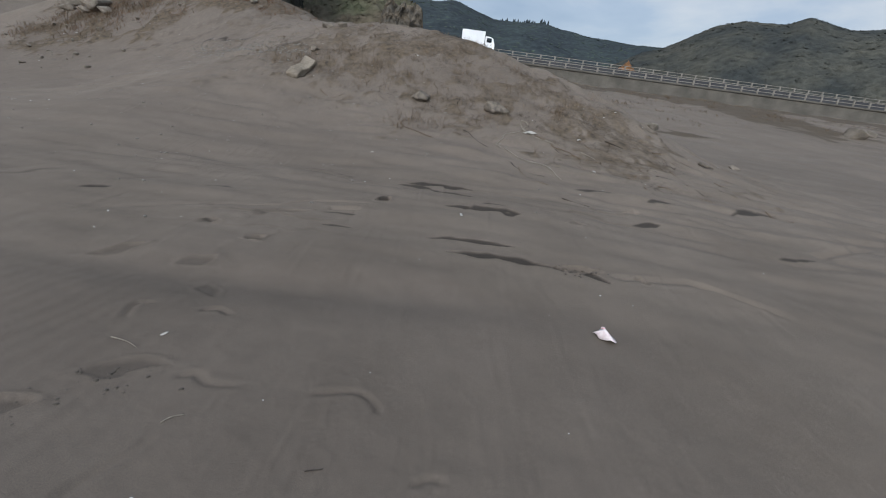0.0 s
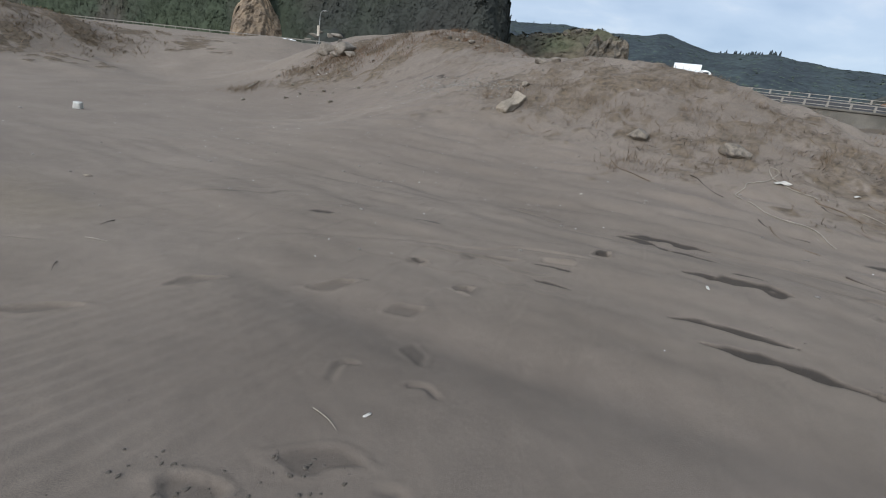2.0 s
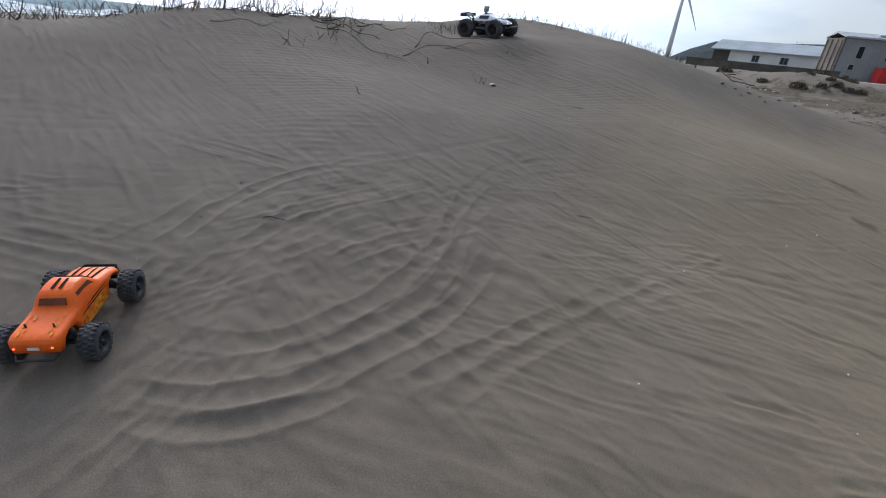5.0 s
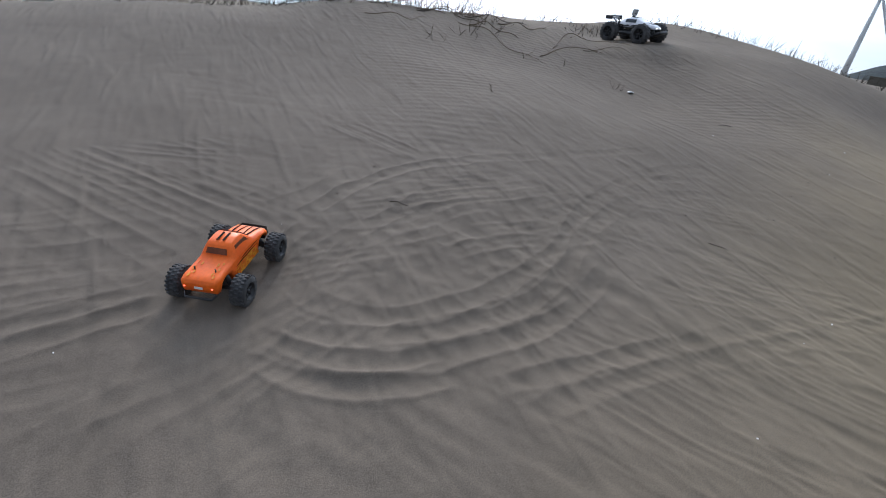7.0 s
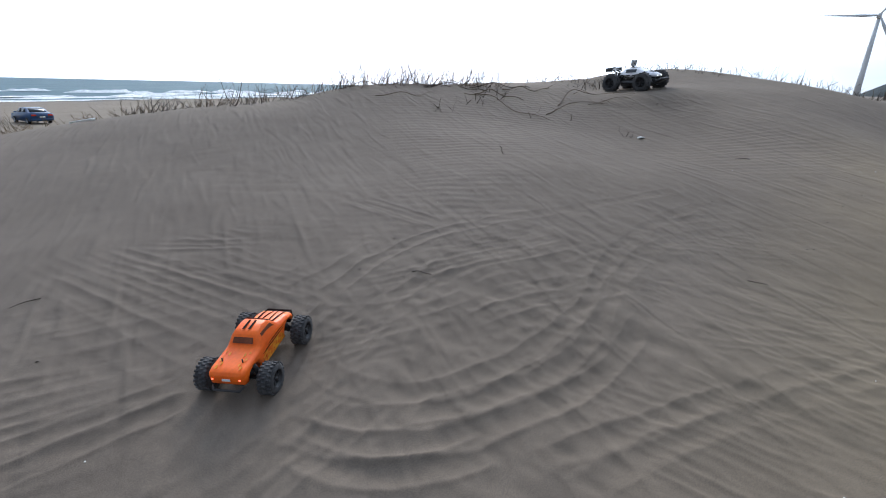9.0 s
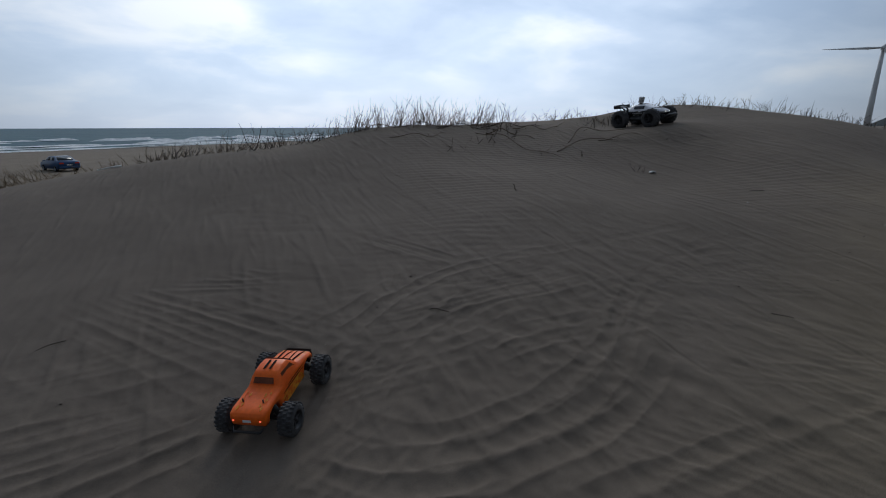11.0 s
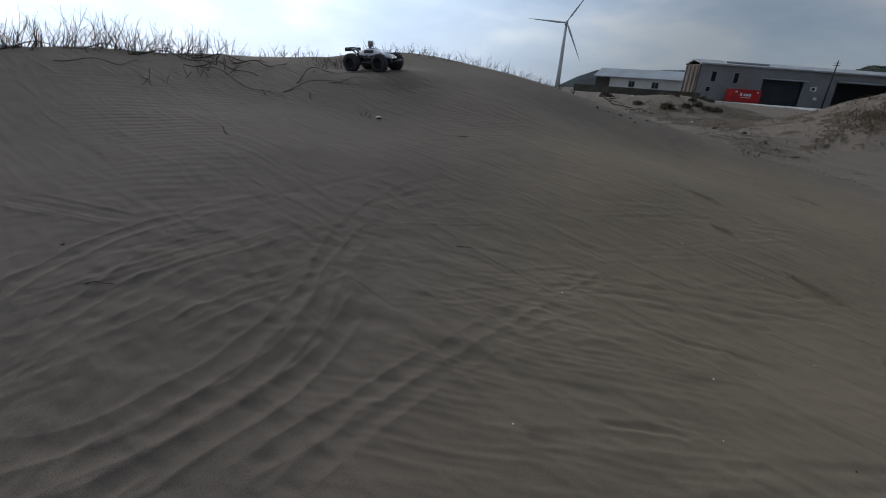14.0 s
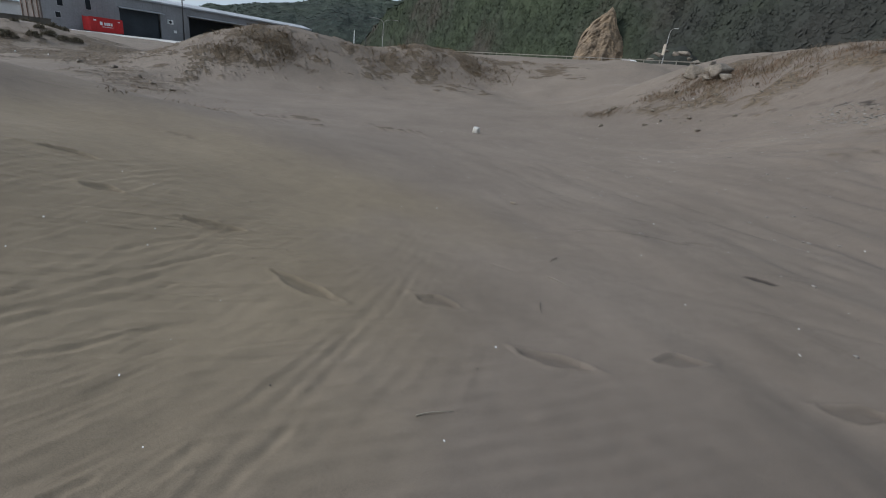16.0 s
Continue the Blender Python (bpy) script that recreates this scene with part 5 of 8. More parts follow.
# ---- warehouse and its yard ----
SHEET_ROOF = material("pale_roof_sheet", (0.40, 0.41, 0.42), rough=0.6, scale=0.3, fine=4, vary=0.2)
HOUSE_ROOF = material("blue_grey_roof_sheet", (0.36, 0.385, 0.41), rough=0.65, scale=0.25, fine=3, vary=0.2)
BROWN_END = material("weathered_brown_cladding", (0.145, 0.122, 0.108), rough=0.9, scale=0.3, fine=4, vary=0.35)
RUST_PIPE = material("rusty_pipe", (0.15, 0.085, 0.06), rough=0.85, scale=1.0, fine=8, vary=0.4)
DARK_POLE = material("dark_tarred_pole", (0.055, 0.05, 0.048), rough=0.8, scale=1.0, fine=9, vary=0.3)
DARK_INSIDE = material("dark_shutter_and_bay", (0.045, 0.055, 0.065), rough=0.7, scale=0.5, fine=6, vary=0.25)
BEIGE_WALL = material("beige_render", (0.36, 0.31, 0.25), rough=0.9, scale=0.4, fine=6, vary=0.25)
DARK_BRICK = material("dark_brown_wall", (0.09, 0.075, 0.065), rough=0.9, scale=0.6, fine=6, vary=0.3)
WHITE_WALL = material("white_render", (0.66, 0.65, 0.62), rough=0.9, scale=0.3, fine=5, vary=0.15)
WH_A, WH_B = Vector(place(99.9, 121, eye=WEST)), Vector(place(78.5, 157, eye=WEST))
WH_DIR = (WH_B - WH_A).normalized()
WH_LONG = (WH_B - WH_A).length


def front_u(bearing):
    best = min((abs(math.degrees(math.atan2(WEST[0] - (WH_A + WH_DIR * u).x, (WH_A + WH_DIR * u).y - WEST[1])) - bearing), u) for u in np.arange(0, WH_LONG + 12, 0.2))
    return float(best[1])


def build_warehouse():
    floor = 0.55
    ob = new("warehouse")
    ob.matrix_basis = Matrix.Translation((WH_A.x, WH_A.y, floor)) @ Matrix.Rotation(math.atan2(WH_DIR.y, WH_DIR.x), 4, "Z")
    tagged(ob, "long grey sheet-clad warehouse with two dark open bays", "warehouse")
    d1, d2 = (front_u(94.3), front_u(91.0)), (front_u(88.6), front_u(83.0))
    high, long, deep = 7.3, WH_LONG + 6, 7.0

    def wall(name, x0, x1, z0, z1, mat=GREY_SHEET, y=0.0, thick=0.3):
        bm = bmesh.new()
        add_box(bm, (x1 - x0, thick, z1 - z0), ((x0 + x1) / 2, y + thick / 2, (z0 + z1) / 2))
        sheet = part(name, bm, mat, ob, flat=True)
        for k in range(int((x1 - x0) / 1.1)):
            bm = bmesh.new()
            add_box(bm, (0.07, 0.03, z1 - z0), (x0 + (k + 0.5) * 1.1, y - 0.009, (z0 + z1) / 2))
            part("rib", bm, mat, sheet, flat=True)
        return sheet

    wall("wall", 0, d1[0], -0.6, high)
    wall("wall", d1[0], d1[1], 5.2, high)
    wall("wall", d1[1], d2[0], -0.6, high)
    wall("wall", d2[0], d2[1], 5.6, high)
    wall("wall", d2[1], long, -0.6, high)
    bm = bmesh.new(); add_box(bm, (0.3, deep, high + 0.6), (-0.15, deep / 2, high / 2 - 0.3)); end = part("end_wall", bm, BROWN_END, ob, "weathered brown end wall", flat=True)
    for y in (0.5, 2.3, 4.4, 6.3):
        bm = bmesh.new(); add_tube(bm, [(-0.42, y, -0.4), (-0.42, y, high - 0.2)], 0.08, 8); part("drain_pipe", bm, RUST_PIPE, end, "rusty brown drain pipe")
    bm = bmesh.new(); add_box(bm, (0.3, deep, high + 0.6), (long + 0.15, deep / 2, high / 2 - 0.3)); part("end_wall", bm, GREY_SHEET, ob, flat=True)
    bm = bmesh.new(); add_box(bm, (long, 0.3, high + 0.6), (long / 2, deep, high / 2 - 0.3)); part("back_wall", bm, GREY_SHEET, ob, flat=True)
    bm = bmesh.new()
    add_loft(bm, [[(x, -0.5, high + 0.02), (x, -0.5, high + 0.32), (x, deep / 2, high + 1.2), (x, deep + 0.5, high + 0.32), (x, deep + 0.5, high + 0.02), (x, deep / 2, high + 0.9)] for x in (-0.4, long + 0.4)])
    roof = part("roof", bm, SHEET_ROOF, ob, flat=True)
    bm = bmesh.new(); add_box(bm, (9, 2.4, 0.3), (10, 2.0, high + 0.80), bevel=0.05); part("roof_vent", bm, SHEET_ROOF, roof, flat=True)
    # the second bay is open; its dark panel stands in for the shade inside
    for (x0, x1), top, inset, name in ((d1, 5.2, 0.8, "shutter_door"), (d2, 5.6, 6.0, "open_bay")):
        bm = bmesh.new()
        add_box(bm, (x1 - x0, 0.12, top + 0.4), ((x0 + x1) / 2, inset, top / 2 - 0.2))
        door = part(name, bm, DARK_INSIDE, ob, flat=True)
        for k in range(14 if name == "shutter_door" else 0):
            bm = bmesh.new()
            add_box(bm, (x1 - x0, 0.05, 0.09), ((x0 + x1) / 2, inset - 0.08, top * (k + 0.5) / 14))
            part("slat", bm, DARK_INSIDE, door, flat=True)
        bm = bmesh.new(); add_box(bm, (x1 - x0 + 0.6, 1.3, 0.14), ((x0 + x1) / 2, -0.6, top + 0.15), Matrix.Rotation(radians(8), 4, "X")); part("canopy", bm, SHEET_ROOF, ob, flat=True)
    for b, z, w, h in ((98.6, 5.0, 0.9, 2.0), (96.6, 5.0, 0.9, 2.0), (98.9, 2.4, 0.8, 0.9)):
        u = front_u(b)
        bm = bmesh.new(); add_box(bm, (w + 0.16, 0.1, h + 0.16), (u, -0.04, z)); f = part("window_frame", bm, STEEL, ob, flat=True)
        bm = bmesh.new(); add_box(bm, (w, 0.06, h), (u, -0.1, z)); part("pane", bm, GLASS_DARK, f, flat=True)
    u = front_u(90.3)
    bm = bmesh.new(); add_box(bm, (1.1, 0.6, 0.9), (u, -0.35, 3.9), bevel=0.04); ac = part("air_conditioner", bm, WHITE, ob, flat=True)
    bm = bmesh.new(); add_lathe(bm, [(-0.66, 0.32), (-0.68, 0.30), (-0.68, 0.02)], "y", 20, (u - 0.15, 0, 3.9)); part("fan_grille", bm, RIM, ac)
    bm = bmesh.new(); add_box(bm, (0.7, 0.05, 0.6), (u + 1.2, -0.04, 2.0)); part("notice_board", bm, WHITE, ob, flat=True)
    # concrete apron before the bays
    bm = bmesh.new()
    add_box(bm, (30, 44, 0.9), (13.5, -22.1, -0.33), bevel=0.03)
    ap = part("apron", bm, PALE_CONCRETE, flat=True)
    ap.matrix_basis = ob.matrix_basis.copy()
    tagged(ap, "pale concrete apron in front of the warehouse", "pavement", kind="structure")
    # red freight container beside the shutter door
    c = new("shipping_container")
    c.matrix_basis = ob.matrix_basis @ Matrix.Translation((front_u(96.0) - 0.2, -2.2, 0.22))
    tagged(c, "red steel shipping container with white lettering bars", "container")
    bm = bmesh.new(); add_box(bm, (6.06, 2.4, 2.4), (0, 0, 1.3))
    body = part("body", bm, RED, c, flat=True)
    bm = bmesh.new()
    for k in range(24):
        x = -2.85 + k * 0.248
        add_box(bm, (0.12, 0.05, 2.2), (x, -1.22, 1.3))
    part("corrugation", bm, RED, c, flat=True)
    for x in (-2.97, 2.97):
        for y in (-1.16, 1.16):
            bm = bmesh.new(); add_box(bm, (0.16, 0.16, 2.59), (x, y, 1.295), bevel=0.01); part("corner_post", bm, RED, c, flat=True)
    for z in (0.08, 2.52):
        bm = bmesh.new(); add_box(bm, (5.8, 0.14, 0.14), (0, -1.18, z)); part("rail", bm, RED, c, flat=True)
    for x, w, h, z in ((-1.0, 0.42, 0.62, 1.55), (-0.35, 0.26, 0.5, 1.5), (0.02, 0.26, 0.5, 1.5), (0.42, 0.34, 0.5, 1.5), (0.86, 0.34, 0.5, 1.5), (0.1, 2.0, 0.1, 0.95), (-2.1, 0.5, 0.28, 2.05), (2.3, 0.4, 0.2, 2.1)):
        bm = bmesh.new(); add_box(bm, (w, 0.02, h), (x, -1.262, z)); part("marking", bm, WHITE, body, "white marking bar", flat=True)


build_warehouse()


def build_house():
    a, b = Vector(place(109.9, 137, eye=WEST)), Vector(place(100.9, 131, eye=WEST))
    d = (b - a).normalized()
    long = (b - a).length
    ob = new("house")
    ob.matrix_basis = Matrix.Translation((a.x, a.y, 0.5)) @ Matrix.Rotation(math.atan2(d.y, d.x), 4, "Z")
    tagged(ob, "low white-walled building with a blue-grey sheet roof", "house")
    bm = bmesh.new(); add_box(bm, (long * 0.84, 8, 4.2), (long * 0.58, 4, 1.9)); part("wall", bm, WHITE_WALL, ob, flat=True)
    bm = bmesh.new(); add_box(bm, (long * 0.17, 8, 4.0), (long * 0.075, 4.1, 1.8)); part("side_wall", bm, DARK_BRICK, ob, flat=True)
    bm = bmesh.new()
    add_loft(bm, [[(x, -0.7, 3.9), (x, -0.7, 4.05), (x, 4.6, 6.2), (x, 8.6, 4.2), (x, 8.6, 4.0), (x, 4.6, 6.0)] for x in (-0.8, long + 0.3)])
    roof = part("roof", bm, HOUSE_ROOF, ob, flat=True)
    bm = bmesh.new()
    for k in range(26):
        add_box(bm, (0.04, 5.65, 0.012), (-0.4 + k * (long / 26), 1.95, 5.145), Matrix.Rotation(radians(22), 4, "X"))
    part("seam", bm, HOUSE_ROOF, roof, flat=True)
    for f, w in ((0.42, 1.4), (0.68, 1.5)):
        x = long * f
        bm = bmesh.new(); add_box(bm, (w + 0.2, 0.14, 1.5), (x, -0.02, 2.5)); fr = part("window", bm, STEEL, ob, flat=True)
        for s in (-0.25, 0.25):
            bm = bmesh.new(); add_box(bm, (w * 0.46, 0.06, 1.3), (x + s * w, -0.1, 2.5)); part("pane", bm, GLASS_DARK, fr, flat=True)
    for x in (long * 0.68, long * 0.72, long * 0.76):
        bm = bmesh.new(); add_tube(bm, [(x, 4.5, 5.9), (x, 4.5, 6.7)], 0.05); add_box(bm, (0.5, 0.06, 0.06), (x, 4.5, 6.6)); part("vent_pipe", bm, STEEL, roof)
    # wall round the plot
    a, b = Vector(place(112.2, 104, eye=WEST)), Vector(place(99.4, 100, eye=WEST))
    d = (b - a).normalized()
    bm = bmesh.new(); add_box(bm, ((b - a).length, 0.3, 2.6), ((b - a).length / 2, 0, 0.4))
    add_box(bm, ((b - a).length + 0.2, 0.42, 0.12), ((b - a).length / 2, 0, 1.72))
    w = part("wall_plot", bm, CONCRETE, flat=True)
    w.matrix_basis = Matrix.Translation((a.x, a.y, 0.1)) @ Matrix.Rotation(math.atan2(d.y, d.x), 4, "Z")
    tagged(w, "low grey concrete wall round the building plot", "wall", kind="structure")


build_house()


def wind_turbine():
    x, y, _ = place(114.05, 520, eye=WEST)
    ob = thing("wind_turbine", (x, y, -1.0), 114.0, "tall white three-bladed wind turbine on the shore", "wind turbine")
    bm = bmesh.new(); add_lathe(bm, [(0, 2.3), (20, 2.0), (40, 1.6), (59.5, 1.25)], "z", 20); part("tower", bm, TURBINE_WHITE, ob)
    bm = bmesh.new(); add_box(bm, (3.2, 8.5, 3.2), (0, 1.4, 61), bevel=0.6); part("nacelle", bm, TURBINE_WHITE, ob)
    bm = bmesh.new(); add_lathe(bm, [(-5.2, 0.2), (-4.8, 1.0), (-3.8, 1.6), (-2.8, 1.7)], "y", 16, (0, 0, 61)); part("hub", bm, TURBINE_WHITE, ob)
    for ang in (177, 57, -62):
        bm = bmesh.new()
        sections = []
        for s, c, th in ((0.8, 1.3, 1.1), (4, 1.5, 0.9), (9, 2.0, 0.6), (18, 1.4, 0.4), (28, 0.9, 0.25), (38, 0.25, 0.1)):
            sections.append([(s, -4 + th * 0.5 * sy, c * cx) for cx, sy in ((-0.35, 0), (0.1, 1), (0.65, 0), (0.1, -1))])
        add_loft(bm, sections)
        bl = part("blade", bm, TURBINE_WHITE, ob)
        bl.matrix_basis = Matrix.Translation((0, 0, 61)) @ Matrix.Rotation(-radians(ang), 4, "Y")


wind_turbine()


LAMP_GREY = material("dull_lamp_paint", (0.26, 0.25, 0.235), rough=0.7, scale=1, fine=10, vary=0.3)


def street_lamp(at, high, arms, lean=0.0, label="grey steel street lamp with a curved arm", reach=1.0):
    ob = thing("street_lamp", at, label=label, category="street lamp", group="street lamps", rx=lean)
    bm = bmesh.new(); add_lathe(bm, [(-0.8, 0.13), (0.4, 0.11), (0.42, 0.08), (high, 0.05)], "z", 10); part("pole", bm, LAMP_GREY, ob)
    for s in arms:
        bm = bmesh.new()
        pts = [(0, 0, high - 0.1), (s * 0.3 * reach, 0, high + 0.4), (s * 0.9 * reach, 0, high + 0.62), (s * 1.7 * reach, 0, high + 0.66)]
        add_tube(bm, pts, [0.05, 0.045, 0.04, 0.035], 8)
        arm = part("arm", bm, LAMP_GREY, ob)
        bm = bmesh.new(); add_box(bm, (0.7, 0.28, 0.12), (s * (1.7 * reach + 0.25), 0, high + 0.65), bevel=0.04); part("lamp_head", bm, LAMP_GREY, arm)
    return ob


lx, ly, _ = place(39.4, 82.5)
street_lamp((lx, ly, gz(lx, ly)), 4.5, (1,), 0, reach=0.45)
bm = bmesh.new(); add_box(bm, (0.45, 0.06, 1.5), (0, 0, 0)); sg = part("road_sign", bm, BEIGE_WALL, flat=True); sg.location = (lx - 0.1, ly - 0.16, gz(lx, ly) + 2.3); tagged(sg, "narrow faded banner sign fixed on a lamp post", "sign")
lx, ly, _ = place(69.4, 108)
street_lamp((lx, ly, gz(lx, ly) - 0.3), 9.2 - gz(lx, ly), (1, -1), label="grey street lamp with two arms", reach=1.4).rotation_euler[2] = radians(69)


def post(at, high, mat, label):
    ob = thing("marker_post", at, label=label, category="post")
    bm = bmesh.new(); add_box(bm, (0.11, 0.11, high + 0.6), (0, 0, high / 2 - 0.3), bevel=0.02); part("shaft", bm, mat, ob)
    bm = bmesh.new(); add_box(bm, (0.15, 0.15, 0.06), (0, 0, high), bevel=0.01); part("cap", bm, mat, ob)


px, py, _ = place(72.5, 100); post((px, py, gz(px, py)), 6.3 - gz(px, py), WHITE, "white square post standing on the verge")
px, py, _ = place(71.3, 100); post((px, py, gz(px, py)), 5.9 - gz(px, py), RIM, "dark square post standing on the verge")


def utility_pole():
    u = WH_A + WH_DIR * front_u(88.9)
    ob = thing("utility_pole", (u.x + 2.5, u.y - 0.5, 0.4), 60, "slim dark utility pole beside the warehouse", "pole")
    bm = bmesh.new(); add_tube(bm, [(0, 0, -0.5), (0.25, 0, 9.9)], [0.17, 0.11], 8); part("shaft", bm, DARK_POLE, ob)
    for z in (8.9, 9.4):
        bm = bmesh.new(); add_box(bm, (1.3, 0.08, 0.1), (0.22, 0, z)); part("crossarm", bm, DARK_POLE, ob)


utility_pole()


def orange_tarp():
    ob = thing("tarpaulin", (25.2, 80, 5.4), label="peaked orange tarpaulin cover beyond the road", category="tarpaulin")
    bm = bmesh.new()
    rows = []
    for j in range(9):
        v = j / 8
        row = []
        for i in range(15):
            u = i / 14
            peak = max(0, 1 - abs(u - 0.42) * 1.9) ** 0.8
            z = 2.5 * peak * math.sin(math.pi * (0.12 + 0.76 * v)) + 0.6 * noise.noise(Vector((u * 7, v * 5, 2))) + 0.35 * noise.noise(Vector((u * 19, v * 9, 4)))
            row.append(bm.verts.new(((u - 0.5) * 4.2, (v - 0.5) * 4, max(z, -0.6))))
        rows.append(row)
    for a, b in zip(rows, rows[1:]):
        for i in range(14):
            bm.faces.new((a[i], a[i + 1], b[i + 1], b[i]))
    bmesh.ops.solidify(bm, geom=bm.faces[:], thickness=0.05)
    part("sheet", bm, material("faded_orange_cloth", (0.42, 0.20, 0.08), rough=0.9, scale=1.2, fine=9, vary=0.6), ob)
    for x in (-1.9, 1.7):
        bm = bmesh.new(); add_tube(bm, [(x, 0, -1.2), (x, 0, 0.3)], 0.06); part("stake", bm, STEEL, ob)


orange_tarp()

# ---- beach ----
def portable_toilet():
    x, y, _ = place(-159.4, 61, eye=WEST)
    ob = thing("portable_toilet", (x, y, gz(x, y)), 24, "dark blue plastic portable toilet standing on the beach", "toilet")
    bm = bmesh.new(); add_box(bm, (1.12, 1.12, 2.0), (0, 0, 1.12), bevel=0.05); part("body", bm, TOILET_BLUE, ob)
    bm = bmesh.new(); add_box(bm, (1.2, 1.2, 0.12), (0, 0, 0.06), bevel=0.02); part("base", bm, RIM, ob)
    bm = bmesh.new(); add_loft(bm, [[(x2 * k, y2 * k, z) for x2, y2 in ((-1, -1), (1, -1), (1, 1), (-1, 1))] for k, z in ((0.6, 2.1), (0.6, 2.16), (0.45, 2.32))]); part("roof", bm, WHITE, ob)
    bm = bmesh.new(); add_box(bm, (0.8, 0.05, 1.75), (0.02, 0.57, 1.05), bevel=0.015); door = part("door", bm, TOILET_BLUE, ob)
    bm = bmesh.new(); add_box(bm, (0.06, 0.05, 0.16), (0.33, 0.62, 1.05)); part("handle", bm, RIM, door)
    bm = bmesh.new(); add_box(bm, (0.34, 0.02, 0.12), (0, 0.61, 1.72)); part("notice", bm, WHITE, door, flat=True)
    bm = bmesh.new()
    for dx, dz, turn in ((-0.10, 0.86, 42), (0.0, 0.98, 30), (0.10, 1.12, 55)):
        add_box(bm, (0.07, 0.02, 0.22), (dx, 0.61, dz), Matrix.Rotation(radians(turn), 4, "Y"))
    part("painted_mark", bm, WHITE, door, "white slanting painted mark", flat=True)
    for k in range(4):
        bm = bmesh.new(); add_box(bm, (0.5, 0.03, 0.035), (0, 0.58, 1.98 - 0.06 * k)); part("vent_slat", bm, RIM, ob)


portable_toilet()


# ---- model cars ----
DECAL_BLACK = material("black_decal", (0.020, 0.016, 0.014), rough=0.9, scale=30, fine=120, vary=0.2, bump=0, spec=0.08)
SMOKED = material("smoked_window_print", (0.17, 0.055, 0.026), rough=0.55, scale=25, fine=120, vary=0.3, bump=0, spec=0.2)
FLAME = material("yellow_flame_decal", (0.74, 0.33, 0.03), rough=0.5, scale=70, fine=220, vary=0.5, second=(0.62, 0.085, 0.008), bump=0.02, spec=0.2)
SILVER = material("silver_shell", (0.84, 0.84, 0.85), rough=0.35, scale=9, fine=60, vary=0.25, second=(0.62, 0.62, 0.66), bump=0.03)
DUSTY_TYRE = material("dusty_rubber", (0.078, 0.076, 0.076), rough=0.9, scale=14, fine=120, vary=0.5, second=(0.036, 0.036, 0.038))


def lit(name, colour, power):
    m = bpy.data.materials.new(name)
    m.use_nodes = True
    b = m.node_tree.nodes["Principled BSDF"]
    b.inputs["Base Color"].default_value = (*colour, 1)
    b.inputs["Emission Color"].default_value = (*colour, 1)
    b.inputs["Emission Strength"].default_value = power
    return m


TAIL_LED, HEAD_LED = lit("tail_led", (1.0, 0.16, 0.08), 1.0), lit("head_led", (1.0, 0.97, 0.9), 1.2)


def settle(x, y, heading, length, width):
    """The pose of a thing on four wheels standing on the sand."""
    h = Vector((math.cos(radians(heading)), math.sin(radians(heading)), 0))
    n = Vector((-h.y, h.x, 0))
    c = Vector((x, y, 0))
    z = {}
    for a in (-1, 1):
        for b in (-1, 1):
            p = c + h * a * length / 2 + n * b * width / 2
            z[a, b] = gz(p.x, p.y)
    up_h = (z[1, 1] + z[1, -1] - z[-1, 1] - z[-1, -1]) / 2 / length
    up_n = (z[1, 1] + z[-1, 1] - z[1, -1] - z[-1, -1]) / 2 / width
    ex = (h + Vector((0, 0, up_h))).normalized()
    ey = n + Vector((0, 0, up_n))
    ez = ex.cross(ey).normalized()
    ey = ez.cross(ex)
    m = Matrix((ex, ey, ez)).transposed().to_4x4()
    m.translation = (x, y, sum(z.values()) / 4)
    return m


def ring(x, half, sill, shoulder, roof, top_half):
    """A cross-section of a body shell at x, right to left over the top."""
    return [(x, half * 0.92, sill), (x, half, sill + (shoulder - sill) * 0.5), (x, half * 0.98, shoulder), (x, top_half, (shoulder + roof) / 2 + 0.3 * (roof - shoulder)), (x, top_half * 0.86, roof),
            (x, -top_half * 0.86, roof), (x, -top_half, (shoulder + roof) / 2 + 0.3 * (roof - shoulder)), (x, -half * 0.98, shoulder), (x, -half, sill + (shoulder - sill) * 0.5), (x, -half * 0.92, sill)]


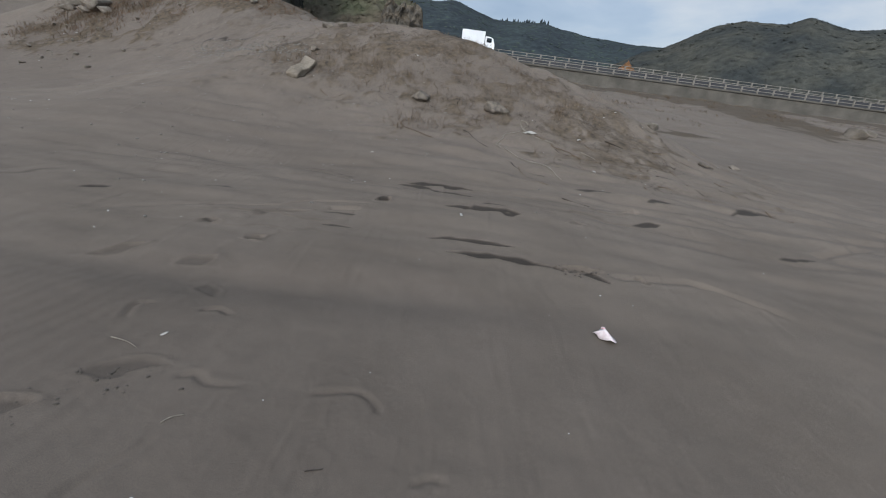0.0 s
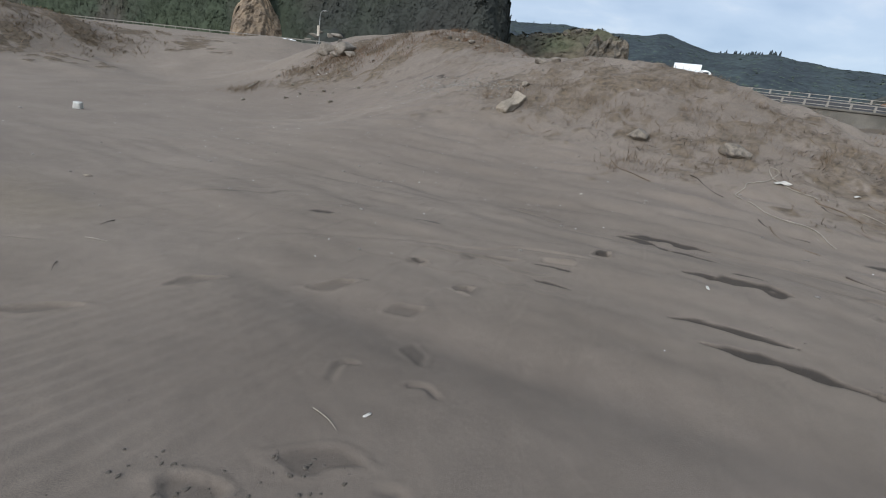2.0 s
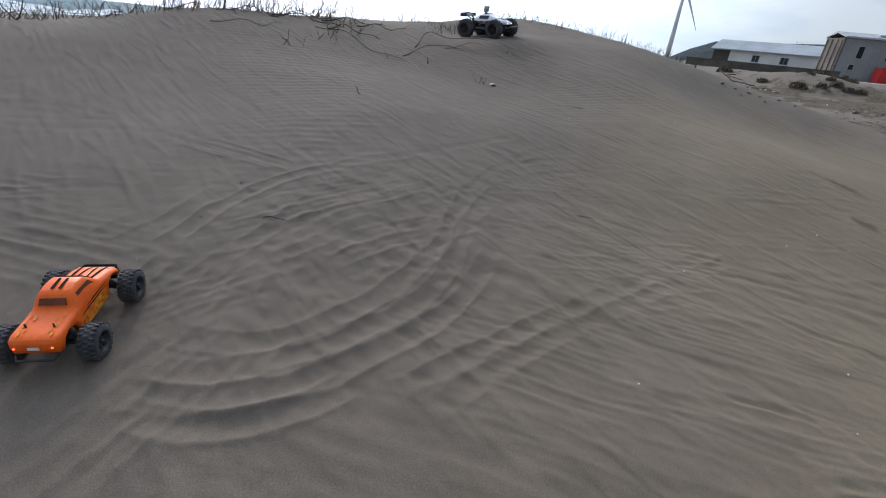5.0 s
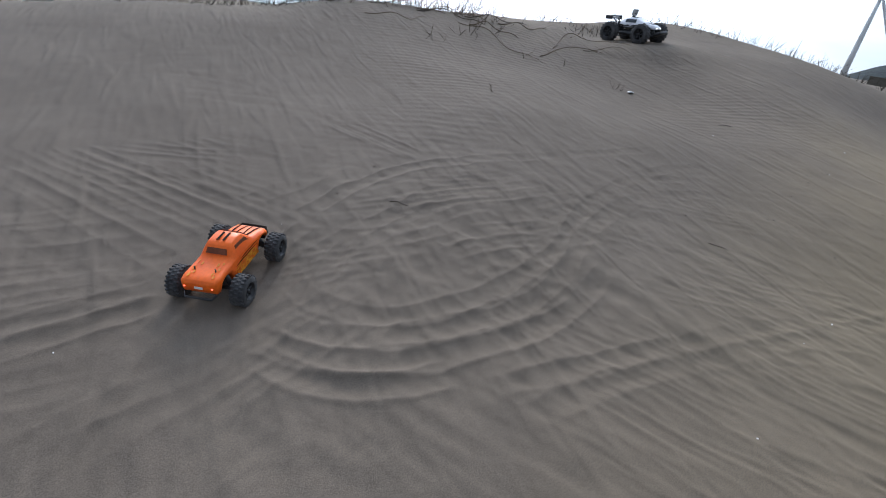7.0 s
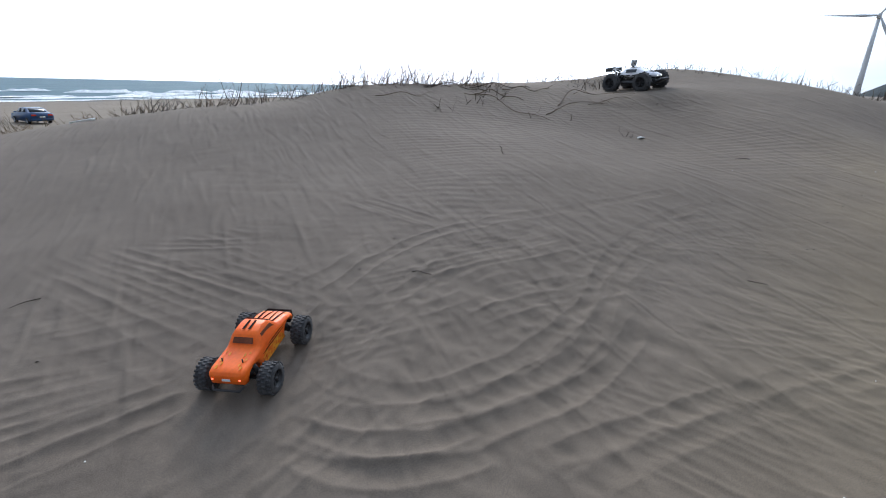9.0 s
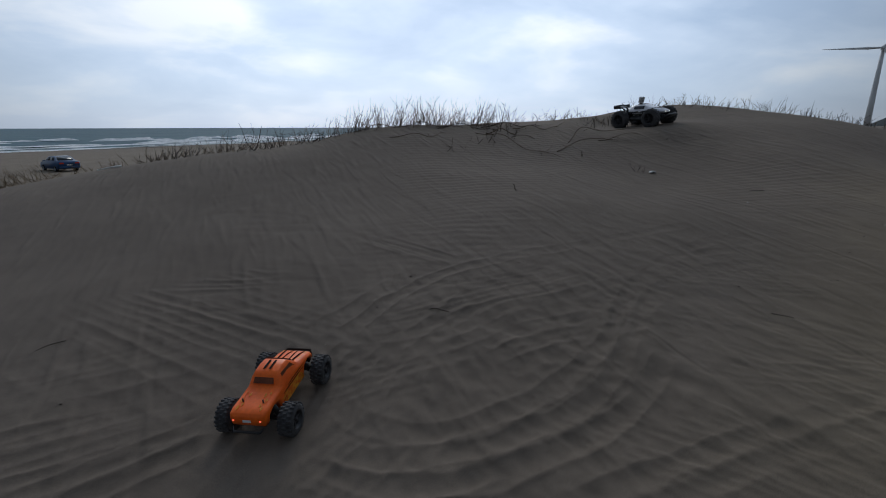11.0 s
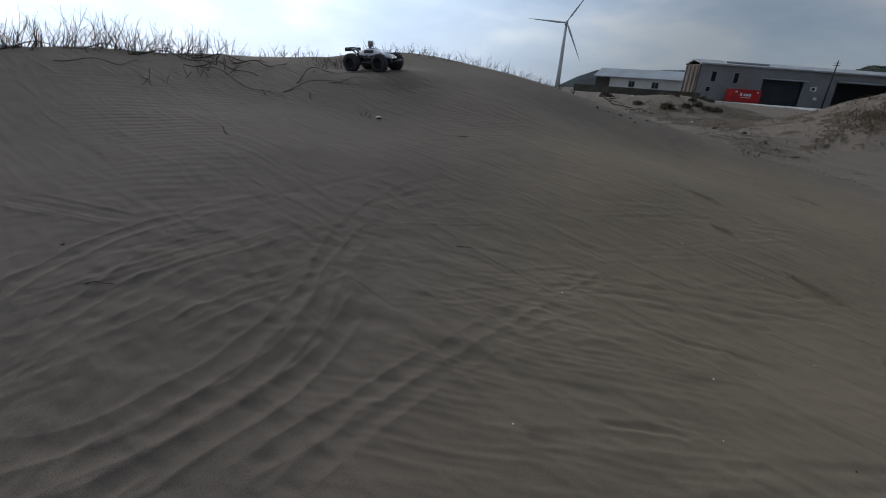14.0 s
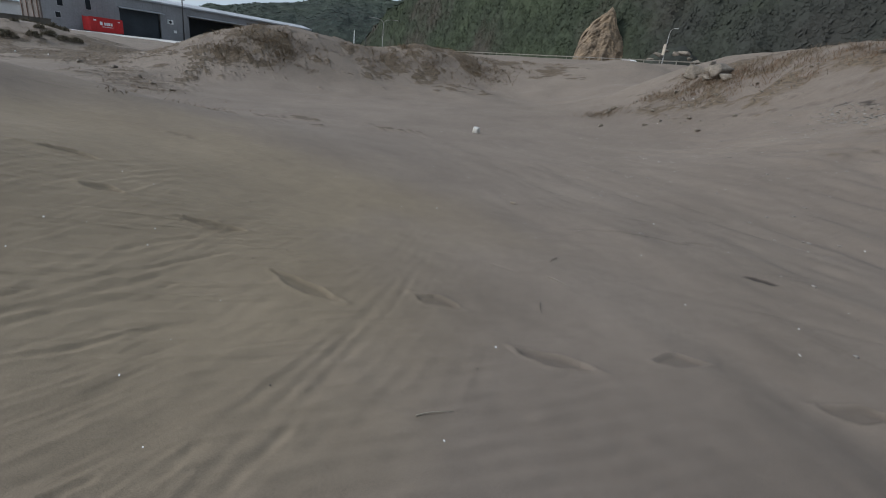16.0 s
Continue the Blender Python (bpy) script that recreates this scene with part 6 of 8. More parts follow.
def monster_truck():
    wb, tw, r = 0.224, 0.184, 0.0455
    ob = new("rc_monster_truck")
    ob.matrix_basis = settle(-0.817, -1.590, 237.5, wb, tw) @ Matrix.Translation((0, 0, -0.005))
    tagged(ob, "orange radio-controlled monster truck with black knobbly tyres on sand", "model car")
    bm = bmesh.new()
    secs = []
    # tail, bed, cab back, roof, windscreen foot, bonnet, nose
    for x, half, sill, sh, roof, th in ((-0.170, 0.050, 0.082, 0.096, 0.100, 0.046), (-0.164, 0.059, 0.068, 0.103, 0.109, 0.054), (-0.148, 0.062, 0.066, 0.106, 0.112, 0.056), (-0.138, 0.062, 0.086, 0.107, 0.113, 0.056), (-0.112, 0.061, 0.094, 0.108, 0.114, 0.055),
                                        (-0.086, 0.061, 0.084, 0.109, 0.115, 0.054), (-0.076, 0.061, 0.054, 0.110, 0.117, 0.053), (-0.062, 0.061, 0.050, 0.110, 0.122, 0.051), (-0.046, 0.061, 0.048, 0.110, 0.146, 0.047), (-0.034, 0.061, 0.047, 0.110, 0.152, 0.045), (-0.005, 0.061, 0.046, 0.110, 0.155, 0.044),
                                        (0.022, 0.061, 0.046, 0.109, 0.151, 0.044), (0.040, 0.061, 0.047, 0.107, 0.136, 0.047), (0.060, 0.062, 0.049, 0.105, 0.117, 0.051), (0.076, 0.062, 0.052, 0.103, 0.113, 0.052), (0.086, 0.062, 0.080, 0.101, 0.111, 0.052), (0.112, 0.062, 0.090, 0.098, 0.106, 0.052), (0.138, 0.060, 0.080, 0.091, 0.098, 0.050),
                                        (0.148, 0.058, 0.064, 0.086, 0.093, 0.048), (0.158, 0.050, 0.068, 0.078, 0.083, 0.042)):
        secs.append(ring(x, half, sill, sh, roof, th))
    add_loft(bm, secs)
    bmesh.ops.bevel(bm, geom=[e for e in bm.edges], offset=0.0016, segments=1, affect="EDGES")
    body = part("body_shell", bm, ORANGE, ob, "glossy orange shell with flame decals")
    body.matrix_basis = Matrix.Translation((0, 0, -0.006)) @ Matrix.Diagonal((1.0, 0.87, 1.0, 1.0))
    def plate(name, pts, mat, thick=0.0012, label=""):
        bm = bmesh.new()
        f = bm.faces.new([bm.verts.new(p) for p in pts])
        f.normal_update()
        nrm = f.normal.copy()
        ext = bmesh.ops.extrude_face_region(bm, geom=[f])
        for v in [g for g in ext["geom"] if isinstance(g, bmesh.types.BMVert)]:
            v.co += nrm * thick
        return part(name, bm, mat, body, label, flat=True)
    plate("rear_window", [(-0.0618, 0.035, 0.1265), (-0.0618, -0.035, 0.1265), (-0.0515, -0.032, 0.1405), (-0.0515, 0.032, 0.1405)], SMOKED, 0.0030)
    plate("windscreen", [(0.0580, -0.040, 0.1200), (0.0580, 0.040, 0.1200), (0.0300, 0.035, 0.1465), (0.0300, -0.035, 0.1465)], SMOKED, 0.0022)
    for s in (1, -1):
        plate("side_window", [(-0.036, s * 0.0520, 0.1230), (0.040, s * 0.0530, 0.1190), (0.024, s * 0.0480, 0.1400), (-0.032, s * 0.0475, 0.1430)][::s], SMOKED, 0.0026)
        for x0, x1, z0, z1, mat in ((-0.074, 0.074, 0.056, 0.078, FLAME), (-0.070, 0.060, 0.078, 0.090, FLAME), (-0.060, 0.076, 0.0905, 0.0935, DECAL_BLACK), (-0.030, 0.078, 0.0985, 0.1010, DECAL_BLACK)):
            plate("side_decal", [(x0, s * 0.0618, z0), (x1, s * 0.0618, z0 - 0.002), (x1 - 0.012, s * 0.0620, z1 - 0.003), (x0 + 0.03, s * 0.0620, z1)][::s], mat, 0.0012)
        plate("roof_groove", [(-0.032, s * 0.010 + 0.0035, 0.1552), (0.010, s * 0.010 + 0.0035, 0.1556), (0.010, s * 0.010 - 0.0035, 0.1556), (-0.032, s * 0.010 - 0.0035, 0.1552)][::-1], DECAL_BLACK, 0.0012)
        for x0, y0, k in ((-0.150, 0.040, 1.0), (-0.138, 0.030, 0.8), (-0.120, 0.040, 1.1), (-0.100, 0.026, 0.9), (-0.092, 0.040, 0.7)):
            plate("bed_flame", [(x0 - 0.009 * k, s * y0, 0.1122 + 0.06 * (x0 + 0.15)), (x0 + 0.002, s * (y0 + 0.004 * k), 0.1130 + 0.06 * (x0 + 0.15)), (x0 + 0.012 * k, s * (y0 - 0.001), 0.1140 + 0.06 * (x0 + 0.15)), (x0 + 0.001, s * (y0 - 0.004 * k), 0.1132 + 0.06 * (x0 + 0.15))][::-s], FLAME, 0.0010)
        for y0, y1, w in ((0.014, 0.008, 0.0016), (0.030, 0.036, 0.0028)):
            plate("bonnet_streak", [(0.070, s * y0 + w, 0.1148), (0.112, s * (y0 + y1) / 2 + w, 0.1068), (0.146, s * y1 + 0.3 * w, 0.0955), (0.146, s * y1 - 0.3 * w, 0.0955), (0.112, s * (y0 + y1) / 2 - w, 0.1068), (0.070, s * y0 - w, 0.1148)][::-1], DECAL_BLACK, 0.0014)
        plate("bonnet_flame", [(0.085, s * 0.043 + 0.003, 0.1100), (0.138, s * 0.044 + 0.002, 0.0980), (0.138, s * 0.044 - 0.002, 0.0980), (0.085, s * 0.043 - 0.003, 0.1100)][::-1], FLAME, 0.0014)
        bm = bmesh.new(); add_lathe(bm, [(0.1105, 0.0025), (0.124, 0.002), (0.1245, 0.0008)], "z", 8, (-0.125, s * 0.034, 0)); part("body_post", bm, RIM, body)
        bm = bmesh.new(); add_box(bm, (0.004, 0.005, 0.004), (-0.1705, s * 0.039, 0.0835), bevel=0.001); part("tail_light", bm, TAIL_LED, ob, "small glowing red tail light")
        bm = bmesh.new(); add_box(bm, (0.004, 0.012, 0.007), (0.156, s * 0.030, 0.074), bevel=0.001); part("headlight", bm, WHITE, ob)
    plate("tail_badge", [(-0.1708, 0.014, 0.0845), (-0.1708, -0.014, 0.0845), (-0.1702, -0.013, 0.0915), (-0.1702, 0.013, 0.0915)], WHITE, 0.0012, "small white badge")
    bm = bmesh.new(); add_box(bm, (0.27, 0.062, 0.016), (0, 0, 0.046), bevel=0.004); add_box(bm, (0.09, 0.04, 0.02), (0.02, 0, 0.062)); part("chassis", bm, RIM, ob)
    bm = bmesh.new(); add_tube(bm, [(-0.166, 0.044, 0.060), (-0.180, 0.038, 0.054), (-0.180, -0.038, 0.054), (-0.166, -0.044, 0.060)], 0.0035, 8); part("rear_bumper", bm, RIM, ob)
    bm = bmesh.new(); add_box(bm, (0.03, 0.08, 0.012), (0.160, 0, 0.054), Matrix.Rotation(radians(-20), 4, "Y"), bevel=0.003); add_tube(bm, [(0.150, 0.046, 0.078), (0.166, 0.040, 0.080), (0.166, -0.040, 0.080), (0.150, -0.046, 0.078)], 0.0035, 8); part("front_bumper", bm, DECAL_BLACK, ob)
    for sx in (-1, 1):
        for sy in (-1, 1):
            bm = bmesh.new(); add_tube(bm, [(sx * 0.112, sy * 0.025, 0.046), (sx * wb / 2, sy * (tw / 2 - 0.012), r)], [0.007, 0.006], 6); part("suspension_arm", bm, RIM, ob)
            bm = bmesh.new(); add_tube(bm, [(sx * 0.105, sy * 0.056, 0.048), (sx * 0.100, sy * 0.036, 0.090)], [0.009, 0.007], 8); part("shock_absorber", bm, RIM, ob)
            wheel(ob, (sx * wb / 2, sy * tw / 2, r), r, 0.044, knobs=22, tyre_mat=DUSTY_TYRE)


monster_truck()


def truggy():
    wb, tw, r = 0.46, 0.42, 0.118
    ob = new("rc_truggy")
    ob.matrix_basis = settle(-5.33, -4.47, 101.5, 0.85 * wb, 0.85 * tw) @ Matrix.Translation((0, 0, -0.008)) @ Matrix.Scale(0.85, 4)
    tagged(ob, "black radio-controlled truggy with silver body and tall rear wing", "model car")
    bm = bmesh.new()
    secs = []
    for x, half, sill, sh, roof, th in ((-0.26, 0.050, 0.215, 0.235, 0.250, 0.040), (-0.19, 0.075, 0.205, 0.240, 0.278, 0.055), (-0.11, 0.100, 0.195, 0.250, 0.318, 0.072), (-0.03, 0.112, 0.190, 0.252, 0.330, 0.080), (0.05, 0.112, 0.190, 0.250, 0.322, 0.080),
                                        (0.12, 0.105, 0.190, 0.244, 0.288, 0.074), (0.20, 0.095, 0.190, 0.234, 0.264, 0.068), (0.28, 0.082, 0.185, 0.222, 0.244, 0.058), (0.345, 0.060, 0.180, 0.202, 0.214, 0.045)):
        secs.append(ring(x, half, sill, sh, roof, th))
    add_loft(bm, secs)
    bmesh.ops.bevel(bm, geom=[e for e in bm.edges], offset=0.004, segments=1, affect="EDGES")
    body = part("body_shell", bm, SILVER, ob, "silver shell with dark graphics")
    body.matrix_basis = Matrix.Translation((0, 0, 0.014)) @ Matrix.Diagonal((1.0, 1.12, 0.86, 1.0))
    for y in (0.04, -0.04):
        bm = bmesh.new(); add_box(bm, (0.10, 0.018, 0.006), (0.0, y, 0.331), bevel=0.002); part("roof_graphic", bm, RIM, body, flat=True)
    bm = bmesh.new(); add_box(bm, (0.09, 0.05, 0.006), (0.235, 0, 0.258), Matrix.Rotation(radians(14), 4, "Y"), bevel=0.002); part("bonnet_graphic", bm, RIM, body, flat=True)
    for s in (1, -1):
        bm = bmesh.new(); add_box(bm, (0.15, 0.010, 0.050), (0.0, s * 0.096, 0.284), Matrix.Rotation(s * radians(30), 4, "X"), bevel=0.003); part("side_window", bm, GLASS_DARK, body, flat=True)
        for x0, w in ((-0.13, 0.05), (-0.03, 0.05), (0.06, 0.06), (0.16, 0.03)):
            bm = bmesh.new(); add_box(bm, (w, 0.012, 0.020), (x0, s * (0.112 if x0 < 0.1 else 0.100), 0.220), Matrix.Rotation(radians(-8), 4, "Y"), bevel=0.002); part("side_graphic", bm, RIM, body, flat=True)
        bm = bmesh.new(); add_box(bm, (0.012, 0.024, 0.014), (0.340, s * 0.046, 0.186), bevel=0.003); part("headlight", bm, HEAD_LED, ob, "small lit white headlight")
        bm = bmesh.new(); add_loft(bm, [[(x, s * y, z) for y, z in ((0.085, 0.086), (0.150, 0.092), (0.152, 0.120), (0.095, 0.150))] for x in (-0.13, 0.13)]); part("side_guard", bm, RIM, ob)
        bm = bmesh.new(); add_tube(bm, [(-0.20, s * 0.045, 0.17), (-0.27, s * 0.045, 0.24), (-0.33, s * 0.045, 0.285)], 0.010, 6); part("wing_strut", bm, RIM, ob)
        bm = bmesh.new(); add_tube(bm, [(-0.19, s * 0.10, 0.135), (-0.10, s * 0.115, 0.200), (0.12, s * 0.115, 0.195), (0.22, s * 0.09, 0.135)], 0.009, 6); part("side_rail", bm, RIM, ob)
    bm = bmesh.new(); add_box(bm, (0.62, 0.15, 0.020), (0.02, 0, 0.092), bevel=0.006); part("chassis", bm, RIM, ob)
    bm = bmesh.new(); add_box(bm, (0.13, 0.070, 0.060), (-0.06, 0.02, 0.135), bevel=0.012); part("motor", bm, STEEL, ob, "bright metal motor case")
    bm = bmesh.new(); add_box(bm, (0.16, 0.055, 0.055), (0.05, -0.045, 0.130), bevel=0.008); part("battery", bm, RIM, ob)
    for sx in (-1, 1):
        bm = bmesh.new(); add_box(bm, (0.10, 0.075, 0.075), (sx * 0.235, 0, 0.125), bevel=0.014); part("gearbox", bm, RIM, ob)
    bm = bmesh.new(); add_box(bm, (0.11, 0.17, 0.035), (0.375, 0, 0.125), Matrix.Rotation(radians(-22), 4, "Y"), bevel=0.014); part("front_bumper", bm, RIM, ob)
    bm = bmesh.new()
    add_box(bm, (0.10, 0.22, 0.010), (-0.340, 0, 0.282), Matrix.Rotation(radians(12), 4, "Y"), bevel=0.003)
    for s in (1, -1):
        add_box(bm, (0.11, 0.010, 0.042), (-0.340, s * 0.112, 0.280), bevel=0.003)
    add_box(bm, (0.016, 0.22, 0.024), (-0.386, 0, 0.296), bevel=0.004)
    part("rear_wing", bm, RIM, ob, "black high-mounted rear wing")
    # small camera on a stalk above the roof
    bm = bmesh.new(); add_tube(bm, [(-0.04, 0, 0.280), (-0.042, 0, 0.322)], [0.03, 0.012], 8); mast = part("camera_mount", bm, RIM, ob)
    lean = Matrix.Translation((-0.04, 0, 0.318)) @ Matrix.Rotation(radians(14), 4, "Y") @ Matrix.Scale(0.85, 4)
    bm = bmesh.new()
    for c, size in (((0, 0, 0.004), (0.05, 0.085, 0.010)), ((0, 0, 0.084), (0.05, 0.085, 0.010)), ((0, 0.040, 0.044), (0.05, 0.008, 0.085)), ((0, -0.040, 0.044), (0.05, 0.008, 0.085))):
        add_box(bm, size, lean @ Vector(c), lean.to_3x3().to_4x4(), bevel=0.003)
    part("camera_frame", bm, STEEL, mast, "open grey camera frame")
    bm = bmesh.new(); add_box(bm, (0.024, 0.030, 0.026), lean @ Vector((0, 0, 0.030)), lean.to_3x3().to_4x4(), bevel=0.005); part("camera_lens", bm, RIM, mast)
    for sx in (-1, 1):
        bm = bmesh.new(); add_box(bm, (0.02, 0.22, 0.09), (sx * 0.19, 0, 0.2), bevel=0.004); part("shock_tower", bm, RIM, ob)
        for sy in (-1, 1):
            bm = bmesh.new(); add_tube(bm, [(sx * 0.21, sy * 0.05, 0.1), (sx * wb / 2, sy * (tw / 2 - 0.03), r)], [0.014, 0.012], 6); part("suspension_arm", bm, RIM, ob)
            bm = bmesh.new(); add_tube(bm, [(sx * 0.215, sy * 0.13, 0.11), (sx * 0.20, sy * 0.085, 0.24)], [0.020, 0.014], 8); part("shock_absorber", bm, SILVER, ob)
            wheel(ob, (sx * wb / 2, sy * tw / 2, r), r, 0.105, knobs=18, tyre_mat=DUSTY_TYRE)


truggy()

# ---- rocks and litter ----
LITTER = material("white_plastic", (0.78, 0.77, 0.74), rough=0.6, scale=18, fine=90, vary=0.2)
PINKISH = material("pink_print", (0.62, 0.25, 0.25), rough=0.6, scale=60, fine=200, vary=0.5, second=(0.75, 0.7, 0.68))
DRIFT = material("bleached_wood", (0.30, 0.26, 0.20), rough=0.9, scale=10, fine=80, vary=0.4)
DARK_TWIG = material("dark_twig", (0.055, 0.042, 0.032), rough=0.95, scale=20, fine=120, vary=0.4)
PALE_TWIG = material("dry_brown_twig", (0.16, 0.115, 0.075), rough=0.95, scale=20, fine=120, vary=0.4)
DRY_GRASS = material("dry_grass", (0.175, 0.125, 0.080), rough=0.95, scale=3, fine=30, vary=0.5, second=(0.10, 0.075, 0.045), spec=0.1)
BROWN_LEAF = material("brown_shrub_leaves", (0.130, 0.108, 0.076), rough=0.95, scale=3, fine=12, vary=0.5, second=(0.090, 0.080, 0.056), bump=0, spec=0.1)
RUSTY_GRASS = material("rusty_dead_grass", (0.150, 0.088, 0.052), rough=0.95, scale=3, fine=30, vary=0.5, second=(0.085, 0.055, 0.036), spec=0.1)
MUD = material("caked_mud", (0.090, 0.074, 0.058), rough=0.95, scale=9, fine=70, vary=0.35, bump=0.6, depth=0.01)


CRUST = material("crusted_rubble", (0.19, 0.158, 0.122), rough=0.95, scale=14, fine=60, vary=0.5, second=(0.09, 0.075, 0.06), bump=0.9, depth=0.02)


def stone(name, x, y, size, seed, label, mat=ROCK, sink=0.2, rz=0.0, category="rock", group="", detail=3, tilt=0.0):
    bm = bmesh.new()
    if mat in (MUD, CRUST):
        add_stone(bm, (0, 0, 0), size, seed, rough=0.5, detail=detail)
    else:
        # broken rock: flat faces between random corners, edges knocked off
        rn = random.Random(seed)
        for k in range(13):
            v = Vector((rn.gauss(0, 1), rn.gauss(0, 1), rn.gauss(0, 1))).normalized() * rn.uniform(0.44, 0.56)
            bm.verts.new((v.x * size[0], v.y * size[1], v.z * size[2]))
        bmesh.ops.convex_hull(bm, input=bm.verts[:])
        bmesh.ops.delete(bm, geom=[v for v in bm.verts if not v.link_faces], context="VERTS")
        bmesh.ops.bevel(bm, geom=bm.edges[:], offset=0.05 * size[2], segments=1, affect="EDGES")
        bmesh.ops.subdivide_edges(bm, edges=bm.edges[:], cuts=1, use_grid_fill=True)
        for v in bm.verts:
            v.co *= 1 + 0.07 * noise.noise(v.co * (3.0 / max(size)) + Vector((seed, 0, 0)))
    ob = part(name, bm, mat, flat=mat not in (MUD, CRUST))
    ob.matrix_basis = pose(x, y, gz(x, y) + size[2] * (0.5 - sink), 0, tilt, rz)
    return tagged(ob, label, category, group)


FOAM_GREY = material("dirty_foam", (0.5, 0.48, 0.43), rough=0.9, scale=14, fine=90, vary=0.3)
SLAB = material("stained_concrete", (0.25, 0.205, 0.152), rough=0.95, scale=5, fine=40, vary=0.45, bump=0.5, depth=0.012)


def concrete_block():
    ob = new("concrete_block")
    tagged(ob, "weathered grey slab of broken concrete lying on the mound", "concrete")
    x, y = -3.05, 9.12
    ob.matrix_basis = pose(x, y, gz(x, y) + 0.05, 5, -25, 76)
    bm = bmesh.new()
    add_box(bm, (0.70, 0.24, 0.14), (0, 0, 0.0), bevel=0.03)
    bmesh.ops.subdivide_edges(bm, edges=bm.edges[:], cuts=3, use_grid_fill=True)
    for v in bm.verts:
        v.co += Vector((0.05, 0.05, 0.04)) * noise.noise(v.co * 6) + Vector((0.016, 0.016, 0.014)) * noise.noise(v.co * 26)
    part("slab", bm, SLAB, ob)


concrete_block()
stone("boulder", 0.59, 8.25, (0.40, 0.32, 0.24), 5, "rounded lump of brown caked rubble half sunk in sand", CRUST, 0.3, detail=4)
stone("boulder", -0.74, 8.5, (0.36, 0.26, 0.22), 9, "flat-topped grey rock half buried in the slope", CRUST, 0.3, detail=4)
stone("boulder", 3.6, 9.3, (0.5, 0.3, 0.24), 12, "pale grey rock on the flank of the mound", ROCK, 0.3, 30)
rnd = random.Random(77)
for k, (x, y, s) in enumerate(((-11.6, 14.55, 0.75), (-11.2, 14.75, 0.6), (-11.9, 14.7, 0.55), (-10.9, 14.35, 0.5), (-11.45, 14.2, 0.45), (-10.4, 14.0, 0.9), (-10.0, 13.7, 0.5), (-10.7, 13.8, 0.4))):
    stone("boulder", x, y, (s, s * rnd.uniform(0.6, 0.9), s * rnd.uniform(0.45, 0.7)), 20 + k, "broken sandstone boulder in a tumbled heap", ROCK, 0.2, rnd.uniform(0, 180), group="boulder heap", tilt=rnd.uniform(-15, 15))
for k in range(26):
    a = rnd.uniform(0, 1)
    x, y = -10.9 + 1.6 * rnd.gauss(0, 0.7) + 1.2 * (1 - a), 13.9 - 3.0 * a + rnd.gauss(0, 0.4)
    s = rnd.uniform(0.06, 0.2)
    stone("stone", x, y, (s, s * rnd.uniform(0.6, 1), s * 0.6), 60 + k, "small broken sandstone stone on the sand", ROCK, 0.25, rnd.uniform(0, 180), group="loose stones", detail=2)
for k, (x, y, s) in enumerate(((-6.88, 14.2, 0.22), (-6.5, 14.05, 0.18), (-6.0, 13.95, 0.26), (-5.7, 13.65, 0.2), (-3.3, 11.6, 0.35), (-2.95, 11.5, 0.28), (-3.05, 9.9, 0.24), (26.9, 33.9, 1.8), (29.5, 36.0, 1.2), (7.2, 12.4, 0.3))):
    stone("stone", x, y, (s, s * 0.8, s * 0.55), 100 + k, "pale stone lying on the sandy mound", ROCK, 0.25, k * 37, group="loose stones", detail=2)

for k, (x, y, s) in enumerate(((-7.54, -2.43, 0.09), (-7.62, -2.3, 0.06), (-7.77, -2.18, 0.07), (-7.84, -2.06, 0.05), (-7.69, -1.95, 0.06), (-7.46, -2.16, 0.05), (-8.1, -1.9, 0.07), (-8.14, -1.73, 0.05), (-21.3, -1.8, 0.3), (-19.3, -1.0, 0.25), (-17.5, -0.6, 0.22), (-16.2, -0.1, 0.2), (-22.9, -2.9, 0.35), (-6.9, -1.8, 0.03))):
    stone("stone", x, y, (s, s * 0.7, s * 0.5), 160 + k, "small grey stone among debris on the dune's flank", ROCK, 0.25, k * 41, group="flank stones", detail=2)



stone("stone", 14.29, -29.14, (0.75, 0.5, 0.34), 77, "pale rock lying on the flat beach", FOAM_GREY, 0.25, 20)


def bent_sheet(name, x, y, rz, outline, label, mat, category, lift=0.006, curl=0.02, thick=0.002):
    """A scrap: an outline filled with a fan, curled and thickened, lying on the sand."""
    bm = bmesh.new()
    c = bm.verts.new((0, 0, curl))
    vs = [bm.verts.new((px, py, curl * 0.5 * (1 + math.sin(7 * px / 0.1 + py * 40)) * 0.5)) for px, py in outline]
    for a, b in zip(vs, vs[1:] + vs[:1]):
        bm.faces.new((c, a, b))
    bmesh.ops.subdivide_edges(bm, edges=bm.edges[:], cuts=2)
    for v in bm.verts:
        v.co.z += 0.4 * curl * noise.noise(v.co * 30)
    bmesh.ops.solidify(bm, geom=bm.faces[:], thickness=thick)
    ob = part(name, bm, mat)
    ob.matrix_basis = pose(x, y, gz(x, y) + lift, 0, 0, rz)
    return tagged(ob, label, category)


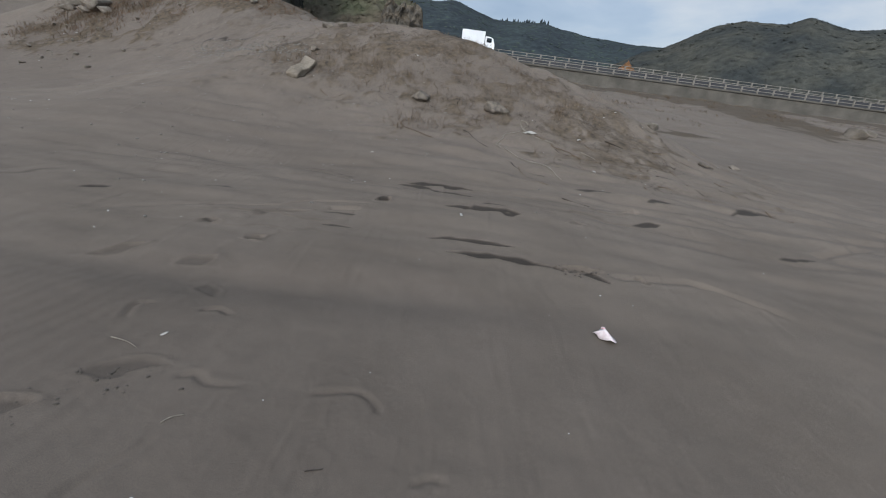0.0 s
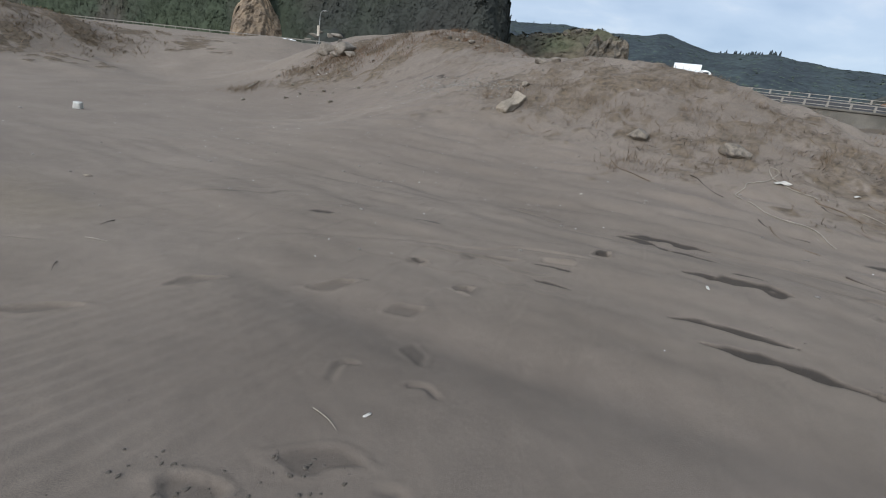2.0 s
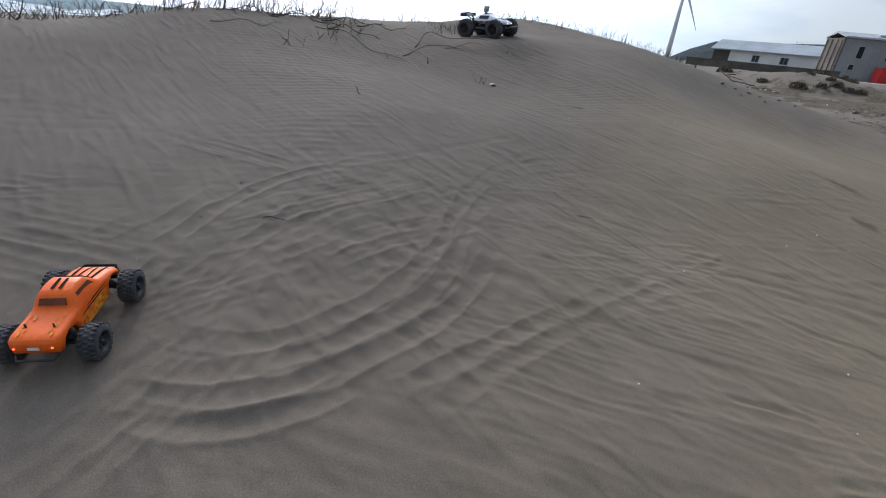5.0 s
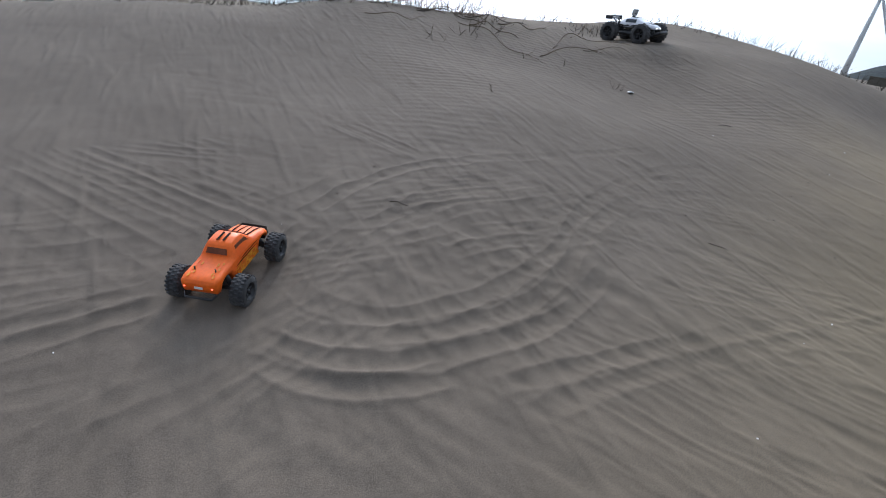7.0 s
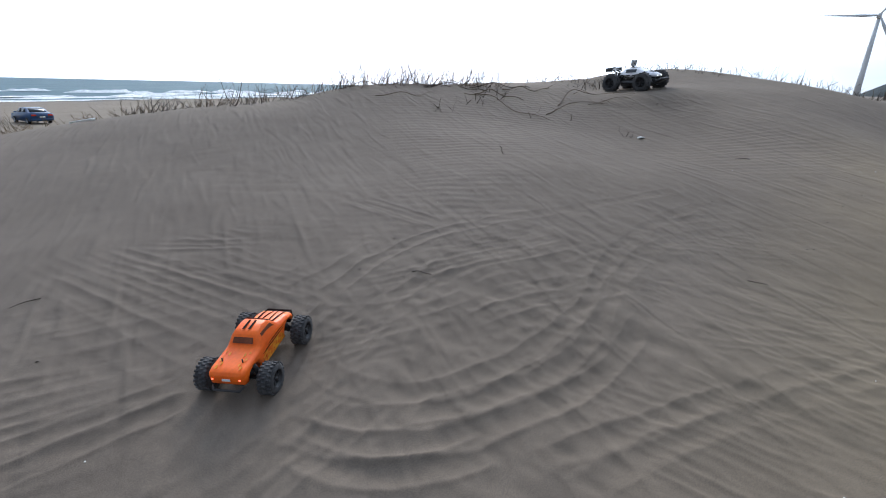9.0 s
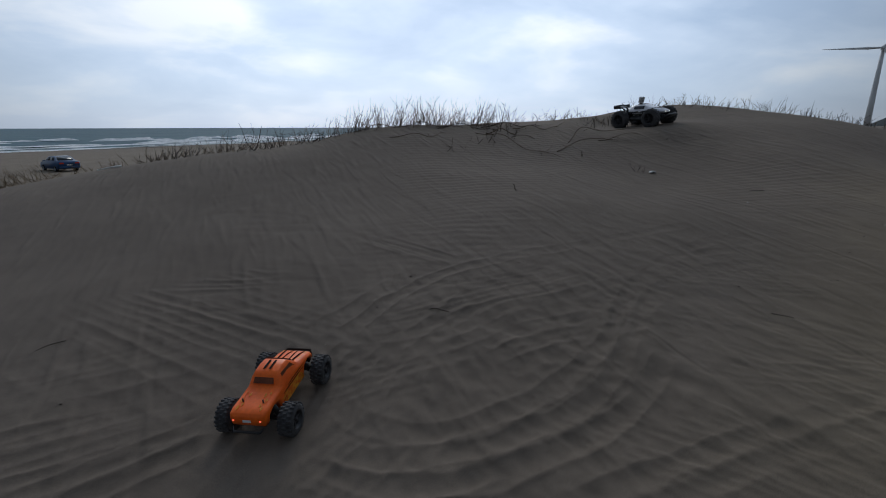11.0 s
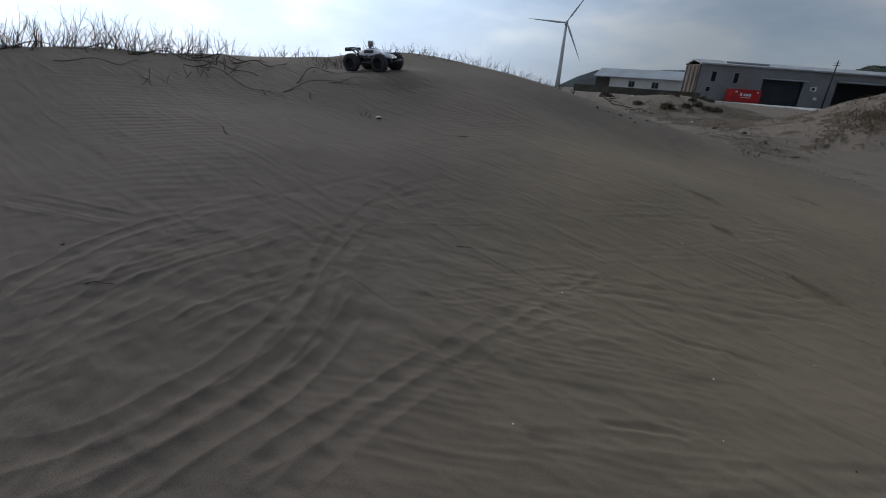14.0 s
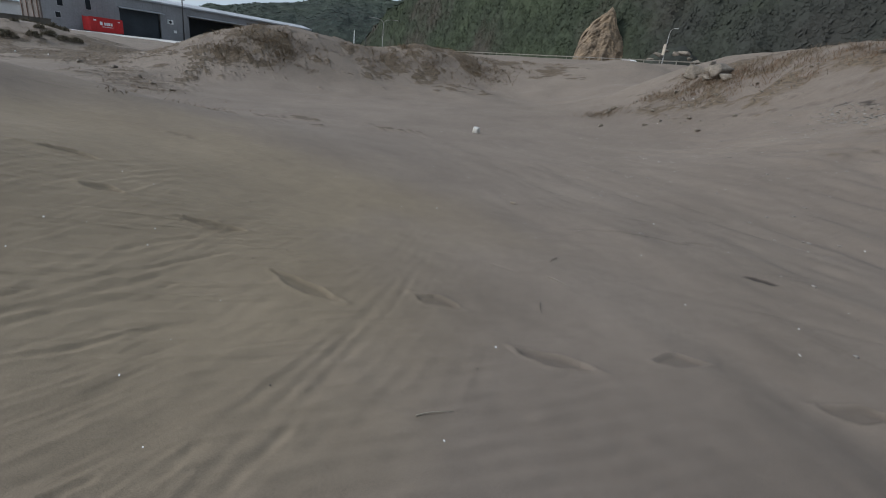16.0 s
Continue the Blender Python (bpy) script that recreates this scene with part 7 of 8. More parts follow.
FADED = material("faded_litter", (0.46, 0.43, 0.38), rough=0.8, scale=18, fine=90, vary=0.3)
PRINTED = material("printed_plastic", (0.66, 0.60, 0.58), rough=0.6, scale=45, fine=120, vary=0.3, second=(0.64, 0.52, 0.51))
wrap = bent_sheet("wrapper", 0.865, 2.12, -14, [(-0.052, 0.026), (-0.028, 0.038), (-0.005, 0.055), (0.025, 0.054), (0.048, 0.038), (0.062, 0.010), (0.066, -0.018), (0.056, -0.036), (0.030, -0.034), (-0.005, -0.012), (-0.045, 0.016)], "crumpled white plastic wrapper with pink print on sand", PRINTED, "litter", 0.010, 0.048)
bm = bmesh.new(); add_box(bm, (0.022, 0.016, 0.002), (0, 0, 0), bevel=0.0005)
pk = part("print_patch", bm, PINKISH, wrap); pk.location = (-0.010, 0.012, 0.050)
bent_sheet("rag", -4.93, 2.93, 20, [(-0.045, 0.0), (-0.02, 0.008), (0.009, 0.013), (0.045, 0.004), (0.026, -0.008), (-0.009, -0.012)], "small torn white rag lying on the sand", SLAB, "litter", 0.006, 0.014)
bent_sheet("wrapper", 1.12, 7.66, 15, [(-0.11, 0.015), (-0.02, 0.035), (0.09, 0.022), (0.11, -0.022), (0.015, -0.036), (-0.08, -0.022)], "pale torn plastic sheet tangled in old rope", FADED, "litter", 0.010, 0.05)




def foam_cube():
    x, y = -10.45, 5.9
    bm = bmesh.new()
    add_box(bm, (0.14, 0.125, 0.14), (0, 0, 0), bevel=0.02)
    for v in bm.verts:
        v.co += Vector((1, 1, 1)) * 0.012 * noise.noise(v.co * 14)
    ob = part("foam_block", bm, FOAM_GREY)
    ob.matrix_basis = pose(x, y, gz(x, y) + 0.06, 8, 6, 35)
    tagged(ob, "white chipped block of polystyrene foam on the sand", "litter")


foam_cube()


def chips():
    """Small shells and plastic scraps, each a bent flake."""
    spots = [(-4.18, -3.25, 0.095), (-1.04, 1.56, 0.035), (0.11, 3.83, 0.07), (-2.16, 2.66, 0.025), (-1.83, 3.03, 0.02), (0.62, 2.3, 0.014), (-9.78, 9.0, 0.07), (-1.11, 6.2, 0.05), (-1.0, 9.8, 0.07), (1.92, 6.52, 0.10), (2.6, 6.38, 0.05), (1.95, 7.83, 0.12), (-10.3, 4.93, 0.06), (2.77, 8.93, 0.06), (-10.43, 12.73, 0.12), (-10.18, 12.8, 0.1), (-9.88, 11.2, 0.07), (-2.2, 12.0, 0.12), (-2.6, 11.9, 0.1)]
    for k, (x, y, s) in enumerate(spots):
        bent_sheet("shell", x, y, k * 53, [(s * 0.45 * math.cos(a), s * 0.22 * math.sin(a) * (1 + 0.3 * math.sin(2 * a + k))) for a in [2 * math.pi * j / 9 for j in range(9)]], "bleached white shell fragment lying on the sand", LITTER if k == 0 else FADED, "shell", s * 0.05, s * 0.18, 0.0015)["group"] = "shell fragments"


chips()


PALE_GRAVEL = material("grey_gravel", (0.20, 0.182, 0.158), rough=0.95, scale=6, fine=60, vary=0.5, second=(0.12, 0.108, 0.094))


def specks():
    """Crumbs of shell, pebbles and bark strewn over the sand."""
    r = random.Random(9)
    for name, mat, count, label in (("shell_grit", LITTER, 170, "tiny white shell crumbs strewn over the sand"), ("dark_pebbles", DARK_TWIG, 420, "tiny dark pebbles and bark strewn over the sand"), ("grey_pebbles", PALE_GRAVEL, 1500, "small grey pebbles strewn over the slope")):
        bm = bmesh.new()
        for k in range(count):
            if name == "grey_pebbles":
                x, y, s = r.gauss(-4.0, 3.2), r.gauss(9.2, 2.4), r.uniform(0.008, 0.036)
                if r.random() < 0.5:
                    # scree below the ledge beside the concrete slab
                    f = r.random()
                    x, y, s = -6.4 + 2.9 * f + r.gauss(0, 0.3), 11.7 - 1.9 * f + r.gauss(0, 0.2), r.uniform(0.012, 0.05)
                if r.random() < 0.2:
                    x, y = r.gauss(-10, 2.5), r.gauss(12.5, 2.0)
            else:
                x, y = (r.uniform(-7, 4), r.uniform(1.2, 9)) if r.random() < 0.8 else (r.uniform(-5, 0.5), r.uniform(-2.5, 1.2))
                s = r.uniform(0.003, 0.009) * (0.7 + 0.12 * max(0, math.hypot(x, y)))
                if r.random() < 0.3:
                    x, y = r.uniform(-14, -3), r.uniform(2, 13)
            add_stone(bm, (x, y, gz(x, y) + s * 0.12), (s * r.uniform(0.8, 2.0), s, s * 0.6), k + 1, detail=1)
        tagged(part(name, bm, mat), label, "debris", kind="stuff")


specks()


def stick(x0, y0, x1, y1, r, mat, label, bend=0.02, name="stick", lift=0.004, seed=0, mids=5):
    bm = bmesh.new()
    pts = []
    for k in range(mids + 1):
        s = k / mids
        x, y = x0 + (x1 - x0) * s, y0 + (y1 - y0) * s
        off = bend * math.sin(math.pi * s + seed) + 0.3 * bend * noise.noise(Vector((s * 4, seed, 1)))
        d = math.hypot(x1 - x0, y1 - y0)
        x += -(y1 - y0) / d * off
        y += (x1 - x0) / d * off
        pts.append((x, y, gz(x, y) + r + lift * math.sin(math.pi * s)))
    add_tube(bm, pts, [r * (1 - 0.5 * k / mids) for k in range(mids + 1)], 6)
    return tagged(part(name, bm, mat), label, "stick")


for k, (a, b, c, d, r, mat) in enumerate(((-1.2, 1.49, -1.08, 1.45, 0.002, DRIFT), (-2.36, 0.65, -2.35, 0.78, 0.0025, DRIFT), (-1.43, -1.86, -1.5, -1.82, 0.002, DARK_TWIG), (-0.11, -2.32, -0.03, -2.28, 0.002, DARK_TWIG),
                                          (-2.72, -1.29, -2.78, -1.24, 0.0018, DARK_TWIG), (-3.0, 1.7, -2.9, 1.62, 0.0022, DARK_TWIG), (-3.3, 2.0, -3.15, 2.02, 0.002, DRIFT), (-3.6, 2.35, -3.52, 2.2, 0.0025, DARK_TWIG), (-0.77, 1.1, -0.72, 1.14, 0.002, DRIFT),
                                          (-12.1, 11.5, -12.35, 12.3, 0.03, DRIFT), (1.9, 7.35, 2.1, 7.22, 0.006, DRIFT), (0.18, -5.62, 0.36, -5.56, 0.012, LITTER), (-0.3, 1.0, -0.26, 1.03, 0.002, DARK_TWIG), (4.1, 8.1, 4.3, 8.0, 0.035, CRUST), (2.4, 7.9, 2.65, 7.75, 0.008, DARK_TWIG), (-4.4, -2.4, -4.33, -2.47, 0.0025, DARK_TWIG))):
    stick(a, b, c, d, r, mat, "short dry stick lying on the sand", 0.006 + 0.02 * (r > 0.01), seed=k * 0.7)


def clods():
    r = random.Random(31)
    for k in range(84):
        cx, cy = ((-1.27, 1.07), (-1.08, 1.28), (0.95, 3.02))[k % 3]
        s = r.uniform(0.004, 0.013) * (1.0 if k % 3 < 2 else 1.6)
        x, y = cx + r.gauss(0, 0.09), cy + r.gauss(0, 0.05)
        stone("sand_clod", x, y, (s * r.uniform(1.0, 2.0), s, s * 0.5), 150 + k, "dark dampened clod of broken sand crust", MUD, 0.3, r.uniform(0, 180), "clod", "sand clods", 2)


clods()


OLD_ROPE = material("old_rope", (0.27, 0.235, 0.185), rough=0.95, scale=20, fine=160, vary=0.4)


def roots():
    """Half-buried roots and creeping stems lying down the mound's flank."""
    rn = random.Random(52)
    for k in range(40):
        x, y = rn.gauss(2.6, 1.1), rn.gauss(7.0, 0.6)
        if k >= 26:
            x, y = rn.gauss(-0.3, 1.6), rn.gauss(8.8, 0.7)
        a, d = radians(rn.gauss(-34, 16)), rn.uniform(0.15, 0.75)
        stick(x, y, x + d * math.cos(a), y + d * math.sin(a), rn.uniform(0.004, 0.009), (DARK_TWIG, PALE_TWIG, PALE_TWIG)[k % 3], "half-buried dry root creeping over the sand", 0.2 * d, "root", -0.012, k * 1.7, 11)


roots()


def rope():
    for k, pts in enumerate(([(0.64, 7.05), (0.58, 7.2), (0.68, 7.35), (0.72, 7.5), (0.95, 7.7), (1.1, 7.98), (1.0, 8.05), (1.02, 7.8), (1.2, 7.6), (1.5, 7.45)], [(1.2, 7.65), (1.42, 7.5), (1.5, 7.34), (1.72, 7.3), (1.85, 7.1)], [(0.7, 7.0), (0.95, 6.7), (1.25, 6.45), (1.4, 6.1)], [(-0.98, 7.7), (-0.85, 7.45), (-0.6, 7.3), (-0.4, 7.2)])):
        line = through_points(pts, 6)
        bm = bmesh.new()
        add_tube(bm, [(x, y, gz(x, y) + 0.006 + 0.010 * noise.noise(Vector((x * 5, y * 5, k)))) for x, y in line], 0.0065, 6)
        tagged(part("rope", bm, (OLD_ROPE, PALE_TWIG)[k % 2]), "old frayed rope half buried in the sandy slope", "rope")


rope()

# ---- dry plants ----
def twig(bm, base, way, length, r, rnd, side=True, sides=4):
    pts = [Vector(base)]
    d = Vector(way).normalized()
    n = 5
    for k in range(n):
        d = (d + Vector((rnd.gauss(0, 0.16), rnd.gauss(0, 0.16), rnd.gauss(0.03, 0.08)))).normalized()
        pts.append(pts[-1] + d * length / n)
    add_tube(bm, pts, [r * (1 - 0.85 * k / n) for k in range(n + 1)], sides)
    if side:
        for k in (2, 3, 4):
            if rnd.random() < 0.6:
                e = (d + Vector((rnd.gauss(0, 0.6), rnd.gauss(0, 0.6), rnd.gauss(0.1, 0.3)))).normalized()
                twig(bm, pts[k], e, length * rnd.uniform(0.25, 0.45), r * 0.55, rnd, False, 3)


def dry_shrub(x, y, count, high, seed, spread_r, lean=(0, 0), mat=None, label="bare dark twiggy shrub on the dune crest", r0=0.0045, group="crest shrubs", fan=0.75):
    rnd = random.Random(seed)
    bm = bmesh.new()
    for k in range(count):
        a = rnd.uniform(0, 2 * math.pi)
        d = spread_r * math.sqrt(rnd.random())
        bx, by = x + d * math.cos(a), y + d * math.sin(a)
        way = (lean[0] + rnd.gauss(0, fan), lean[1] + rnd.gauss(0, fan), 1)
        twig(bm, (bx - x, by - y, gz(bx, by) - gz(x, y) - 0.02), way, high * rnd.uniform(0.45, 1.1), r0 * rnd.uniform(0.6, 1.1), rnd)
    ob = part("dry_shrub", bm, mat or DARK_TWIG)
    ob.location = (x, y, gz(x, y))
    return tagged(ob, label, "shrub", group)


def crest(bearing, dist):
    x, y, _ = place(bearing, dist)
    return x - 0.85, y - 0.15


k = 0
for b0, b1, n, lo, hi, high, count in ((169.5, 149.5, 34, 5.45, 5.85, 0.34, 10), (149, 137, 12, 6.2, 6.9, 0.20, 9), (136, 112, 30, 7.5, 8.1, 0.20, 9), (-178, 170, 16, 5.4, 5.9, 0.26, 9), (-171, -178, 10, 5.5, 6.1, 0.19, 9)):
    for j in range(n):
        s = (j + 0.5) / n
        x, y = crest(b0 + ((b1 - b0 + 540) % 360 - 180) * s, lo + (hi - lo) * random.Random(k).random())
        dry_shrub(x, y, count, high * random.Random(k + 7).uniform(0.6, 1.2), 300 + k, 0.20, (-0.18, 0.1), DARK_TWIG if k % 4 else PALE_TWIG, r0=0.0041, fan=0.5 if high > 0.3 else 0.7)
        k += 1
for x, y in ((-1.02, -5.45), (-0.3, -5.6)):
    dry_shrub(x, y, 2, 0.3, 500 + int(x * 10), 0.05, (-0.3, 0.1), DARK_TWIG, r0=0.007)
tx, ty = crest(131.3, 7.6)
dry_shrub(tx, ty, 2, 0.36, 555, 0.05, (0.0, 0.0), DARK_TWIG)
for k2, (bearing, dist) in enumerate(((-157, 6.3), (-158, 6.1), (-159, 6.4), (-160, 6.2), (-161.2, 6.4), (-162.4, 6.2), (-163.4, 6.1), (-165.5, 6.0), (-167.5, 6.0), (-170, 5.9), (-173, 5.9))):
    x, y = crest(bearing, dist)
    dry_shrub(x, y, 24 if k2 < 6 else 9, 0.25 if k2 < 6 else 0.16, 600 + k2, 0.34 if k2 < 6 else 0.25, (0.9, -0.2) if k2 % 2 else (0.5, 0.5), DRY_GRASS, "pale brown dry reeds on the seaward dune slope", 0.0036, "seaward reeds", 0.9)


def vine(pts, r, seed, mat=None):
    line = through_points(pts, 6)
    bm = bmesh.new()
    add_tube(bm, [(x, y, gz(x, y) + 0.6 * r + 0.06 * math.sin(math.pi * i / (len(line) - 1)) * math.sin(math.pi * (0.5 + seed % 2) * i / (len(line) - 1)) ** 2) for i, (x, y) in enumerate(line)], [r * (1 - 0.6 * i / len(line)) for i in range(len(line))], 6)
    rn = random.Random(seed)
    for i in range(3, len(line) - 1, 4):
        x, y = line[i]
        twig(bm, (x, y, gz(x, y) + 0.01), (rn.gauss(0, 1), rn.gauss(0, 1), 0.35), rn.uniform(0.08, 0.22), r * 0.5, rn, False, 4)
    tagged(part("creeping_branch", bm, mat or PALE_TWIG), "bare creeping branch arched over the dune sand", "branch")


vine([(-4.05, -4.26), (-4.4, -4.5), (-4.7, -4.45), (-5.0, -4.15)], 0.0052, 1)
vine([(-3.73, -4.03), (-4.14, -4.2), (-4.59, -4.1)], 0.005, 2)
vine([(-3.2, -4.75), (-3.35, -4.47), (-3.45, -4.14), (-3.66, -3.88)], 0.004, 3)
vine([(-2.3, -4.95), (-2.6, -4.75), (-2.9, -4.85)], 0.004, 5)
vine([(-4.4, -4.2), (-4.85, -4.08)], 0.004, 6)
for k7, (a7, b7) in enumerate((((-2.1, -5.55), (-2.7, -5.35)), ((-2.6, -5.38), (-3.2, -5.05)), ((-3.0, -5.2), (-3.6, -4.95)), ((-3.4, -5.0), (-4.1, -4.85)), ((-3.7, -4.8), (-4.3, -4.75)), ((-2.9, -5.1), (-3.5, -4.75)), ((-3.3, -4.7), (-3.75, -4.45)))):
    mid = ((a7[0] + b7[0]) / 2 + 0.05 * math.sin(k7 * 2.1), (a7[1] + b7[1]) / 2 + 0.09 * math.cos(k7 * 1.7))
    vine([a7, mid, b7], 0.0058, 31 + 2 * k7, DARK_TWIG if k7 % 2 else PALE_TWIG)
for k3, (x, y, h) in enumerate(((-4.08, -3.33, 0.16), (-4.13, -3.3, 0.15), (-2.59, -2.99, 0.09), (-3.5, -3.95, 0.12), (-3.88, -3.82, 0.14), (-3.16, -4.4, 0.18), (-3.42, -4.55, 0.2), (-2.75, -4.3, 0.15), (-4.9, -3.9, 0.05))):
    dry_shrub(x, y, 2 if k3 < 5 else 7, h, 700 + k3, 0.02 if k3 < 5 else 0.14, (0.1, 0.1), DARK_TWIG, "few dry upright twigs in the rippled sand", 0.0035, "dune twigs")


rm = random.Random(21)
for k5 in range(44):
    x, y = rm.gauss(-1.0, 1.7), rm.gauss(9.9, 0.8)
    if k5 > 34:
        x, y = rm.uniform(-0.5, 3.0), rm.uniform(6.6, 8.4)
    dry_shrub(x, y, 9, 0.13, 800 + k5, 0.16, (rm.gauss(0, 0.8), rm.gauss(0, 0.8)), PALE_TWIG, "low mat of dry creeping stems on the mound", 0.004, "mound mats")


def stalks(name, spots, count, high, seed, mat, label, r=0.004, lean=0.35, tuft=0.12):
    """Thin dry stalks, each a tapered three-sided blade."""
    rn = np.random.RandomState(seed)
    # stalks stand in tufts
    tufts = max(1, count // 16)
    tw, ta, tb, tr = rn.randint(0, len(spots), tufts), rn.normal(0, 1, tufts), rn.normal(0, 1, tufts), rn.uniform(0.3, 1.0, tufts)
    own = (tufts * rn.rand(count) ** 1.4).astype(int)
    sp = np.array(spots)[tw[own]]
    wide = tuft * tr[own]
    x = sp[:, 0] + ta[own] * sp[:, 2] + rn.normal(0, 1, count) * wide
    y = sp[:, 1] + tb[own] * sp[:, 3] + rn.normal(0, 1, count) * wide
    z = ground_height(x, y) - 0.02
    h = high * rn.uniform(0.4, 1.2, count)
    dx, dy = rn.normal(0, lean, count) * h, rn.normal(0, lean, count) * h
    a = rn.uniform(0, 6.3, count)
    verts, faces = [], []
    for i in range(count):
        for (f, w) in ((0, 1.0), (0.55, 0.7)):
            for j in range(3):
                t = a[i] + j * 2.094
                verts.append((x[i] + dx[i] * f * f + r * w * math.cos(t), y[i] + dy[i] * f * f + r * w * math.sin(t), z[i] + h[i] * f))
        verts.append((x[i] + dx[i], y[i] + dy[i], z[i] + h[i] * (1 - 0.3 * (abs(dx[i]) + abs(dy[i])))))
        o = 7 * i
        for j in range(3):
            q = (j + 1) % 3
            faces.append((o + j, o + q, o + 3 + q, o + 3 + j))
            faces.append((o + 3 + j, o + 3 + q, o + 6))
    me = bpy.data.meshes.new(name)
    me.from_pydata(verts, [], faces)
    me.materials.append(mat)
    return tagged(new(name, me), label, "grass", kind="stuff")


stalks("dry_stalks", [(-1.6, 10.2, 1.3, 0.7), (0.5, 9.9, 1.0, 0.6), (-3.2, 10.6, 0.9, 0.6), (-0.6, 9.3, 0.9, 0.5), (1.9, 9.2, 0.8, 0.5), (-0.2, 7.7, 0.7, 0.3), (-2.4, 9.6, 0.6, 0.5)], 1900, 0.09, 3, PALE_TWIG, "short dry stalks scattered over the sandy mound", 0.0035, 1.3, 0.13)
stalks("dead_stems", [(-1.6, 10.2, 1.3, 0.7), (0.5, 9.7, 1.0, 0.7), (1.9, 8.6, 0.9, 0.7), (-0.2, 8.4, 1.0, 0.5), (2.9, 7.4, 0.8, 0.5)], 1500, 0.08, 13, DARK_TWIG, "dark dead stems lying over the sandy mound", 0.0035, 2.2, 0.2)
stalks("dry_stalks", [(-2.3, 9.35, 0.7, 0.2), (-1.3, 9.2, 0.8, 0.25), (0.2, 8.3, 0.6, 0.2), (-0.3, 9.8, 1.2, 0.3), (1.6, 8.6, 0.8, 0.3), (-3.3, 9.7, 0.4, 0.3), (-1.8, 10.3, 1.2, 0.4), (-0.7, 7.75, 0.3, 0.12)], 1100, 0.17, 43, PALE_TWIG, "thin upright dry stalks standing on the sandy mound", 0.0032, 0.45, 0.16)
stalks("dry_grass", [(-10.2, 13.8, 0.9, 0.5), (-9.2, 14.3, 1.3, 0.6), (-8.2, 14.6, 1.3, 0.7), (-10.9, 13.2, 0.6, 0.5), (-12.2, 11.6, 0.3, 0.3), (-6.5, 14.8, 1.5, 0.6)], 2200, 0.15, 5, PALE_TWIG, "rust-brown dry grass round the boulder heap", 0.006, 0.9, 0.22)
stalks("dry_grass", [(-10.6, 13.4, 0.7, 0.4), (-9.6, 13.7, 0.8, 0.4), (-8.6, 14.1, 0.9, 0.5), (-7.4, 14.5, 1.0, 0.5), (-5.6, 14.0, 1.0, 0.5)], 1700, 0.13, 45, RUSTY_GRASS, "rust-brown dead grass on the rise by the boulders", 0.006, 0.8, 0.2)
stalks("dry_grass", [(-24.3, 2.8, 1.2, 1.3), (-24.6, 3.9, 1.0, 0.9), (-24.2, 9.6, 1.2, 1.6), (-24.6, 13.2, 1.6, 2.2), (-23, 12.0, 1.2, 2.0), (-24.0, 8.4, 0.9, 0.8), (-26.0, 16.5, 1.5, 2.0), (-23.2, 4.2, 0.8, 0.9), (-22.5, 14.5, 0.8, 1.2)], 2000, 0.12, 7, DRY_GRASS, "brown dry grass capping the sandy mounds", 0.012, 1.0, 0.4)
stalks("dry_grass", [(-22.9, -2.8, 0.8, 0.5), (-19.3, -1.1, 0.9, 0.5), (-17.0, -0.5, 0.9, 0.5), (-28, -4.3, 1.2, 0.8), (-10.3, -1.4, 0.8, 1.3), (-10.6, 0.4, 0.9, 1.0), (-11, -2.5, 0.9, 0.9), (-14, -2, 2, 1.5), (-34, -6, 2.5, 3.5), (-35.5, -10, 2, 3), (-30, 0, 2, 2)], 2200, 0.07, 8, PALE_TWIG, "sparse brown grass and litter behind the dune", 0.008, 1.2, 0.25)
stalks("dead_stems", [(-24.3, 2.8, 1.2, 1.3), (-24.0, 8.7, 1.0, 0.9), (-23.3, 2.2, 0.7, 0.9), (-23.2, 4.4, 0.7, 0.8), (-24.2, 10.4, 1.3, 1.6), (-24.4, 13.2, 1.4, 1.8), (-22.8, 12.0, 0.9, 1.8), (-25.6, 16.5, 1.4, 1.8), (-22.3, 14.5, 0.7, 1.2)], 3800, 0.17, 33, DRY_GRASS, "tangled brown dead stems lying over the sandy mounds", 0.010, 1.8, 0.34)
stalks("dead_stems", [(-17.2, -0.9, 0.9, 0.3), (-20.4, -1.7, 1.1, 0.4), (-23.4, -2.8, 1.3, 0.5), (-27.4, -3.2, 1.6, 0.9), (-24.6, -0.5, 0.8, 0.6), (-22.9, 1.1, 0.5, 0.4), (-22.5, 2.6, 0.6, 0.6), (-20.6, 0.5, 0.9, 0.3), (-30.6, -7.4, 1.0, 1.4)], 1300, 0.09, 23, PALE_TWIG, "brown dead stems along the foot of the sandy mound", 0.007, 2.0, 0.3)
stalks("dry_grass", [(8, 34, 6, 5), (18, 44, 6, 5), (28, 46, 6, 5), (14, 54, 10, 3), (-4, 40, 6, 4)], 2200, 0.22, 9, PALE_TWIG, "dry brown grass on the sand below the road wall", 0.02, 1.2, 0.8)




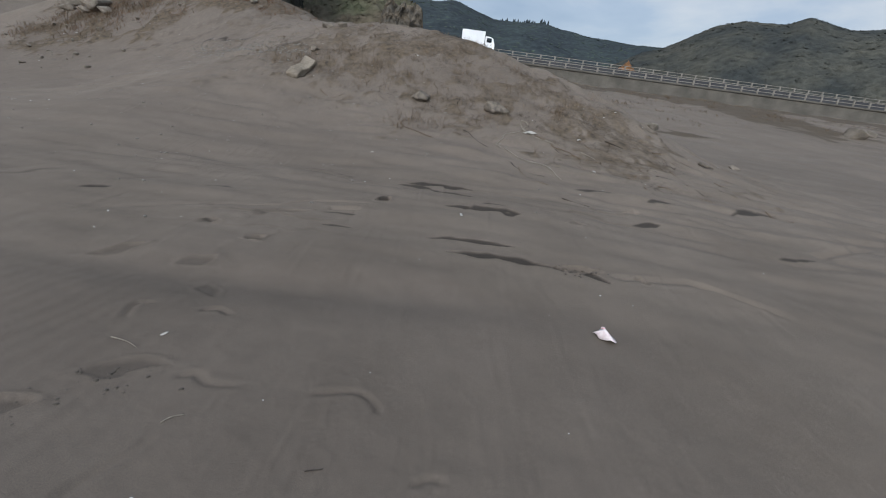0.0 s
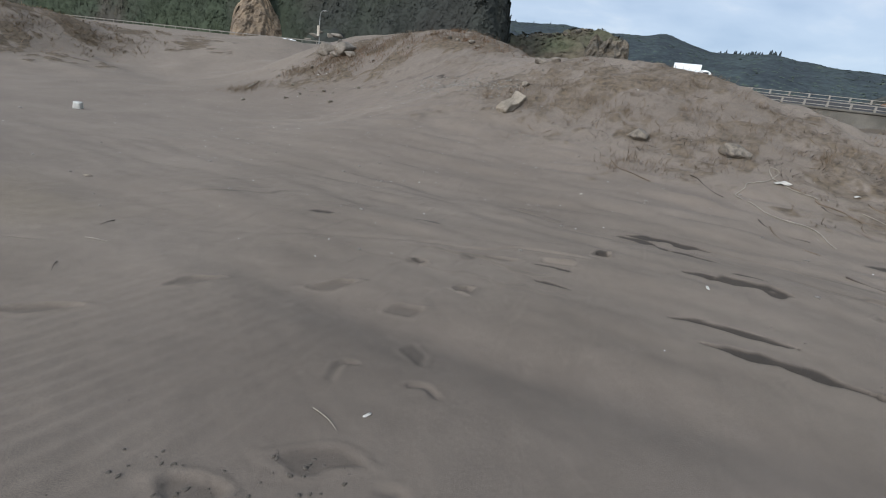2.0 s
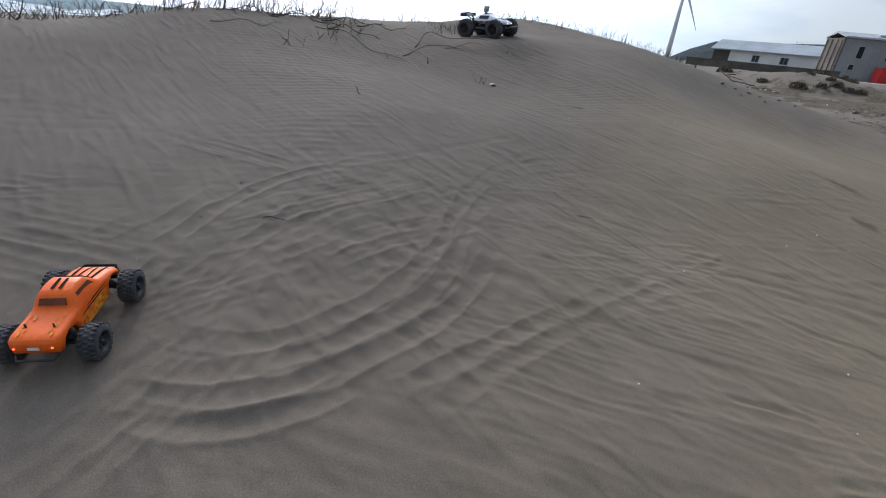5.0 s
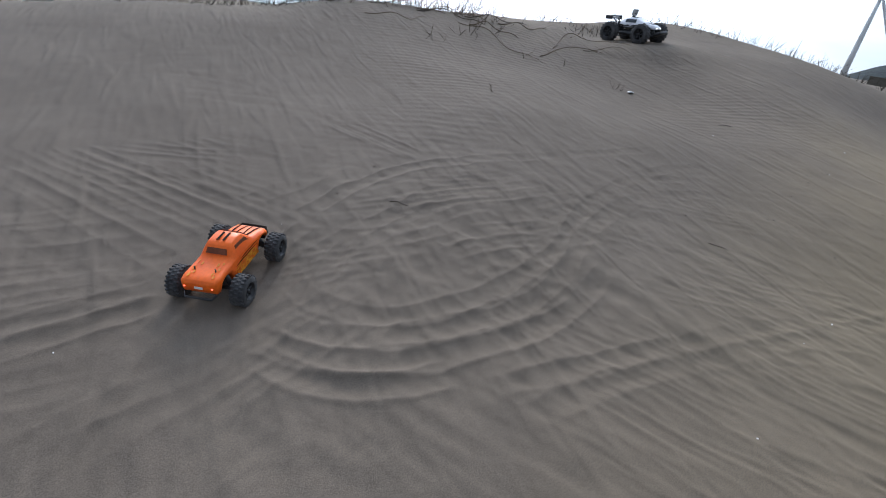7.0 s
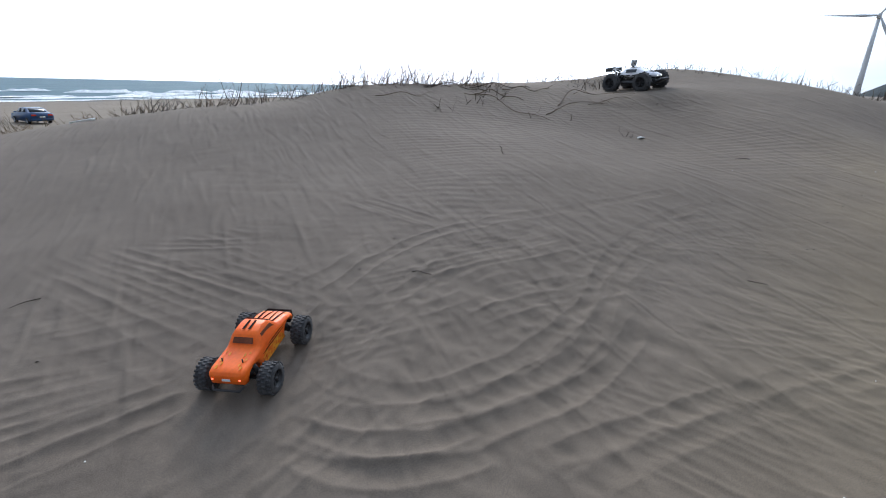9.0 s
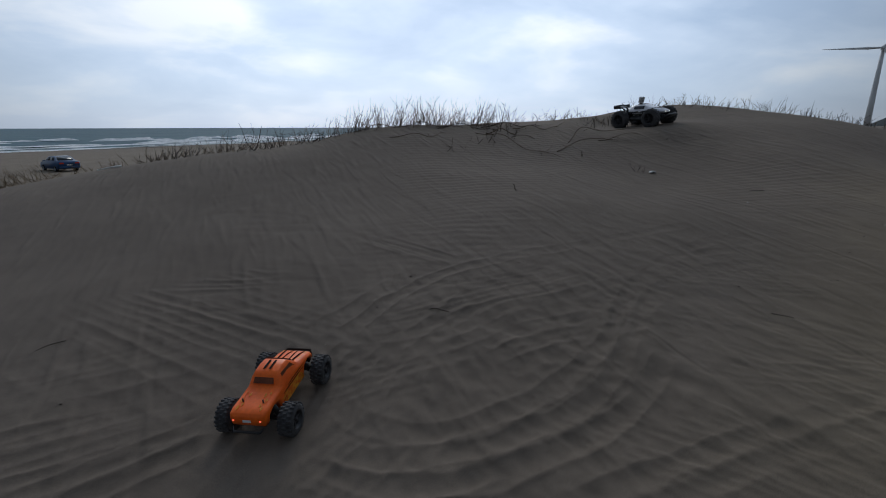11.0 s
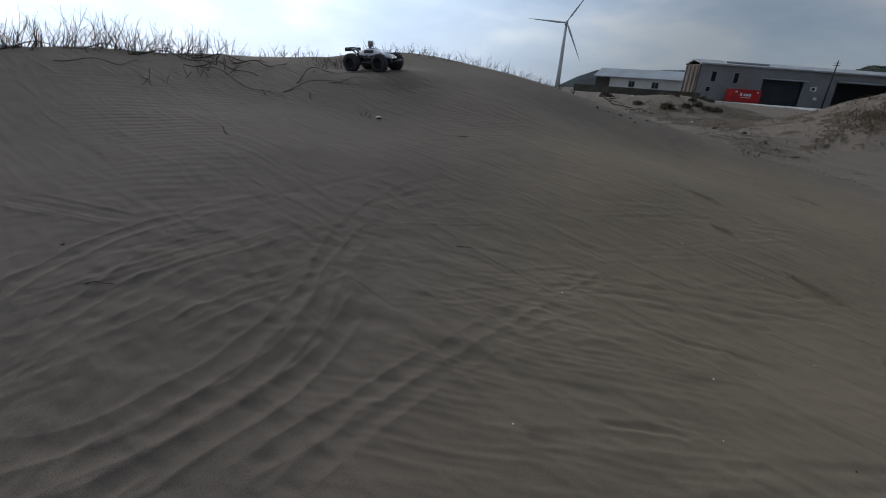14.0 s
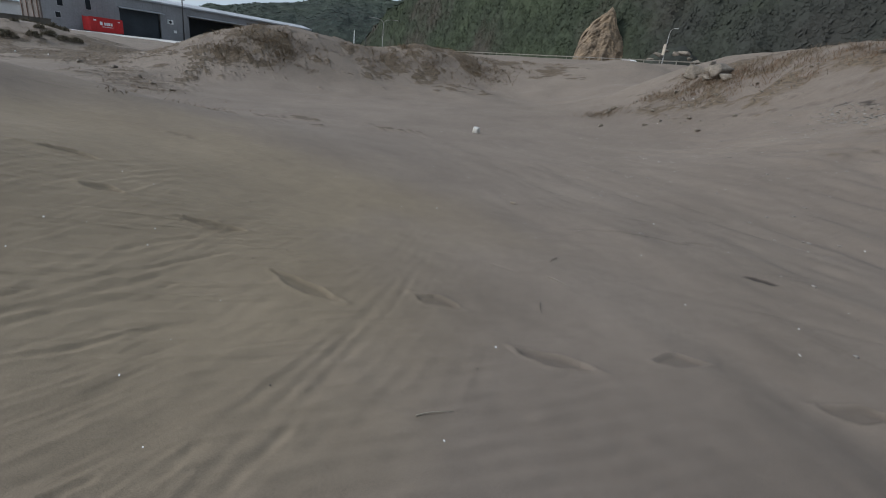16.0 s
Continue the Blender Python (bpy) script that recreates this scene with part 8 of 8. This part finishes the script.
def bush(x, y, r, seed, label="low dry brown bush on the sandy rise"):
    rn = random.Random(seed)
    ob = thing("bush", (x, y, gz(x, y)), label=label, category="bush", group="yard bushes")
    bm = bmesh.new()
    for k in range(230):
        v = Vector((rn.gauss(0, 1), rn.gauss(0, 1), rn.gauss(0, 1))).normalized() * r * rn.uniform(0.6, 1.05) * (0.8 + 0.4 * noise.noise(Vector((k * 0.1, seed, 0))))
        p = Vector((v.x, v.y, abs(v.z) * 0.7))
        s = r * rn.uniform(0.10, 0.2)
        t = Matrix.Translation(p) @ Euler((rn.uniform(0, 6), rn.uniform(0, 6), rn.uniform(0, 6))).to_matrix().to_4x4()
        q = [bm.verts.new(t @ Vector(c)) for c in ((-s, 0, 0), (0, -s * 0.45, 0.1 * s), (s, 0, 0), (0, s * 0.45, 0.1 * s))]
        bm.faces.new(q)
    part("leaves", bm, BROWN_LEAF, ob)
    bm = bmesh.new()
    for k in range(6):
        twig(bm, (0, 0, -0.05), (rn.gauss(0, 0.6), rn.gauss(0, 0.6), 1), r * 0.8, 0.02, rn, False)
    part("stem", bm, DARK_TWIG, ob)


SCRUB_LEAF = material("scrub_leaves", (0.041, 0.051, 0.030), rough=0.95, scale=0.055, fine=3, vary=0.4, second=(0.056, 0.050, 0.038), bump=0, spec=0.1)
third_tone(SCRUB_LEAF, 0.5, (0.034, 0.041, 0.027))


def mottle(mat, low, high):
    """Makes each leaf of a joined mesh a little lighter or darker than its neighbours."""
    t = mat.node_tree
    base = t.nodes["Principled BSDF"].inputs["Base Color"]
    src = base.links[0].from_socket
    geo, r, s = t.nodes.new("ShaderNodeNewGeometry"), t.nodes.new("ShaderNodeMapRange"), t.nodes.new("ShaderNodeVectorMath")
    s.operation = "SCALE"
    r.inputs["To Min"].default_value, r.inputs["To Max"].default_value = low, high
    link(t, geo.outputs["Random Per Island"], r.inputs["Value"])
    link(t, src, s.inputs[0])
    link(t, r.outputs["Result"], s.inputs["Scale"])
    link(t, s.outputs[0], base)


mottle(SCRUB_LEAF, 0.94, 1.07)
for hill_mat in (SCRUB, SCRUB_LEAF):
    eastern_tone(hill_mat, (0.034, 0.034, 0.031), -80, -55)
for straw_mat in (DRY_GRASS, PALE_TWIG):
    mottle(straw_mat, 0.6, 1.4)
for k4, (b, d, r) in enumerate(((108.9, 40, 0.7), (103.4, 38, 0.9), (101.2, 37, 1.0), (100.4, 36.5, 0.9), (99.3, 36, 0.8), (105.3, 39, 0.45), (98.6, 35.5, 0.6), (101.8, 33.4, 0.4), (100.2, 32.6, 0.5), (99.4, 32.2, 0.35), (103.0, 34.0, 0.3))):
    x, y, _ = place(b, d)
    bush(x - 1, y, r * 0.62, 40 + k4)
for k4, (x, y, r) in enumerate(((-30.5, -6.5, 0.5), (-31.0, -6.7, 0.3), (-31.3, -5.7, 0.38), (-32.2, -5.3, 0.4), (-31.9, -4.7, 0.36), (-32.1, -4.2, 0.35), (-31.4, -8.4, 0.4), (-34.8, -11.5, 0.6))):
    bush(x, y, r, 70 + k4)
vine([(-34.6, -11.7), (-33.2, -11.0), (-31.9, -10.2), (-31.2, -9.8), (-30.3, -8.8), (-30.1, -8.3)], 0.045, 8, DARK_TWIG)
vine([(-33.4, -10.4), (-32.6, -10.6), (-31.6, -9.4)], 0.03, 9, DARK_TWIG)
vine([(-29.9, -8.6), (-29.5, -7.4), (-29.2, -6.9)], 0.03, 11, PALE_TWIG)
for k4, (x, y, s) in enumerate(((-29.8, -8.4, 0.16), (-29.7, -7.9, 0.2), (-29.5, -7.6, 0.1), (-29.4, -7.2, 0.16), (-25.8, -5.3, 0.12), (-25.2, -4.2, 0.09), (-30.4, -8.9, 0.1), (-35.2, -9.9, 0.2))):
    bm = bmesh.new()
    add_stone(bm, (0, 0, 0.02), (s, s * 0.55, 0.05), 60 + k4, rough=0.6)
    scrap = part("plastic_scrap", bm, LITTER)
    scrap.location = (x, y, gz(x, y))
    scrap.rotation_euler = (0, 0, 0.7 * k4)
    tagged(scrap, "crumpled white plastic scrap lying on the sand", "litter", "plastic scraps")


def hillside_scrub(name, hill, count, seed, lo, hi, mat, label):
    """Leafy clumps standing on a hill's slope: many small leaf blades round each."""
    me = bpy.data.objects[hill].data
    rn = np.random.RandomState(seed)
    co = np.empty(len(me.vertices) * 3, np.float32)
    me.vertices.foreach_get("co", co)
    co = co.reshape(-1, 3)
    nm = np.empty(len(me.vertices) * 3, np.float32)
    me.vertices.foreach_get("normal", nm)
    nm = nm.reshape(-1, 3)
    bearing = np.degrees(np.arctan2(-co[:, 0], co[:, 1]))
    bare = (bearing > 42.6) & (bearing < 47.6) & (co[:, 2] < 14)
    ok = np.nonzero((co[:, 2] > 4.0) & ~bare)[0]
    spots = rn.choice(ok, count)
    verts, faces = [], []
    for p, up in zip(co[spots], nm[spots]):
        s = rn.uniform(lo, hi)
        n = 9
        up = up + np.array((0, 0, 0.12))
        p = p - up * 0.12 * s
        v = rn.normal(0, 1, (n, 3))
        v /= np.linalg.norm(v, axis=1, keepdims=True)
        v -= up * np.minimum(v @ up, 0)[:, None]
        c = p + (v - 0.6 * up * (v @ up)[:, None]) * s * rn.uniform(0.3, 1.2, (n, 1))
        out = 0.35 * v + rn.normal(0, 0.16, (n, 3)) + up
        t = np.cross(out, rn.normal(0, 1, (n, 3))); t /= np.linalg.norm(t, axis=1, keepdims=True) + 1e-6
        b = np.cross(out, t); b /= np.linalg.norm(b, axis=1, keepdims=True) + 1e-6
        w = s * rn.uniform(0.3, 0.55, (n, 1))
        o = len(verts)
        for q in (c - t * w, c - b * w * 0.7, c + t * w, c + b * w * 0.7):
            verts.append(q)
        base = o * n
        for j in range(n):
            faces.append((base + j, base + n + j, base + 2 * n + j, base + 3 * n + j))
    me2 = bpy.data.meshes.new(name)
    me2.from_pydata(np.concatenate(verts).tolist(), [], faces)
    me2.materials.append(mat)
    return tagged(new(name, me2), label, "scrub", kind="stuff")


for k6, (b6, d6, s6, z6) in enumerate(((40.6, 87.5, 0.9, 0.060), (39.9, 87.8, 1.3, 0.068), (39.2, 88.5, 0.8, 0.076), (38.3, 88.0, 1.1, 0.072), (37.5, 88.2, 1.5, 0.074), (36.9, 87.6, 0.9, 0.066), (36.3, 87.2, 1.6, 0.060), (35.7, 87.0, 1.0, 0.054))):
    x, y, z = place(b6, d6, z6)
    ob6 = stone("boulder", x, y, (s6 * 1.5, s6, s6 * 0.7), 210 + k6, "pale rock on the grassy spur", ROCK, 0.2, k6 * 50, group="spur rocks")
    ob6.location.z = z
for k6, (b6, s6, z6) in enumerate(((16.2, 0.7, 0.1275), (15.2, 1.0, 0.130), (14.2, 1.4, 0.131), (13.4, 0.9, 0.136), (12.6, 1.3, 0.137), (11.8, 1.0, 0.141), (11.2, 1.5, 0.143), (10.5, 1.1, 0.147))):
    x, y, z = place(b6, 120, z6)
    ob6 = stone("boulder", x, y, (s6 * 1.5, s6, s6 * 0.8), 240 + k6, "weathered pale rock on the crest of the green knoll", CRAG_ROCK, 0.2, k6 * 40, group="crag rocks")
    ob6.location.z = z - 0.4
hillside_scrub("hill_bushes", "hill_scrub", 13000, 2, 0.5, 1.2, SCRUB_LEAF, "dense green scrub covering the roadside hill")
hillside_scrub("crag_bushes", "hill_crag", 1500, 4, 0.35, 0.9, KNOLL, "green scrub covering the knoll below the crag")
# leaves lifted paler, with haze put into their colour
HAZY_LEAF = material("hazy_far_leaves", (0.070, 0.086, 0.064), rough=1.0, scale=0.02, fine=0.2, vary=0.4, second=(0.050, 0.062, 0.054), bump=0, spec=0.1)
mottle(HAZY_LEAF, 0.92, 1.08)
hillside_scrub("hill_trees", "hill_wooded", 5000, 6, 0.7, 1.5, HAZY_LEAF, "dark trees covering the hill behind the warehouse")


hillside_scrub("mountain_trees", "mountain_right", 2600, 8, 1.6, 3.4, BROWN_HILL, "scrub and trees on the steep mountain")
hillside_scrub("mountain_trees", "mountain_left", 2600, 9, 2.0, 4.0, HAZY_LEAF, "forest covering the mountain ridge")


def ridge_trees():
    rn = random.Random(12)
    bm = bmesh.new()
    for b in [rn.uniform(-8.2, -2.6) for _ in range(34)] + [rn.uniform(14, 19) for _ in range(10)]:
        x, y, z = place(b, 1140, float(np.interp(b, [-10, -7.7, -2.2, 0, 2.3, 6.2, 12.7, 17.6, 20], [0.117, 0.127, 0.121, 0.13, 0.145, 0.14, 0.143, 0.139, 0.138])))
        h = rn.uniform(5, 13)
        add_lathe(bm, [(-8, 0.5), (h * 0.2, 0.9), (h * 0.4, 1.7), (h * 0.7, 1.3), (h, 0.2)], "z", 6, (x, y, z))
    tagged(part("ridge_trees", bm, HAZY_GREEN), "row of slim dark trees on the mountain skyline", "trees", kind="stuff")


ridge_trees()
